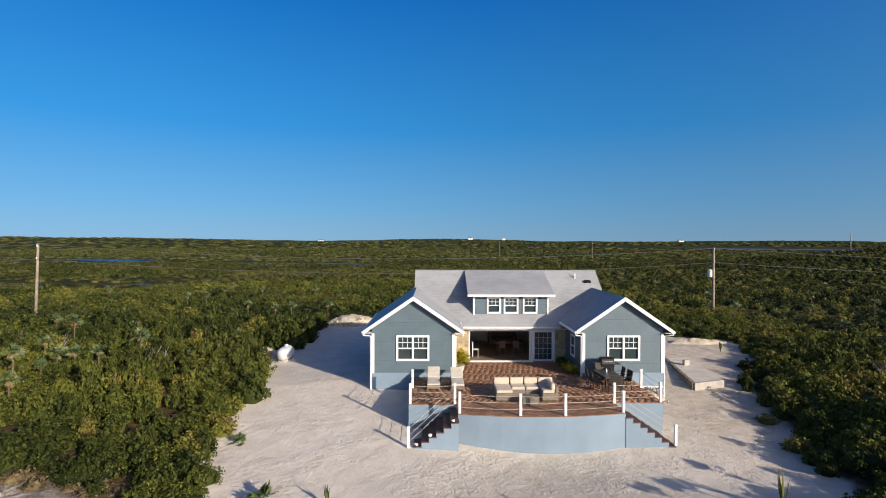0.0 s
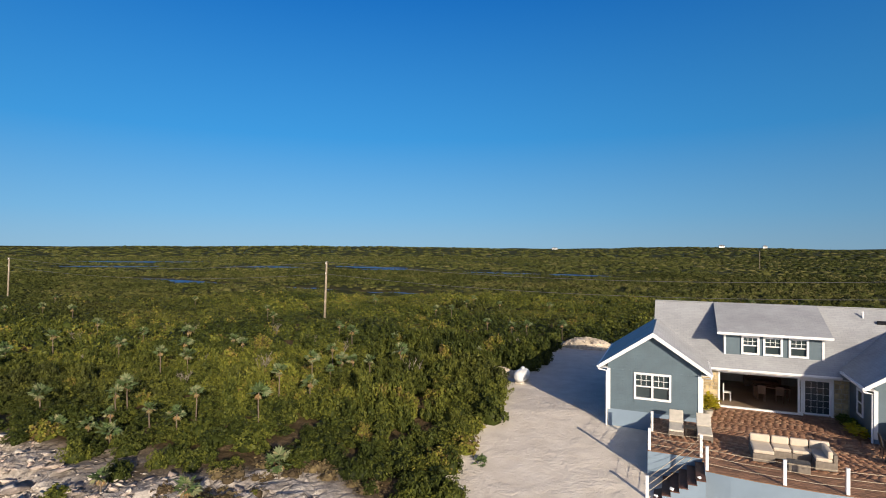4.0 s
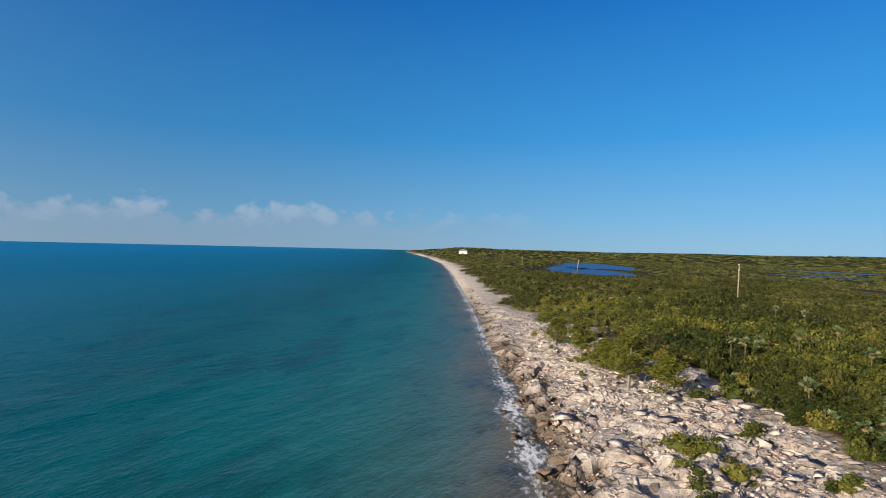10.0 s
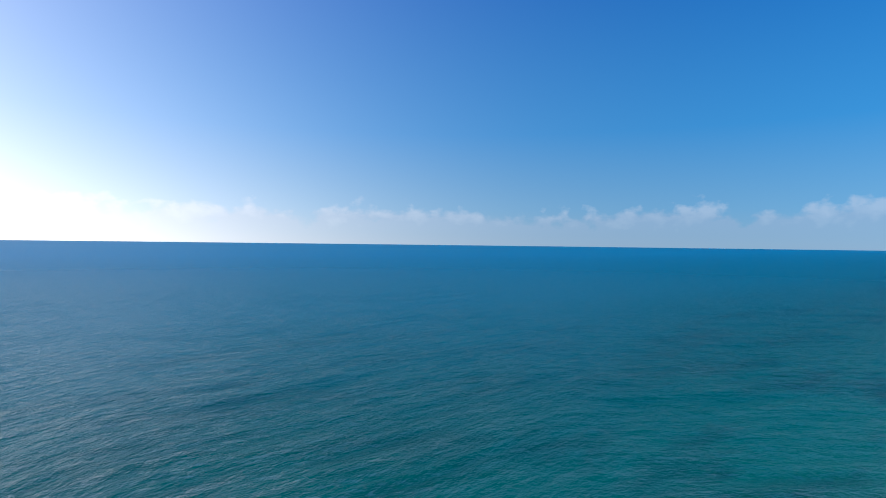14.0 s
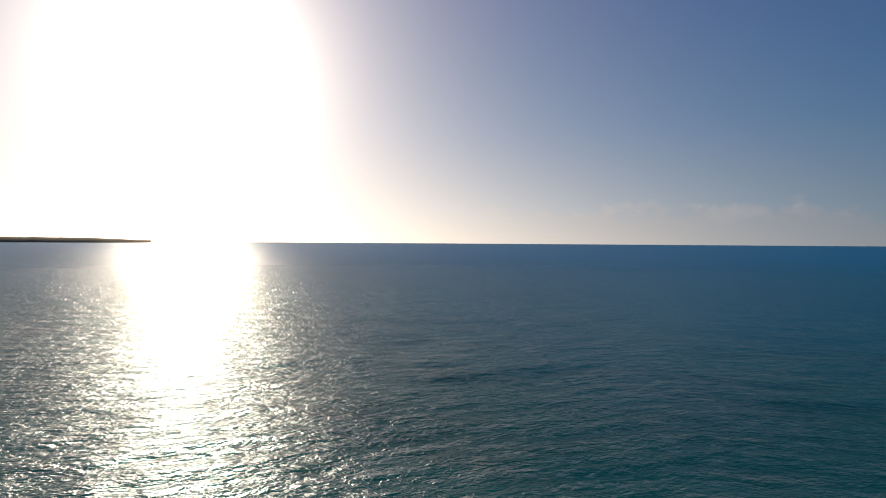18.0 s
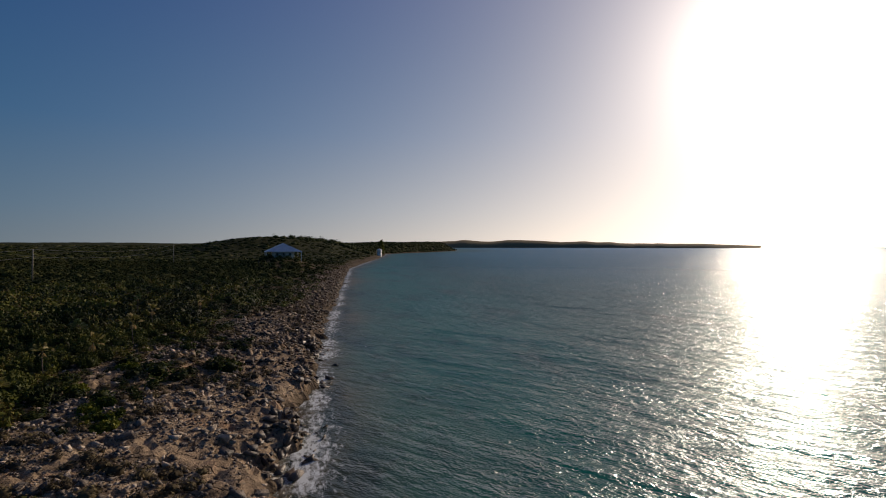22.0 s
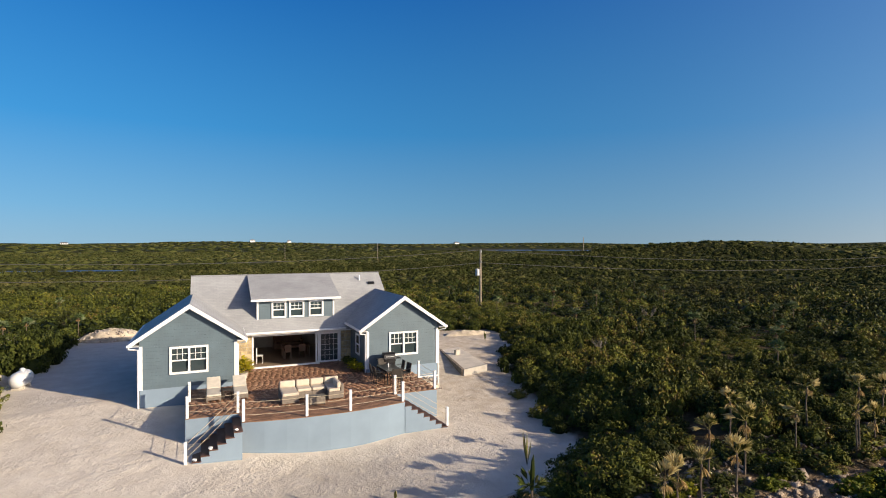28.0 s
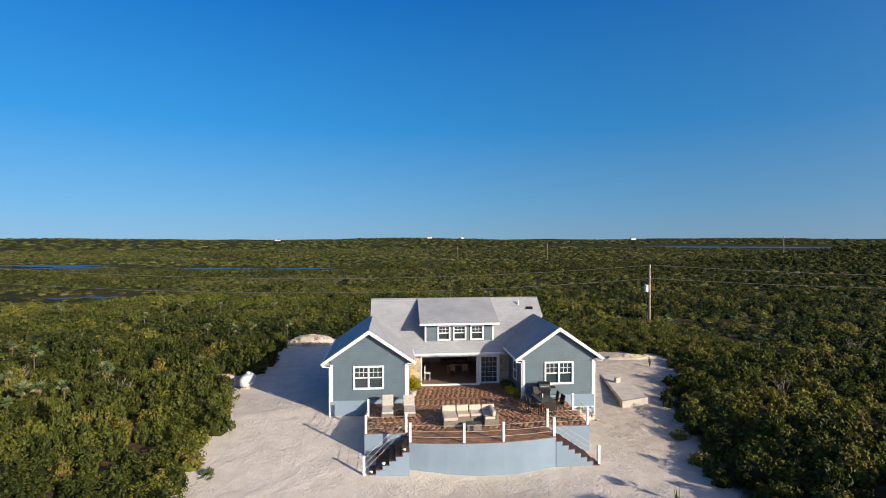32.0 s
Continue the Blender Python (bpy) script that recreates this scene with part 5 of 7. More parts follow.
def stair(x_top, x_foot, y0, y1, z_foot, name):
    """Straight flight beside the terrace: stepped cheek wall in front, dark tiled steps."""
    st = tagged(empty(name), "flight of dark tiled steps between pale blue cheek walls", "stairs")
    n = 7
    rise, go = (FLOOR - z_foot) / n, (x_foot - x_top) / n
    out = [(x_top, -1.5)]
    for k in range(n):
        zz = FLOOR - rise * (k + 1)
        out += [(x_top + go * k, zz), (x_top + go * (k + 1), zz)]
    out += [(x_foot, -1.5)]
    part("cheek_wall", prism(bmesh.new(), out, "y", y0, y0 + 0.10), M_BASE, st)
    for k in range(n):
        zz = FLOOR - rise * (k + 1)
        a, b = sorted((x_top + go * k, x_top + go * (k + 1)))
        part("step", boxed(a, b, y0 + 0.102, y1, -1.5, zz - 0.03), M_TREAD, st)
        part("tread", boxed(a - 0.02, b + 0.02, y0 - 0.012, y1, zz - 0.028, zz + 0.012, bev=0.006), M_TREAD, st)
    return st


stair(0.325, -1.80, 23.15, 25.09, -0.70, "stairs")
stair(7.455, 9.60, 23.80, 25.27, -0.78, "stairs")

# ---- railings ----
def place(x, y):
    return float(height(np.array([x]), np.array([y]))[0])


def rail_post(x, y, z, h=0.92):
    p = tagged(empty("rail_post", x, y, z), "square white-painted timber railing post with a flat cap", "post", "terrace railing posts")
    part("shaft", boxed(-0.055, 0.055, -0.055, 0.055, 0, h - 0.03, bev=0.006), M_WHITE, p)
    part("cap", boxed(-0.065, 0.065, -0.065, 0.065, h - 0.03, h, bev=0.015), M_WHITE, p)
    return p


T_POSTS = [(-1.74, 27.76), (-1.74, 25.17), (0.25, 25.17), (0.40, 23.82), (2.92, 23.50), (4.80, 23.50), (7.38, 23.92), (7.42, 25.20), (9.58, 25.36), (9.64, 27.80)]
first = rail_post(*T_POSTS[0], FLOOR)
for q in T_POSTS[1:]:
    copy_thing(first, pose(*q, FLOOR))
FOOT_L, FOOT_R = (-1.74, 23.22), (9.62, 23.90)
copy_thing(first, pose(*FOOT_L, -0.60))
copy_thing(first, pose(*FOOT_R, -0.78))


def rope_rail(a, b, za, zb):
    r = tagged(empty("rope_rail"), "three slack natural ropes strung between white posts", "rope", "terrace rope rails")
    for k in range(3):
        pts = []
        for i in range(9):
            s = i / 8
            pts.append((a[0] + (b[0] - a[0]) * s, a[1] + (b[1] - a[1]) * s, za + (zb - za) * s + 0.26 + 0.27 * k - 0.03 * math.sin(math.pi * s)))
        part("rope", tube(bmesh.new(), pts, 0.009, 5), M_ROPE, r)


for i in range(9):
    rope_rail(T_POSTS[i], T_POSTS[i + 1], FLOOR, FLOOR)
rope_rail(T_POSTS[2], FOOT_L, FLOOR, -0.60)
rope_rail(T_POSTS[6], FOOT_R, FLOOR, -0.78)


# ---- terrace furniture ----
def cushion(bm, x0, x1, y0, y1, z0, z1, m=None):
    return box(bm, x0, x1, y0, y1, z0, z1, bev=min(0.05, (z1 - z0) * 0.4), m=m)


def sofa_module(name, w, d, label, back=True, arm=0):
    s = tagged(empty(name), label, "sofa", "sectional sofa modules")
    part("base", boxed(-w / 2, w / 2, 0, d, 0.03, 0.36, bev=0.02), M_WICKER, s, "grey woven wicker base")
    if back:
        part("back_frame", boxed(-w / 2, w / 2, d - 0.14, d, 0.362, 0.68, bev=0.02), M_WICKER, s)
        part("back_cushion", cushion(bmesh.new(), -w / 2 + 0.02, w / 2 - 0.02, d - 0.32, d - 0.145, 0.50, 0.80), M_CUSHION, s)
    if arm:
        a, b = (w / 2 - 0.14, w / 2) if arm > 0 else (-w / 2, -w / 2 + 0.14)
        part("arm", boxed(a, b, 0, d - (0.142 if back else 0), 0.362, 0.66, bev=0.02), M_WICKER, s)
        c, e = (w / 2 - 0.32, w / 2 - 0.145) if arm > 0 else (-w / 2 + 0.145, -w / 2 + 0.32)
        part("side_cushion", cushion(bmesh.new(), c, e, 0.02, d - 0.34, 0.50, 0.78), M_CUSHION, s)
    part("seat_cushion", cushion(bmesh.new(), -w / 2 + 0.015 + (0.15 if arm < 0 else 0), w / 2 - 0.015 - (0.15 if arm > 0 else 0), 0.0, d - (0.15 if back else 0.02), 0.362, 0.50), M_CUSHION, s)
    return s


LBL = "cream-cushioned grey wicker sofa module"
sofa_module("sofa_module", 0.76, 1.45, LBL + ", long end seat").matrix_world = pose(2.52, 25.50, FLOOR)
mid_seat = sofa_module("sofa_module", 0.66, 0.88, LBL)
mid_seat.matrix_world = pose(3.24, 26.07, FLOOR)
copy_thing(mid_seat, pose(3.91, 26.07, FLOOR))
sofa_module("sofa_module", 0.72, 1.45, LBL + ", corner with side back", True, 1).matrix_world = pose(4.61, 25.50, FLOOR)

ct = tagged(empty("coffee_table", 3.62, 25.12, FLOOR), "low grey wicker coffee table with a dark glass top", "table")
part("body", boxed(-0.36, 0.36, -0.22, 0.22, 0.03, 0.36, bev=0.015), M_WICKER, ct)
part("tabletop", boxed(-0.38, 0.38, -0.24, 0.24, 0.362, 0.38, bev=0.006), M_DKGLASS, ct)
for sx in (-0.33, 0.33):
    for sy in (-0.19, 0.19):
        part("foot", boxed(sx - 0.025, sx + 0.025, sy - 0.025, sy + 0.025, 0, 0.03), M_BLACK, ct)


def lounger():
    s = tagged(empty("sun_lounger"), "beige fabric sun lounger with its back raised", "lounger", "terrace sun loungers")
    part("frame", boxed(-0.32, 0.32, 0, 2.0, 0.10, 0.27, bev=0.015), M_WICKER, s)
    for sx in (-0.28, 0.28):
        for sy in (0.1, 1.85):
            part("leg", boxed(sx - 0.03, sx + 0.03, sy - 0.03, sy + 0.03, 0, 0.10), M_WICKER, s)
    part("seat_pad", cushion(bmesh.new(), -0.31, 0.31, 0.01, 1.22, 0.272, 0.36), M_SLING, s)
    part("back_pad", cushion(bmesh.new(), -0.31, 0.31, 0, 0.86, -0.04, 0.05, pose(0, 1.24, 0.35, 24)), M_SLING, s)
    part("back_strut", tube(bmesh.new(), [(-0.2, 1.7, 0.50), (-0.2, 1.9, 0.25)], 0.015, 6), M_BLACK, s)
    part("back_strut", tube(bmesh.new(), [(0.2, 1.7, 0.50), (0.2, 1.9, 0.25)], 0.015, 6), M_BLACK, s)
    return s


l1 = lounger()
l1.matrix_world = pose(-0.70, 27.2, FLOOR)
copy_thing(l1, pose(0.48, 27.1, FLOOR))
stb = tagged(empty("side_table", -0.10, 27.75, FLOOR), "small dark square side table between the loungers", "table")
part("tabletop", boxed(-0.22, 0.22, -0.22, 0.22, 0.38, 0.42, bev=0.008), M_DARKWICKER, stb)
for sx in (-0.19, 0.19):
    for sy in (-0.19, 0.19):
        part("leg", boxed(sx - 0.02, sx + 0.02, sy - 0.02, sy + 0.02, 0, 0.38), M_DARKWICKER, stb)

dt = tagged(empty("dining_table", 7.95, 27.75, FLOOR, 4), "dark outdoor dining table with a smoked glass top", "table")
part("tabletop", boxed(-0.46, 0.46, -0.80, 0.80, 0.70, 0.725, bev=0.006), M_DKGLASS, dt)
part("apron", boxed(-0.42, 0.42, -0.76, 0.76, 0.63, 0.699), M_DARKWICKER, dt)
for sx in (-0.40, 0.40):
    for sy in (-0.74, 0.74):
        part("leg", boxed(sx - 0.03, sx + 0.03, sy - 0.03, sy + 0.03, 0, 0.63), M_DARKWICKER, dt)


def dining_chair():
    s = tagged(empty("dining_chair"), "dark brown wicker dining chair with a slim metal frame", "chair", "chairs round the terrace table")
    part("seat", boxed(-0.24, 0.24, -0.24, 0.24, 0.41, 0.45, bev=0.012), M_DARKWICKER, s)
    part("backrest", boxed(-0.24, 0.24, -0.02, 0.02, 0, 0.50, bev=0.01, m=pose(0, 0.235, 0.44, -10)), M_DARKWICKER, s)
    for sx in (-0.22, 0.22):
        part("leg", tube(bmesh.new(), [(sx, -0.22, 0), (sx, -0.20, 0.41)], 0.014, 6), M_BLACK, s)
        part("leg", tube(bmesh.new(), [(sx, 0.26, 0), (sx, 0.21, 0.41)], 0.014, 6), M_BLACK, s)
        part("armrest", tube(bmesh.new(), [(sx * 1.12, -0.20, 0.42), (sx * 1.14, -0.2, 0.64), (sx * 1.14, 0.26, 0.66)], 0.016, 6), M_BLACK, s)
    return s


ch = dining_chair()
ch.matrix_world = pose(7.28, 27.35, FLOOR, 0, 0, 92)
for cx, cy, rz in ((7.30, 28.15, 86), (8.70, 27.50, -80), (8.62, 28.25, -92), (7.93, 26.68, 176), (8.00, 28.85, 6)):
    copy_thing(ch, pose(cx, cy, FLOOR, 0, 0, rz))
bt = tagged(empty("bottle", 7.90, 27.80, FLOOR + 0.725), "small pale bottle on the terrace table", "bottle")
part("body", tube(bmesh.new(), [(0, 0, 0), (0, 0, 0.14), (0, 0, 0.17), (0, 0, 0.23)], [0.04, 0.04, 0.018, 0.016], 10), M_TANK, bt, smooth=True)

gr = tagged(empty("gas_grill", 8.42, 29.35, FLOOR), "black gas grill with side shelves against the house wall", "grill")
part("cart", boxed(-0.32, 0.32, -0.22, 0.22, 0.10, 0.72, bev=0.015), M_BLACK, gr)
part("firebox", boxed(-0.34, 0.34, -0.25, 0.25, 0.722, 0.90, bev=0.02), M_BLACK, gr)
lid = prism(bmesh.new(), [(-0.25, 0.902), (0.25, 0.902), (0.25, 1.08), (0.15, 1.19), (-0.05, 1.20), (-0.20, 1.10)], "x", -0.33, 0.33)
hood = part("hood", lid, M_BLACK, gr)
part("handle", tube(bmesh.new(), [(-0.25, -0.27, 1.0), (0.25, -0.27, 1.0)], 0.014, 6), M_TANK, hood, "steel bar handle")
for a, b in ((-0.68, -0.36), (0.36, 0.68)):
    part("side_shelf", boxed(a, b, -0.22, 0.22, 0.84, 0.88, bev=0.01), M_BLACK, gr)
for sx in (-0.27, 0.27):
    part("wheel", tube(bmesh.new(), [(sx - 0.03, -0.12, 0.08), (sx + 0.03, -0.12, 0.08)], 0.08, 12), M_BLACK, gr)
    part("wheel", tube(bmesh.new(), [(sx - 0.03, 0.12, 0.08), (sx + 0.03, 0.12, 0.08)], 0.08, 12), M_BLACK, gr)


def leafy(bm, count, spread, tall, leaf, g, base=0.0):
    for _ in range(count):
        a, r = g.uniform(0, 6.28), spread * math.sqrt(g.random())
        h = base + tall * g.uniform(0.35, 1.0) * (1 - 0.4 * r / spread)
        c = Vector((math.cos(a) * r, math.sin(a) * r, h))
        o = Vector((math.cos(a), math.sin(a), g.uniform(0.0, 0.9))).normalized()
        s = o.cross(Vector((0, 0, 1))).normalized() * leaf * 0.35
        q = [bm.verts.new(c - o * leaf * 0.5), bm.verts.new(c - s + o * leaf * 0.1), bm.verts.new(c + o * leaf * 0.7 - Vector((0, 0, leaf * 0.2))), bm.verts.new(c + s + o * leaf * 0.1)]
        bm.faces.new(q)


def tint_mesh(ob, g):
    me = ob.data
    me.attributes.new("tint", "FLOAT", "POINT").data.foreach_set("value", [g.random() for _ in range(len(me.vertices) // 4) for _k in range(4)])
    return ob


g = random.Random(3)
pp = tagged(empty("potted_plant", 0.80, 31.35, FLOOR), "yellow-green croton in a low pot by the stone wall", "plant")
part("pot", tube(bmesh.new(), [(0, 0, 0), (0, 0, 0.28), (0, 0, 0.32)], [0.17, 0.24, 0.25], 14), M_CONC, pp)
bm = bmesh.new()
leafy(bm, 260, 0.50, 1.15, 0.24, g, 0.2)
tint_mesh(part("foliage", bm, M_POTPLANT, pp), g)
for k, (px, py) in enumerate(((6.95, 30.6), (6.92, 31.3), (6.95, 32.0), (6.9, 32.7), (0.85, 32.4))):
    s = tagged(empty("border_plant", px, py, FLOOR), "low bright green border plant beside the court wall", "plant", "court border plants")
    bm = bmesh.new()
    leafy(bm, 110, 0.40, 0.55, 0.20, g)
    tint_mesh(part("foliage", bm, M_POTPLANT if k in (0, 1) else M_GRAPE, s), g)

# room furniture seen through the open doors
it = tagged(empty("indoor_table", 4.3, 36.4, FLOOR), "dark wooden table in the shaded living room", "table")
part("tabletop", boxed(-0.9, 0.9, -0.45, 0.45, 0.70, 0.75, bev=0.01), M_WOOD, it)
for sx in (-0.82, 0.82):
    for sy in (-0.37, 0.37):
        part("leg", boxed(sx - 0.035, sx + 0.035, sy - 0.035, sy + 0.035, 0, 0.70), M_WOOD, it)


def stool(mat, label):
    s = tagged(empty("indoor_chair"), label, "chair", "chairs in the living room")
    part("seat", boxed(-0.2, 0.2, -0.2, 0.2, 0.44, 0.48, bev=0.01), mat, s)
    part("backrest", boxed(-0.2, 0.2, 0.17, 0.20, 0.48, 0.92, bev=0.008), mat, s)
    for sx in (-0.17, 0.17):
        for sy in (-0.17, 0.17):
            part("leg", boxed(sx - 0.018, sx + 0.018, sy - 0.018, sy + 0.018, 0, 0.44), mat, s)
    return s


w1 = stool(M_WHITE, "white-painted wooden chair just inside the open doors")
w1.matrix_world = pose(1.95, 35.1, FLOOR, 0, 0, 80)
w2 = stool(M_WOOD, "dark wooden chair at the living room table")
w2.matrix_world = pose(3.7, 35.7, FLOOR, 0, 0, 180)
copy_thing(w2, pose(4.6, 35.7, FLOOR, 0, 0, 175))
so = tagged(empty("indoor_sofa", 4.2, 39.4, FLOOR), "brown sofa at the back of the living room", "sofa")
part("base", boxed(-1.0, 1.0, -0.4, 0.4, 0.05, 0.42, bev=0.04), M_WOOD, so)
part("backrest", boxed(-1.0, 1.0, 0.22, 0.40, 0.422, 0.85, bev=0.05), M_WOOD, so)
part("arm", boxed(-1.0, -0.82, -0.4, 0.218, 0.422, 0.62, bev=0.04), M_WOOD, so)
part("arm", boxed(0.82, 1.0, -0.4, 0.218, 0.422, 0.62, bev=0.04), M_WOOD, so)

# ---- yard ----
slab = tagged(new("slab"), "pale poured concrete slab flush with the sand", "slab", kind="structure")
part("top", prism(bmesh.new(), [(-10.7, 33.6), (-7.95, 34.1), (-8.1, 38.1), (-11.8, 36.9)], "z", -0.35, 0.10), M_CONC, slab)
tank = tagged(empty("gas_tank", -10.30, 36.25, 0.10, -6), "white-enamelled gas tank lying on a concrete slab", "tank")
rings = [(-0.85, 0.03), (-0.82, 0.16), (-0.72, 0.31), (-0.55, 0.40), (-0.35, 0.43), (0.35, 0.43), (0.55, 0.40), (0.72, 0.31), (0.82, 0.16), (0.85, 0.03)]
part("shell", tube(bmesh.new(), [(0, p, 0.55) for p, r in rings], [r for p, r in rings], 24), M_TANK, tank, smooth=True)
part("valve_dome", tube(bmesh.new(), [(0, 0.15, 0.93), (0, 0.15, 1.06), (0, 0.15, 1.10)], [0.13, 0.13, 0.06], 16), M_TANK, tank)
for sy in (-0.4, 0.4):
    part("saddle", boxed(-0.3, 0.3, sy - 0.06, sy + 0.06, 0.0, 0.22), M_CONC, tank)
cist = tagged(new("low_platform"), "low concrete-walled platform filled with sand beside the house", "platform")
RIM = [(13.95, 31.15), (16.0, 31.9), (16.9, 38.2), (15.2, 37.8)]
for (ax, ay), (bx, by) in ((RIM[0], RIM[1]), (RIM[3], RIM[0])):
    e = Vector((bx - ax, by - ay)).normalized() * 0.09
    # the west wall takes the concrete with shade in its colour
    part("rim_wall", prism(bmesh.new(), [(ax - e.y, ay + e.x), (ax + e.y, ay - e.x), (bx + e.y, by - e.x), (bx - e.y, by + e.x)], "z", -1.2, 0.004 * (ax > 15)), M_SHADECONC if ax > 15 else M_CONC, cist)
part("sand_fill", prism(bmesh.new(), RIM, "z", -1.1, -0.012), M_SANDFILL, cist, "pale sand filling")
cb = tagged(empty("cinder_block", 15.6, 35.6, -0.012, 20), "grey hollow concrete block standing on the platform", "block")
bm = bmesh.new()
for a, b, c, d in ((-0.2, 0.2, -0.1, -0.07), (-0.2, 0.2, 0.07, 0.1), (-0.2, -0.17, -0.07, 0.07), (0.17, 0.2, -0.07, 0.07), (-0.015, 0.015, -0.07, 0.07)):
    box(bm, a, b, c, d, 0, 0.35)
part("shell", bm, M_CONC, cb)
ed = tagged(new("edging"), "low whitewashed edging between sand and rocks", "edging", kind="structure")
for k in range(7):
    a, b = Vector((2.6 + k * 1.02, 15.45 + 0.20 * k, 0)), Vector((3.6 + k * 1.02, 15.64 + 0.20 * k, 0))
    d = (b - a).to_2d().angle_signed(Vector((1, 0)))
    ob = part("edging_stone", boxed(0, (b - a).length, -0.07, 0.07, -0.5, 0.10, bev=0.015), M_CONC, ed)
    ob.matrix_world = pose(a.x, a.y, place(a.x, a.y) + 0.05, 0, 0, math.degrees(math.atan2(b.y - a.y, b.x - a.x)))


def mound(name, x, y, rx, ry, h, mat, label, seed):
    n, rings = 28, 8
    vs, fs = [], []
    for i in range(rings + 1):
        f = i / rings
        for k in range(n):
            a = k * 2 * math.pi / n
            r = f * (1 + 0.22 * noise.noise(Vector((math.cos(a) * 1.4, math.sin(a) * 1.4, seed))))
            px, py = x + math.cos(a) * rx * r, y + math.sin(a) * ry * r
            top = h * (1 - f ** 3.5) + 0.35 * h * noise.noise(Vector((px * 0.9, py * 0.9, seed))) * (1 - f) + 0.10 * noise.noise(Vector((px * 4, py * 4, seed)))
            vs.append((px, py, place(px, py) + max(top, -0.1) - 0.08 * f))
    for i in range(rings):
        for k in range(n):
            fs.append((i * n + k, (i + 1) * n + k, (i + 1) * n + (k + 1) % n, i * n + (k + 1) % n))
    me = bpy.data.meshes.new(name)
    me.from_pydata(vs, [], fs)
    me.materials.append(mat)
    return tagged(new(name, me), label, "mound")


mound("rubble_mound", -8.2, 51.4, 2.5, 1.4, 0.85, M_PILE, "heap of cream quarry rubble at the edge of the scrub", 2)
mound("rubble_mound", 19.6, 42.4, 2.6, 0.8, 0.3, M_PILE, "low heap of pale rubble where the yard ends", 5)
mound("rubble_mound", 10.75, 29.9, 1.0, 0.85, 0.42, M_PILE, "small heap of tan rubble banked against the house corner", 12)
mound("rubble_mound", -12.6, 37.6, 1.6, 1.0, 0.6, M_PILE, "small heap of pale stones behind the gas tank", 9)


# ---- utility poles and wires ----
def pole(x, y, top, lean=0.0, arm=True, can=False, label="weathered timber utility pole rising out of the scrub"):
    z = place(x, y) - 0.3
    p = tagged(empty("utility_pole", x, y, z), label, "pole", "utility poles")
    h = top - z
    part("shaft", tube(bmesh.new(), [(0, 0, 0), (lean * 0.5, 0, h * 0.5), (lean, 0, h)], [0.16, 0.14, 0.11], 8), M_WOODPOLE, p, smooth=True)
    part("insulator", tube(bmesh.new(), [(lean + 0.0, -0.16, h - 0.35), (lean, -0.16, h - 0.05)], [0.06, 0.04], 8), M_TANK, p)
    part("insulator", tube(bmesh.new(), [(lean * 0.8, -0.16, h * 0.8), (lean * 0.8, -0.16, h * 0.8 + 0.2)], [0.05, 0.04], 8), M_TANK, p)
    if can:
        part("transformer", tube(bmesh.new(), [(-0.40, 0, h - 3.1), (-0.40, 0, h - 3.05), (-0.40, 0, h - 2.35), (-0.40, 0, h - 2.25)], [0.12, 0.24, 0.24, 0.10], 12), M_TANK, p, "pale grey transformer can")
        part("bracket", boxed(-0.2, 0.0, -0.04, 0.04, h - 2.8, h - 2.6), M_WIRE, p)
    return (x + lean, y, top)


POLES = [(-211.2, 50.2, 5.9, 4.0), (-110.1, 57.7, 7.35, 0.4), (-40.6, 55.8, 7.6, 0.3), (28.4, 56.6, 7.4, 0.0), (123.1, 55.1, 6.5, 0.3), (215, 52, 7.5, 0.0)]
tops = [pole(px, py, pz, ln, True, k == 3, "weathered timber utility pole leaning over the scrub" if ln > 1 else "weathered timber utility pole rising out of the scrub")
        for k, (px, py, pz, ln) in enumerate(POLES)]
for a, b in zip(tops[1:], tops[2:]):
    for drop in (0.06, 1.55):
        pts = [tuple(Vector(a).lerp(Vector(b), i / 16) - Vector((0, 0.16, drop + 1.3 * (1 - (2 * i / 16 - 1) ** 2)))) for i in range(17)]
        w = part("power_line", tube(bmesh.new(), pts, 0.022, 4), M_WIRE)
        tagged(w, "thin black wire slung between utility poles", "wire", "power lines")
for px, py, pz in ((140, 180, 11.3), (40, 330, 8.5), (88, 300, 8.8), (-330, 47, 6.5), (-420, 45, 6.0), (-560, 42, 6.0), (-690, 42, 6.0)):
    pole(px, py, pz)


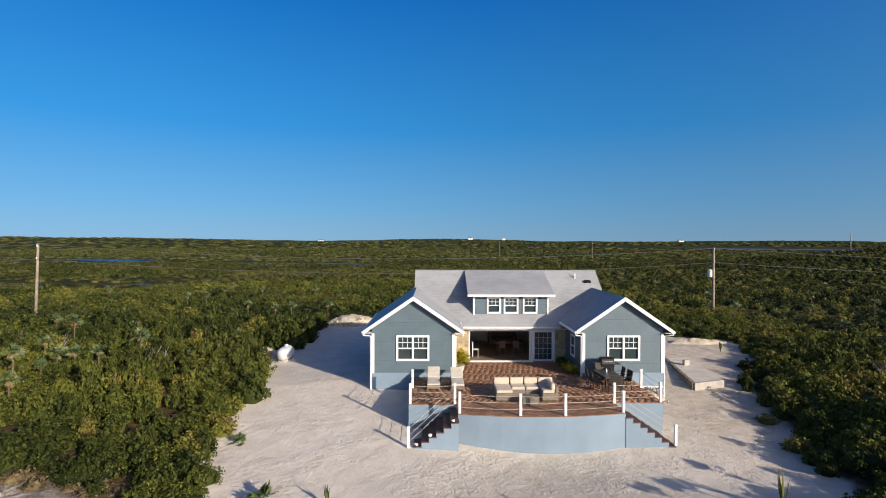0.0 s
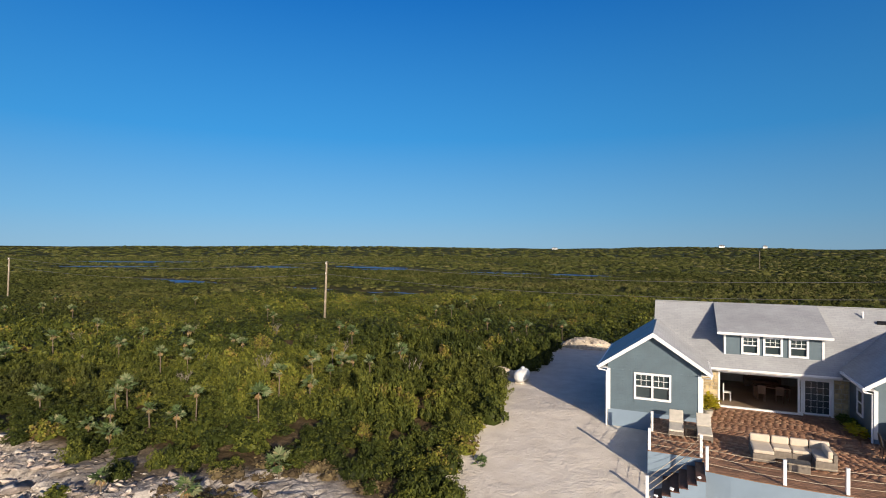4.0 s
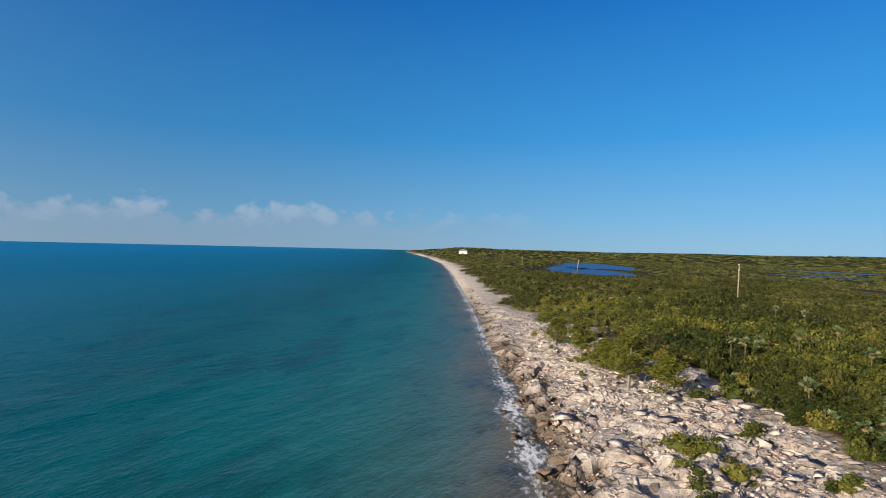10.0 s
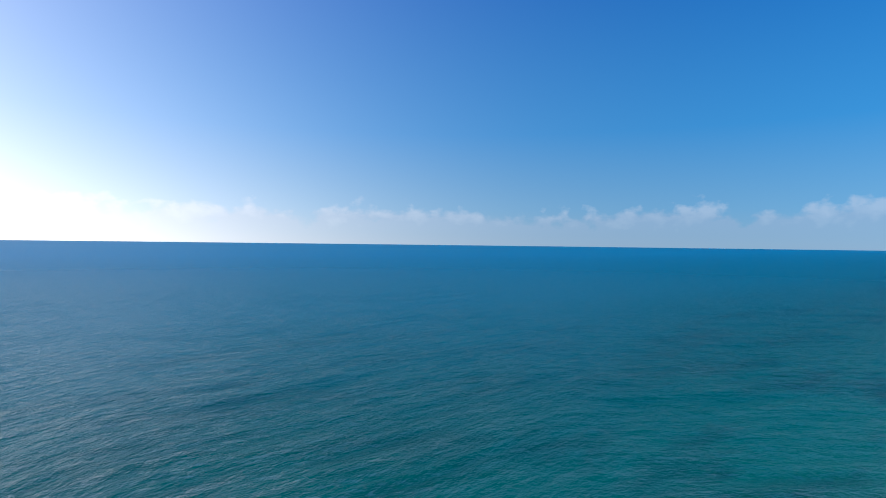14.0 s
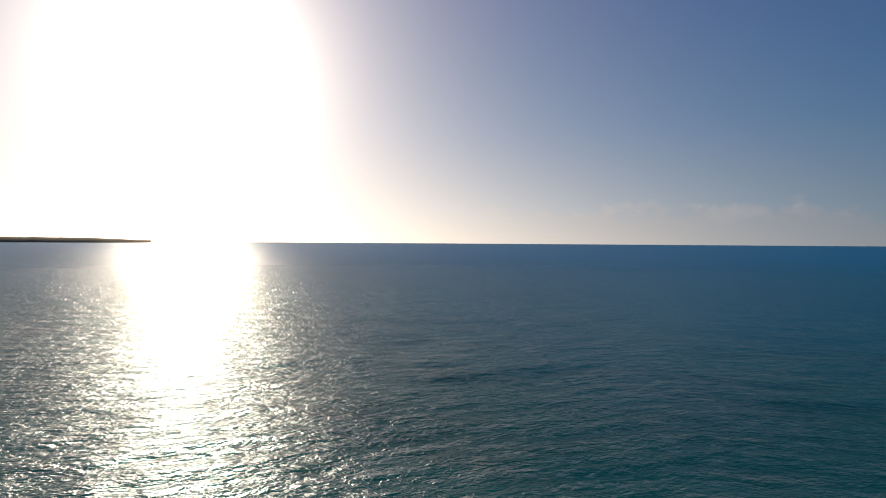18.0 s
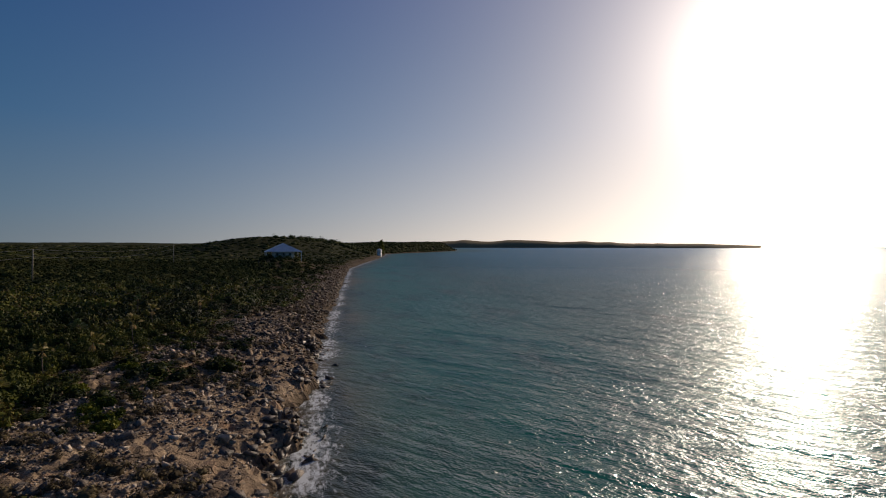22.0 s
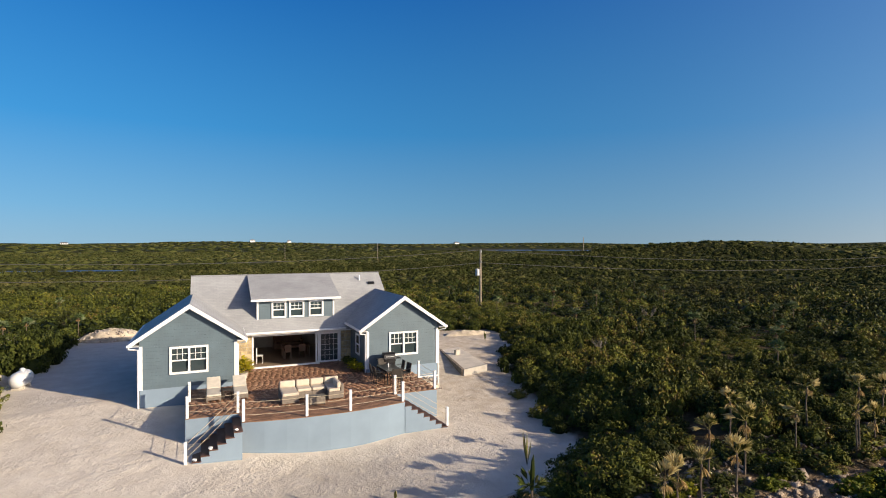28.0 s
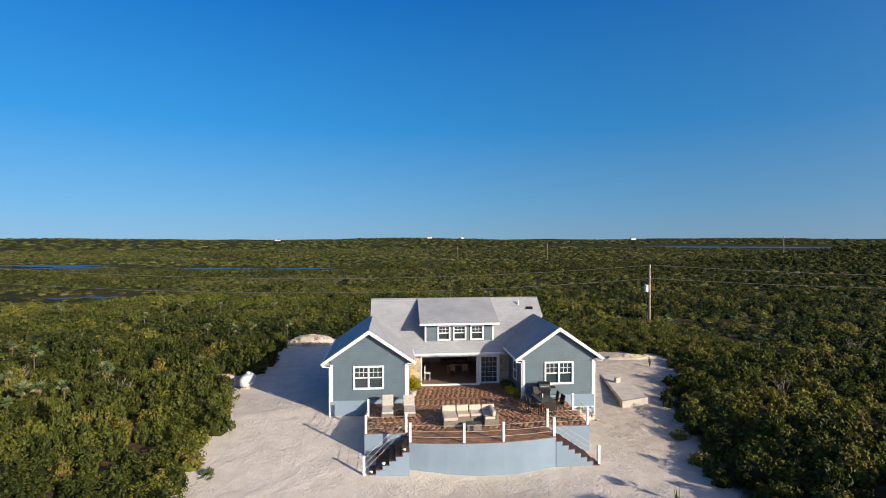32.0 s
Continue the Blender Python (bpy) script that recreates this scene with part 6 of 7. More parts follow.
# ---- far buildings ----
def cottage(name, x, y, z, w, d, wall_h, roof_h, wall, roof, label, turn=0.0, veranda=False):
    c = tagged(empty(name, x, y, z, turn), label, "house")
    part("wall", boxed(-w / 2, w / 2, -d / 2, d / 2, -3.0, wall_h, bev=0.02), wall, c)
    o = w * (0.38 if veranda else 0.16)
    bm = bmesh.new()
    e = [bm.verts.new((sx * (w / 2 + o), sy * (d / 2 + o), wall_h)) for sx, sy in ((-1, -1), (1, -1), (1, 1), (-1, 1))]
    k = max(0.02, (w - d) / 2)
    r = [bm.verts.new((-k, 0, wall_h + roof_h)), bm.verts.new((k, 0, wall_h + roof_h))]
    bm.faces.new((e[0], e[1], r[1], r[0]))
    bm.faces.new((e[1], e[2], r[1]))
    bm.faces.new((e[2], e[3], r[0], r[1]))
    bm.faces.new((e[3], e[0], r[0]))
    bm.faces.new(e[::-1])
    part("roof", bm, roof, c)
    for i in range(3):
        cx = -w * 0.3 + w * 0.3 * i
        part("window", boxed(cx - w * 0.05, cx + w * 0.05, -d / 2 - 0.06, -d / 2 - 0.01, wall_h * 0.35, wall_h * 0.8), M_GLASS, c)
        cy = -d * 0.3 + d * 0.3 * i
        part("window", boxed(-w / 2 - 0.06, -w / 2 - 0.01, cy - d * 0.05, cy + d * 0.05, wall_h * 0.35, wall_h * 0.8), M_GLASS, c)
    if veranda:
        for sx in (-1, 1):
            for sy in (-1, 1):
                part("veranda_post", boxed(sx * (w / 2 + o * 0.8) - 0.1, sx * (w / 2 + o * 0.8) + 0.1, sy * (d / 2 + o * 0.8) - 0.1, sy * (d / 2 + o * 0.8) + 0.1, -3.0, wall_h), M_WHITE, c)
    return c


M_BLUEROOF = simple("pale_blue_metal_roof", (0.60, 0.68, 0.76), 0.3, 0.08, 0.6)
cottage("cottage", 190, 12.0, 3.2, 6.6, 6.9, 2.0, 2.9, M_WHITE, M_BLUEROOF, "white shore cottage with a pale blue pyramid roof", 8, True)
cottage("villa", -1033, 40, 4.0, 17, 15, 3.6, 3.6, M_WHITE, M_ROOF, "white villa on the far point above the beach", 0)
cottage("boathouse", 425, -45.4, -0.2, 3.0, 3.0, 4.0, 1.2, M_WHITE, M_WHITE, "small white building at the far water's edge", -25)
for hx, hy, hw in ((-395, 1900, 18), (120, 1750, 14), (235, 1800, 11), (880, 1900, 18)):
    cottage("distant_house", hx, hy, float(height(np.array([float(hx)]), np.array([float(hy)]))[0]) + 1.5, hw, hw * 0.6, 5, 2.5, M_WHITE, M_ROOF, "white distant house on the low inland ridge")


# ---- thatch palms ----
def fan(bm, c, o, s, u, radius, g, n=11, arc=2.7, droop=0.14):
    """One stiff pleated fan: fingers joined at the hub and split towards their tips."""
    for i in range(n):
        t = (i / (n - 1) - 0.5) * arc
        d = o * math.cos(t) + s * math.sin(t)
        ln = radius * (1 - 0.16 * abs(t)) * g.uniform(0.9, 1.1)
        w = (s * math.cos(t) - o * math.sin(t)) * radius * 0.62 * math.tan(arc / n / 2) * 1.05
        fold = u * radius * (0.05 if i % 2 else -0.05)
        bm.faces.new([bm.verts.new(v) for v in (c, c + d * ln * 0.6 + w + fold, c + d * ln + u * g.uniform(-0.1, 0.1) * radius - Vector((0, 0, droop * radius)), c + d * ln * 0.6 - w - fold)])


def palm_meshes(seed, windworn, mat):
    """Trunk and fan-leaf crown for a palm 1 unit tall; the crown keeps its own size."""
    g = random.Random(seed)
    bm = bmesh.new()
    vals = []
    living, dead = (11, 4) if windworn else (12, 6)
    for k in range(living + dead):
        a = k * 2.4 + g.uniform(-0.3, 0.3)
        old = k >= living
        el = g.uniform(-1.35, -0.7) if old else (g.uniform(0.1, 1.45) if windworn else g.uniform(-0.35, 1.3))
        o = Vector((math.cos(a) * math.cos(el), math.sin(a) * math.cos(el), math.sin(el)))
        s = o.cross(Vector((0, 0, 1)))
        s = s.normalized() if s.length > 0.05 else Vector((1, 0, 0))
        u = s.cross(o)
        roll = g.uniform(-0.9, 0.9)
        s, u = s * math.cos(roll) + u * math.sin(roll), u * math.cos(roll) - s * math.sin(roll)
        c = o * (0.22 if old else 0.34 + 0.18 * g.random())
        bm.faces.new([bm.verts.new(v) for v in (s * 0.012, s * -0.012, c - s * 0.012, c + s * 0.012)])
        if old:
            fan(bm, c, o, s, u, g.uniform(0.30, 0.45), g, 9, 1.3, 0.3)
        else:
            fan(bm, c, o, s, u, g.uniform(0.5, 0.8), g, 11, 1.5 if windworn else 3.4, 0.08)
        base = g.uniform(0.84, 1.0) if old else 0.12 + 0.6 * g.random() ** 1.5
        vals += [min(1, max(0, base + g.uniform(-0.04, 0.04)))] * (4 + 4 * (9 if old else 11))
    crown = bpy.data.meshes.new("crown")
    bm.to_mesh(crown)
    bm.free()
    crown.materials.append(mat)
    crown.attributes.new("tint", "FLOAT", "POINT").data.foreach_set("value", vals)
    bm = bmesh.new()
    tube(bm, [(0, 0, -0.1), (0.02, 0.01, 0.3), (0.05, 0.0, 0.7), (0.03, 0.02, 1.0)], [0.05, 0.034, 0.03, 0.035], 7)
    trunk = bpy.data.meshes.new("trunk")
    bm.to_mesh(trunk)
    bm.free()
    trunk.materials.append(M_TRUNK)
    return trunk, crown


KINDS = [palm_meshes(s, False, M_SILVERPALM) for s in range(4)]
TAN_KINDS = [palm_meshes(s, True, M_PALMLEAF) for s in range(4)]
GREEN_KINDS = [palm_meshes(s + 8, True, M_GREENPALM) for s in range(4)]
pg = random.Random(11)


def palm(x, y, tall, size, label="thatch palm with silvery fan leaves and a thin grey trunk"):
    trunk, crown = (TAN_KINDS if label == SHORE_LBL else GREEN_KINDS if label == YOUNG_LBL else KINDS)[pg.randrange(4)]
    z = place(x, y) - 0.05
    p = tagged(empty("thatch_palm", x, y, z, pg.uniform(0, 360)), label, "palm", "thatch palms in the scrub")
    t = new("trunk", trunk)
    t.parent = p
    t.scale = (1, 1, tall)
    c = new("crown", crown)
    c.parent = p
    c.location, c.scale = (0.03, 0.02, tall), (size, size, size)
    c.rotation_euler = (pg.uniform(-0.15, 0.15), pg.uniform(-0.15, 0.15), 0)
    return p


YOUNG_LBL = "young green thatch palm at the edge of the sand"
SHORE_LBL = "wind-worn thatch palm with tan and silver fans above the rocks"
for px, py, pz in ((11.5, 12.2, 0.85), (12.3, 12.5, 0.75), (12.4, 11.7, 1.4), (14.5, 12.2, 1.2), (14.2, 13.0, 1.75), (15.8, 12.9, 1.85), (19.5, 13.6, 1.45), (21.3, 14.3, 2.1), (21.2, 12.4, 1.7), (21.5, 12.5, 2.5),
                   (23.1, 12.8, 1.0), (25.0, 13.5, 1.9), (27.9, 12.9, 1.05), (37.5, 12.7, 1.3), (31, 15, 2.0), (33.5, 13.6, 1.6), (44, 12.6, 1.6), (50, 13, 1.8), (58, 11, 1.7), (66, 11.5, 1.8), (74, 10, 1.7), (17.2, 14.6, 1.9)):
    palm(px, py, max(0.45, pz + 0.15 - place(px, py)), pg.uniform(0.50, 0.70), SHORE_LBL)
for px, py in ((-26.3, 17.4), (-24.2, 17.0), (-25.7, 18), (-23.7, 21.3), (-42.3, 17.7), (-33.2, 16), (-31.3, 18.1), (-16.3, 14.3), (-19.7, 13.5), (-20.8, 31.6), (-19.4, 25.2), (-15.8, 52.6),
               (-14.8, 39.9), (-15, 17.5), (-35, 35.3), (-24.6, 19.3), (-21.3, 29.7), (-22.6, 41), (-22.4, 19), (-37, 17), (-28.5, 17.2), (-27.2, 19.4)):
    palm(px, py, pg.uniform(0.4, 0.9) if py < 18 else pg.uniform(1.1, 1.7), pg.uniform(0.38, 0.58))
for k in range(78):
    a, r = (pg.uniform(0.25, 2.9), pg.uniform(34, 95)) if k < 60 else (pg.uniform(1.75, 2.75), pg.uniform(22, 62))
    px, py = r * math.cos(a), r * math.sin(a)
    if float(edge_dist(np.array([px]), np.array([py]), YARD)[0]) < -2.0 and py - float(shore(px)) > 9:
        palm(px, py, pg.uniform(1.2, 2.2), pg.uniform(0.40, 0.62))
yp = palm(7.65, 13.45, 1.40, 0.60, YOUNG_LBL)
part("spear_leaf", tube(bmesh.new(), [(0.03, 0.02, 1.40), (0.05, 0.02, 1.8), (0.07, 0.03, 2.2), (0.10, 0.03, 2.42)], [0.05, 0.075, 0.055, 0.008], 6), M_GREENPALM, yp, "unopened green spear leaf")
palm(9.3, 12.15, 0.4, 0.5, YOUNG_LBL)
palm(-6.3, 18.9, 0.2, 0.55, "stemless young thatch palm in pale sand")
palm(-8.7, 23.2, 0.05, 0.45, "tiny palm seedling in pale sand")


def sprout(x, y, h):
    """A coconut seedling: a few upright blades."""
    g2 = random.Random(int(x * 10))
    s = tagged(empty("palm_sprout", x, y, place(x, y)), "upright green coconut seedling standing in pale sand", "palm")
    bm = bmesh.new()
    for k in range(8):
        a, le = g2.uniform(0, 6.28), h * g2.uniform(0.6, 1.0)
        o = Vector((math.cos(a) * 0.16, math.sin(a) * 0.16, 1)).normalized()
        w = o.cross(Vector((math.sin(a * 3), math.cos(a * 2), 0.2))).normalized() * 0.045
        bm.faces.new([bm.verts.new(v) for v in (Vector((0, 0, 0)), o * le * 0.5 + w, o * le, o * le * 0.5 - w)])
    tint_mesh(part("fronds", bm, M_GREENPALM, s), g2)


for px, py, ph in ((-4.2, 18.8, 0.9), (10.9, 18.8, 1.5), (5.1, 18.2, 0.4), (20.0, 39.6, 1.0)):
    sprout(px, py, ph)


# ---- dead shrubs ----
def bare_shrub(x, y, h, seed):
    g2 = random.Random(seed)
    s = tagged(empty("bare_shrub", x, y, place(x, y)), "leafless grey-white shrub standing among green scrub", "shrub", "bare shrubs")
    bm = bmesh.new()
    for k in range(7):
        a = g2.uniform(0, 6.28)
        tip = Vector((math.cos(a) * h * 0.45, math.sin(a) * h * 0.45, h * g2.uniform(0.7, 1.0)))
        mid = tip * 0.5 + Vector((g2.uniform(-0.1, 0.1), g2.uniform(-0.1, 0.1), 0.1)) * h
        tube(bm, [(0, 0, 0), mid, tip], [0.03, 0.017, 0.006], 4)
        for j in range(6):
            b = mid.lerp(tip, g2.uniform(-0.5, 0.8))
            tube(bm, [b, b + Vector((g2.uniform(-0.3, 0.3), g2.uniform(-0.3, 0.3), g2.uniform(0.1, 0.4))) * h * 0.6], [0.011, 0.004], 3)
    part("bare_stem", bm, M_BARK, s)


for k, (px, py) in enumerate(((-36, 36), (-31, 40.5), (-13.6, 45.5), (-12.8, 43.6), (-27, 30), (22, 47), (30, 33), (24, 30), (-45, 40), (40, 42), (-30, 26), (-33, 30), (-38, 44), (-26, 38), (-17, 33), (-41, 27), (-52, 33))):
    bare_shrub(px, py, 1.1 + 0.15 * (k % 5), k)


# ---- feathery shore trees ----
def casuarina(x, y, h, seed, spread=0.52, spray=1.0):
    g2 = random.Random(seed)
    s = tagged(empty("casuarina_tree", x, y, place(x, y)), "feathery yellow-green shore tree leaning over the rocks", "tree", "shore casuarinas")
    bm = bmesh.new()
    tube(bm, [(0, 0, -0.2), (0.1, 0.05, h * 0.4), (0.25, 0.1, h * 0.9)], [0.10, 0.07, 0.02], 6)
    limbs = []
    for k in range(34):
        f = g2.uniform(0.08, 0.95)
        a = g2.uniform(0, 6.28)
        b = Vector((0.25 * f, 0.1 * f, h * f))
        r = h * spread * (1.1 - f) + 0.25
        tip = b + Vector((math.cos(a) * r, math.sin(a) * r, 0.3 * r))
        tube(bm, [b, b.lerp(tip, 0.5) + Vector((0, 0, 0.1)), tip], [0.025, 0.015, 0.006], 4)
        limbs.append((b, tip))
    part("trunk", bm, M_BARK, s)
    bm = bmesh.new()
    for b, tip in limbs:
        for _ in range(60):
            c = b.lerp(tip, g2.uniform(0.15, 1.05)) + Vector((g2.gauss(0, 0.16), g2.gauss(0, 0.16), g2.gauss(0, 0.12))) * spray
            d = Vector((g2.gauss(0, 1), g2.gauss(0, 1), g2.gauss(0.1, 0.7))).normalized()
            w = d.cross(Vector((g2.gauss(0, 1), g2.gauss(0, 1), 0.3))).normalized() * 0.034 * spray
            le = g2.uniform(0.18, 0.40) * spray
            bm.faces.new([bm.verts.new(v) for v in (c - w, c + d * le * 0.5 - w, c + d * le, c + w)])
    tint_mesh(part("crown", bm, M_CASUARINA, s), g2)


M_CASUARINA = leaf_mat("casuarina_needles", [(0.1, (0.055, 0.070, 0.010)), (0.6, (0.115, 0.120, 0.018)), (1.0, (0.17, 0.15, 0.04))], 0.6, 0.25)
for k, (px, py, ph) in enumerate(((-36.0, 9.4, 3.6), (-38.6, 10.2, 3.0), (-45.0, 8.6, 3.2), (-33.6, 10.8, 2.4), (-52, 8.0, 2.6), (-41.5, 9.6, 2.2))):
    casuarina(px, py, ph, k)
casuarina(440, -48.4, 13.0, 6, 0.2, 3.0)

# ---- loose stones and boulders ----
def stone_shape(seed, points=11):
    g2 = random.Random(seed)
    bm = bmesh.new()
    for _ in range(points):
        v = Vector((g2.gauss(0, 1), g2.gauss(0, 1), g2.gauss(0, 1))).normalized()
        v = v / (abs(v.x) ** 5 + abs(v.y) ** 5 + abs(v.z) ** 5) ** 0.2 * 0.85
        bm.verts.new((v.x, v.y * 0.8, v.z * 0.62))
    r = bmesh.ops.convex_hull(bm, input=bm.verts[:])
    bmesh.ops.delete(bm, geom=[v for v in bm.verts if not v.link_faces], context="VERTS")
    bmesh.ops.triangulate(bm, faces=bm.faces[:])
    bm.verts.index_update()
    v = np.array([q.co[:] for q in bm.verts])
    f = np.array([[q.index for q in ff.verts] for ff in bm.faces])
    bm.free()
    return v, f, np.zeros(len(v))


SHAPES = [stone_shape(s, 6 + s % 3) for s in range(12)]


def stones(name, x, y, size, label, mat=None, lo=0.1, flat=1.0):
    ok = (masks(x, y)[1] < 0.2) & (y - shore(x) > lo)
    x, y, size = x[ok], y[ok], size[ok]
    ob = plant(name, SHAPES, x, y, np.maximum(height(x, y), SEA_Z - 0.12) + size * 0.15, size, size * flat * rng.uniform(0.7, 1.3, len(x)), rng.uniform(0, 1, len(x)), mat or M_ROCKS, label, "stones")
    return ob


n = 21000
x = 7 + 58 * rng.beta(1.1, 1.7, n)
y = shore(x) + rng.beta(2.0, 2.0, n) * 15
ok = fbm(x, y, 3.2, 3, 161) > 0.40
x, y, n = x[ok], y[ok], int(ok.sum())
stones("rubble_east", x, y, np.clip(rng.lognormal(-2.55, 0.55, n), 0.04, 0.36), "loose grey and tan limestone rubble on the shore shelf")
n = 1500
x = rng.uniform(-9, 8, n)
y = shore(x) + 1 + rng.beta(1.8, 1.4, n) * 13
stones("rubble_middle", x, y, np.clip(rng.lognormal(-2.6, 0.55, n), 0.04, 0.3), "loose limestone rubble between terrace sand and the sea", M_ROCKS)
n = 11000
x = -9 - 72 * rng.beta(1.0, 1.8, n)
y = shore(x) + 0.3 + rng.beta(1.5, 1.7, n) * 14
ok = fbm(x, y, 3.0, 3, 165) > 0.42
x, y, n = x[ok], y[ok], int(ok.sum())
stones("rubble_west", x, y, np.clip(rng.lognormal(-2.5, 0.6, n), 0.045, 0.42), "loose cream limestone stones on the shore shelf", M_CREAM)
n = 1500
x = -9 - 62 * rng.beta(1.1, 1.6, n)
y = shore(x) + 1.2 + rng.beta(1.4, 1.6, n) * 13
ok = fbm(x, y, 4.0, 3, 171) > 0.42
stones("shelf_slabs", x[ok], y[ok], np.clip(rng.lognormal(-1.35, 0.5, int(ok.sum())), 0.12, 0.8), "flat broken slabs of cream limestone lying on the shelf", M_CREAM, 0.4, 0.36)
n = 4600
x = np.where(rng.uniform(0, 1, n) < 0.7, rng.uniform(-60, 60, n), rng.uniform(-140, 150, n))
y = shore(x) + rng.normal(0.15, 0.85, n)
ok = fbm(x, y, 3.0, 2, 141) > 0.44 + 0.09 * (y < shore(x) - 0.7)
stones("surf_stones", x[ok], y[ok], np.clip(rng.lognormal(-1.75, 0.5, int(ok.sum())), 0.08, 0.5), "dark wet rocks along the waterline", M_WETROCK, -2.2)

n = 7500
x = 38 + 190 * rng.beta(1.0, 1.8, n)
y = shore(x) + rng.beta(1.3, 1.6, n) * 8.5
stones("ironshore_stones", x, y, np.clip(rng.lognormal(-1.85, 0.5, n), 0.07, 0.5), "dark jagged shore rocks along the curve of the bay", M_BAYROCK, -0.3, 1.0)

bmeshes = []
for s in range(6):
    v, f, _ = stone_shape(100 + s, 16)
    me = bpy.data.meshes.new("boulder")
    me.from_pydata(v.tolist(), [], f.tolist())
    me.materials.append(M_ROCKS)
    bmeshes.append(me)
bg2 = random.Random(5)
for _ in range(95):
    px = bg2.choice((bg2.uniform(6, 40), bg2.uniform(-50, -12)))
    py = float(shore(px)) + bg2.uniform(0.2, 13)
    if float(edge_dist(np.array([px]), np.array([py]), YARD)[0]) > -0.8:
        continue
    s = bg2.uniform(0.16, 0.32) + (0.15 * bg2.random() ** 3)
    b = new("boulder", bmeshes[bg2.randrange(6)])
    b.matrix_world = pose(px, py, place(px, py) + 0.10 * s, bg2.uniform(-20, 20), bg2.uniform(-20, 20), bg2.uniform(0, 360)) @ Matrix.Diagonal((s, s, s * 0.9, 1))
    tagged(b, "angular grey limestone boulder on the rock shelf" if px > 0 else "angular cream limestone boulder on the rock shelf", "boulder", "shore boulders")

for px, py, s in ((9.55, 11.2, 0.4), (10.0, 10.7, 0.28), (10.8, 10.4, 0.3), (11.2, 10.0, 0.26), (12.6, 9.2, 0.28), (13.2, 8.6, 0.26), (16.4, 8.2, 0.28), (18.9, 8.9, 0.3)):
    b = new("boulder", bmeshes[bg2.randrange(6)])
    b.matrix_world = pose(px, py, place(px, py) + 0.12 * s, bg2.uniform(-12, 12), bg2.uniform(-12, 12), bg2.uniform(0, 360)) @ Matrix.Diagonal((s, s, s * 0.8, 1))
    tagged(b, "large pitted grey limestone boulder among thatch palms", "boulder", "shore boulders")

x, y = rng.uniform(9.9, 11.7, 90), 29.93 - 0.9 * rng.beta(1, 1.8, 90)
size = rng.uniform(0.06, 0.15, 90)
plant("corner_stones", SHAPES, x, y, height(x, y) + size * 0.2 + 0.52 * np.clip((y - 29.03) / 0.9, 0, 1), size, size, rng.uniform(0, 1, 90), M_CREAM, "small tan stones banked against the house corner", "stones")

# low plants scattered over the rock
n = 1000
x = rng.uniform(-60, 60, n)
y = shore(x) + rng.uniform(4.5, 15, n)
ok = (edge_dist(x, y, YARD) < -0.8) & (masks(x, y)[2] > 0.3) & (fbm(x, y, 5, 2, 131) > np.where(x < 0, 0.58, 0.50))
x, y = x[ok], y[ok]
size = rng.uniform(0.16, 0.62, len(x)) * np.where(rng.uniform(0, 1, len(x)) < 0.25, 1.7, 1.0)
# tint lowered east of x 0 to stand in for backlight
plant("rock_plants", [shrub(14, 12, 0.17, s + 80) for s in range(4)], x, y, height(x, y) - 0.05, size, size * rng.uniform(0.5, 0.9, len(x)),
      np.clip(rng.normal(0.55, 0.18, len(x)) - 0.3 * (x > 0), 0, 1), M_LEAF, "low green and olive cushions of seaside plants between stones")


n = 2400
x = np.concatenate((rng.uniform(9, 75, 1500), rng.uniform(45, 150, 500), rng.uniform(-18, -6.5, 400)))
y = np.concatenate((shore(x[:2000]) + rng.uniform(2.2, 13, 2000), rng.uniform(12.5, 19, 400)))
ok = (edge_dist(x, y, YARD) < -0.8) & (fbm(x, y, 4, 2, 151) > 0.50)
x, y = x[ok], y[ok]
size = rng.uniform(0.13, 0.5, len(x))
plant("dry_tufts", [shrub(9, 8, 0.22, s + 90) for s in range(4)], x, y, height(x, y) - 0.05, size, size * rng.uniform(0.4, 0.9, len(x)),
      np.clip(rng.normal(0.5, 0.25, len(x)), 0, 1), M_DRY, "dry brown tufts of grass and twigs over the east shelf", "grass")

# low sea grape on the shelf
GRAPE = [shrub(18, 17, 0.20, s + 120) for s in range(3)]
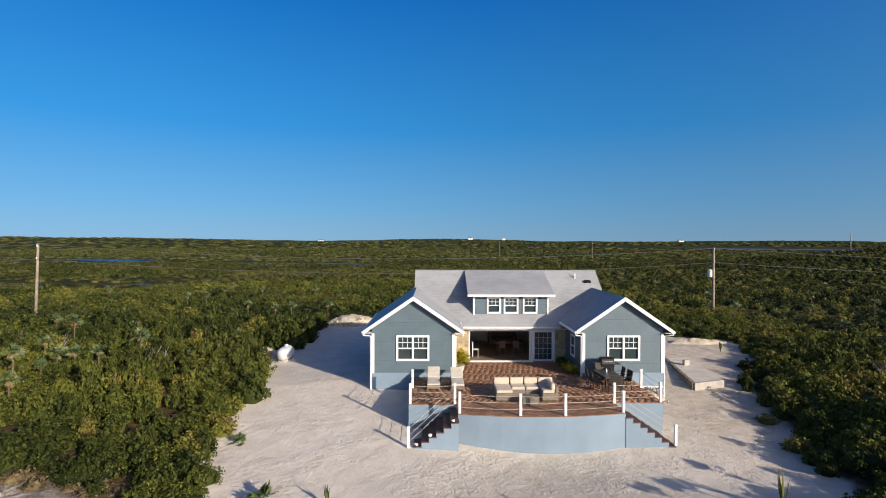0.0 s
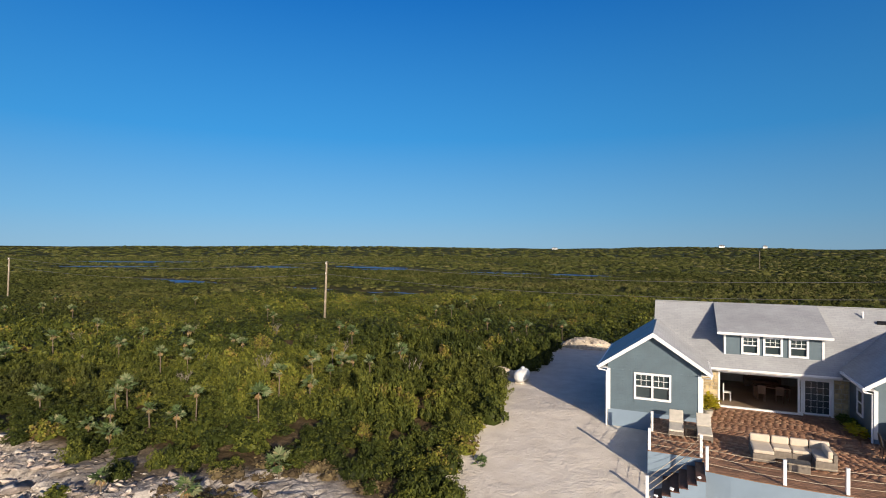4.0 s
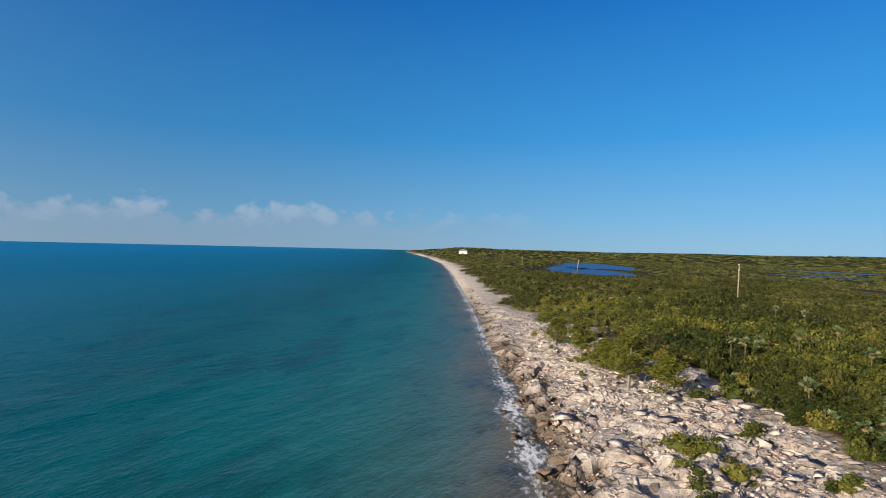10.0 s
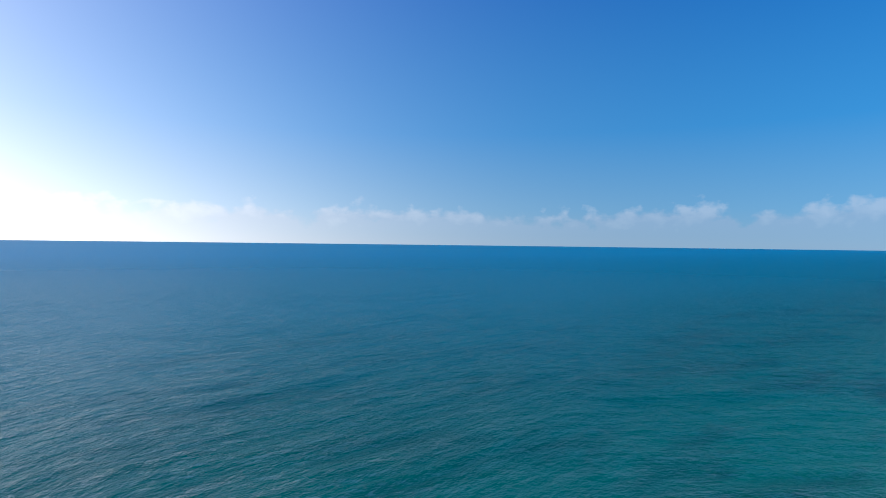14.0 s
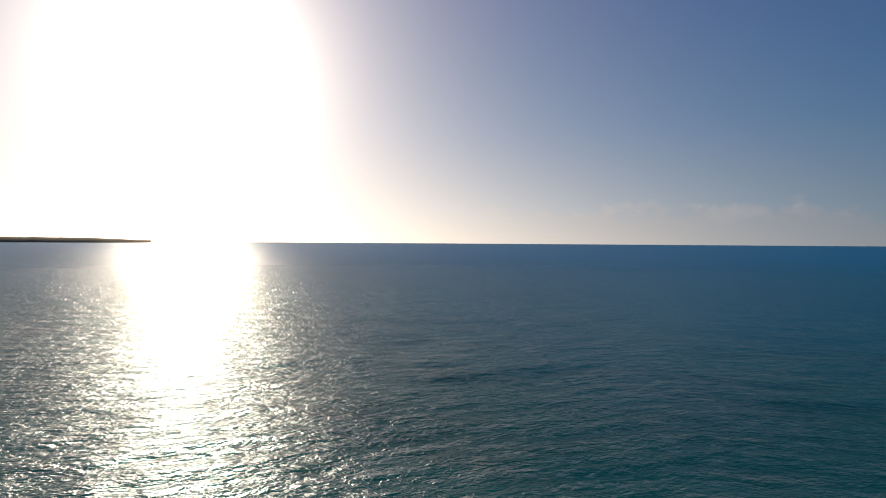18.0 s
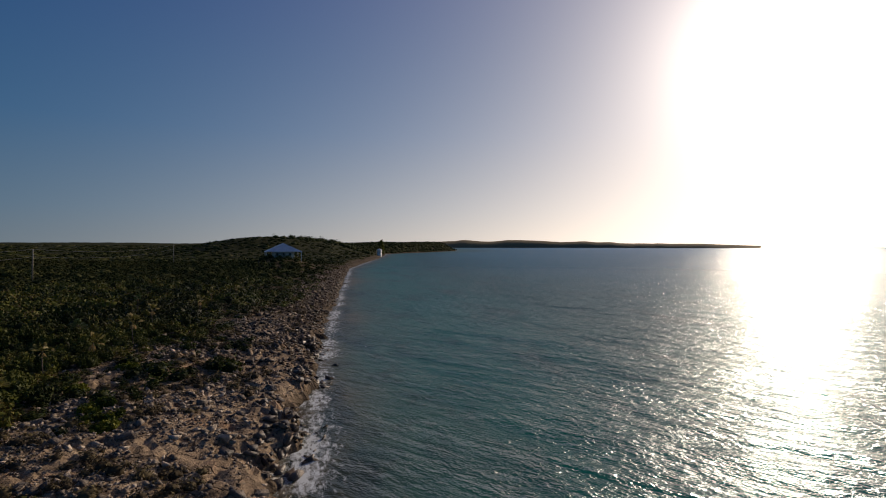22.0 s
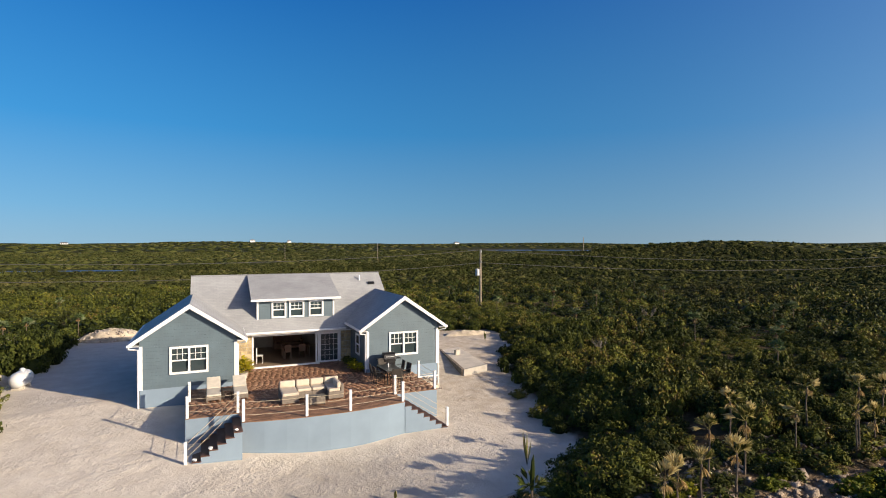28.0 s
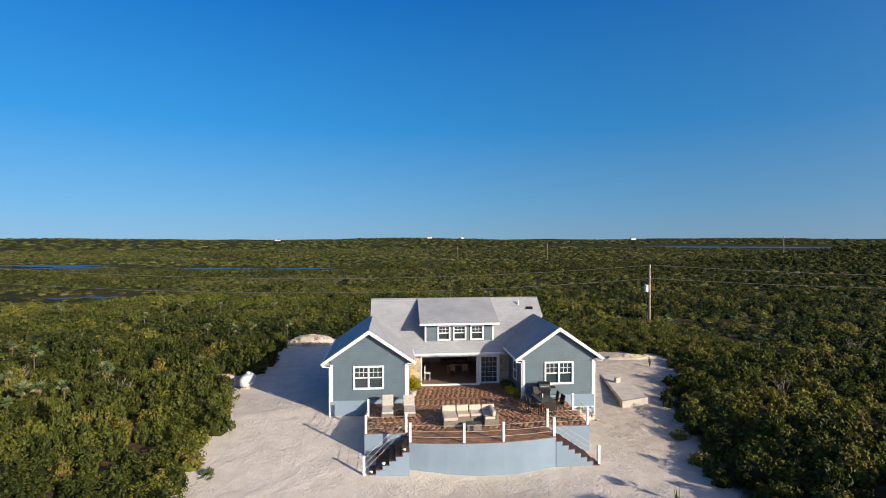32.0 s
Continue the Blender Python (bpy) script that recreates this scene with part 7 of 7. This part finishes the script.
for gx0, gy0, gr in ((26.4, 8.7, 1.1), (25.2, 7.9, 0.7), (27.6, 9.0, 0.8), (18.2, 9.9, 1.1), (17.6, 9.0, 0.55), (19.0, 10.8, 0.9), (17.5, 13.1, 0.9), (15.7, 12.1, 0.7), (7.2, 12.6, 0.8), (6.5, 12.7, 0.8), (5.7, 13.0, 0.8), (5.0, 13.2, 0.6), (6.2, 12.1, 0.8), (12.9, 12.9, 0.6),
                     (22.4, 11.6, 0.6), (30.5, 11.0, 0.8), (36.0, 10.2, 0.7), (-16.4, 12.2, 0.7), (-18.4, 11.0, 0.6), (-21.0, 12.6, 0.8), (-14.6, 13.6, 0.8), (-26.6, 12.2, 0.9)):
    k = int(3 + gr * 5)
    x, y = gx0 + rng.normal(0, gr * 0.45, k), gy0 + rng.normal(0, gr * 0.35, k)
    size = rng.uniform(0.28, 0.5, k) * (0.7 + 0.4 * gr)
    ob = plant("sea_grape", GRAPE, x, y, height(x, y) - 0.05, size, size * rng.uniform(0.6, 0.95, k), np.clip(rng.normal(0.5, 0.2, k), 0, 1), M_GRAPE if gx0 > 0 else M_LEAF,
               "low yellow-green sea grape bush spreading over rocks", "shrub")
    tagged(ob, "low yellow-green sea grape bush spreading over rocks" if gx0 > 0 else "low olive bush spreading over cream rocks", "shrub", "shore sea grapes" if gx0 > 0 else "shore bushes")
    del ob["kind"]

# taller bushes between the yard and the east rocks
x = np.concatenate((rng.uniform(9.5, 13.5, 26), rng.uniform(13, 17, 24)))
y = np.concatenate((rng.uniform(13.6, 16.6, 26), rng.uniform(13.0, 18.0, 24)))
x, y = np.concatenate((x, rng.uniform(13, 25, 420), rng.uniform(-17, -7, 460))), np.concatenate((y, rng.uniform(17, 44, 420), rng.uniform(18.5, 42, 460)))
yd = edge_dist(x, y, YARD)
ok = (yd < np.where(x < 0, -0.6, -1.15)) & (yd > np.where(x < 0, -2.2, -3.8))
x, y = x[ok], y[ok]
x, y = np.concatenate((x, rng.uniform(9, 31, 330))), np.concatenate((y, rng.uniform(43, 58, 330)))
ok = edge_dist(x, y, YARD) < -0.6
x, y = x[ok], y[ok]
size = rng.uniform(0.5, 0.9, len(x)) * np.where(x > 11, 1.3, 1.0)
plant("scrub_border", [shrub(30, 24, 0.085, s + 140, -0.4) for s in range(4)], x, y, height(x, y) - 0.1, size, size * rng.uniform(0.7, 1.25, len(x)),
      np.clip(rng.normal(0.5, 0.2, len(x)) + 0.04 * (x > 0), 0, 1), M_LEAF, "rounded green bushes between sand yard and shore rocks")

# broken stones on the quarry heap
a, f = rng.uniform(0, 6.28, 170), np.sqrt(rng.uniform(0, 1, 170))
x, y = -8.2 + np.cos(a) * 2.3 * f, 51.4 + np.sin(a) * 1.4 * f
size = rng.uniform(0.06, 0.2, 170)
plant("heap_stones", SHAPES, x, y, height(x, y) + 0.83 * (1 - f ** 3.5), size, size, rng.uniform(0, 1, 170), M_CREAM, "cream broken stones covering the quarry heap", "stones")


# white stones on the ends of the west steps
for px, pz in ((0.10, 0.0), (-0.84, 3.0), (-1.42, 5.0)):
    v, f, _ = stone_shape(int(pz) + 40, 18)
    me = bpy.data.meshes.new("white_stone")
    me.from_pydata((v * 0.10).tolist(), [], f.tolist())
    me.materials.append(M_WHITE)
    ob = new("white_stone", me)
    ob.matrix_world = pose(px, 23.24, FLOOR - (FLOOR + 0.70) / 7 * (pz + 1) + 0.068)
    tagged(ob, "round white stone set on the end of a step", "stone", "white step stones")
# ---- terrace pavers ----
def in_terrace(px, py):
    return float(edge_dist(np.array([px]), np.array([py]), OUT)[0])


paver_meshes = []
PW, PD = 0.30, 0.15
for s in range(3):
    bm = boxed(-PW / 2 + 0.003, PW / 2 - 0.003, -PD / 2 + 0.003, PD / 2 - 0.003, 0, 0.036)
    for v in bm.verts:
        if v.co.z > 0.01:
            v.co.x *= 0.985
            v.co.y *= 0.97
    me = bpy.data.meshes.new("paver")
    bm.to_mesh(me)
    bm.free()
    me.materials.append(M_PAVER)
    paver_meshes.append(me)
rest_v, rest_f, rest_t = [], [], []
prand = random.Random(4)
py = 23.3
base_v = np.array([v.co[:] for v in paver_meshes[0].vertices])
base_f = np.array([list(p.vertices) for p in paver_meshes[0].polygons])
made = 0
while py < 33.6:
    px = -1.75 + prand.uniform(0, PW)
    while px < 9.8:
        dd = in_terrace(px, py)
        if dd > 0.08:
            lift = prand.uniform(0, 0.0025)
            if 23.3 < py < 25.3 and made < 300:
                ob = new("paver", paver_meshes[prand.randrange(3)])
                ob.parent = terrace
                ob.location = (px, py, FLOOR - 0.036 + lift)
                made += 1
            else:
                rest_f.append(base_f + len(rest_v) * 8)
                rest_v.append(base_v + np.array((px, py, FLOOR - 0.036 + lift)))
                rest_t += [prand.random()] * 8
        px += PW
    py += PD
M_PAVER_REST, pvt, pvb = nodes_of("rust_brown_pavers")
col = ramp(pvt, attr(pvt, "tint"), [(0.0, (0.20, 0.102, 0.060)), (0.5, (0.27, 0.142, 0.080)), (0.85, (0.34, 0.195, 0.110)), (1.0, (0.44, 0.30, 0.19))])
col = mix_rgb(pvt, calc(pvt, "MULTIPLY", noise_node(pvt, 0.9, 5), 0.5), col, (0.22, 0.105, 0.06))
pvt.links.new(col, pvb.inputs["Base Color"])
pvb.inputs["Roughness"].default_value = 0.65
rest = np_mesh("pavers", np.concatenate(rest_v), np.concatenate(rest_f), M_PAVER_REST, dict(tint=rest_t))
rest.parent = terrace
rest["kind"] = "stuff"
part("paver_bed", prism(bmesh.new(), OUT, "z", FLOOR - 0.034, FLOOR - 0.005), M_JOINT, terrace)
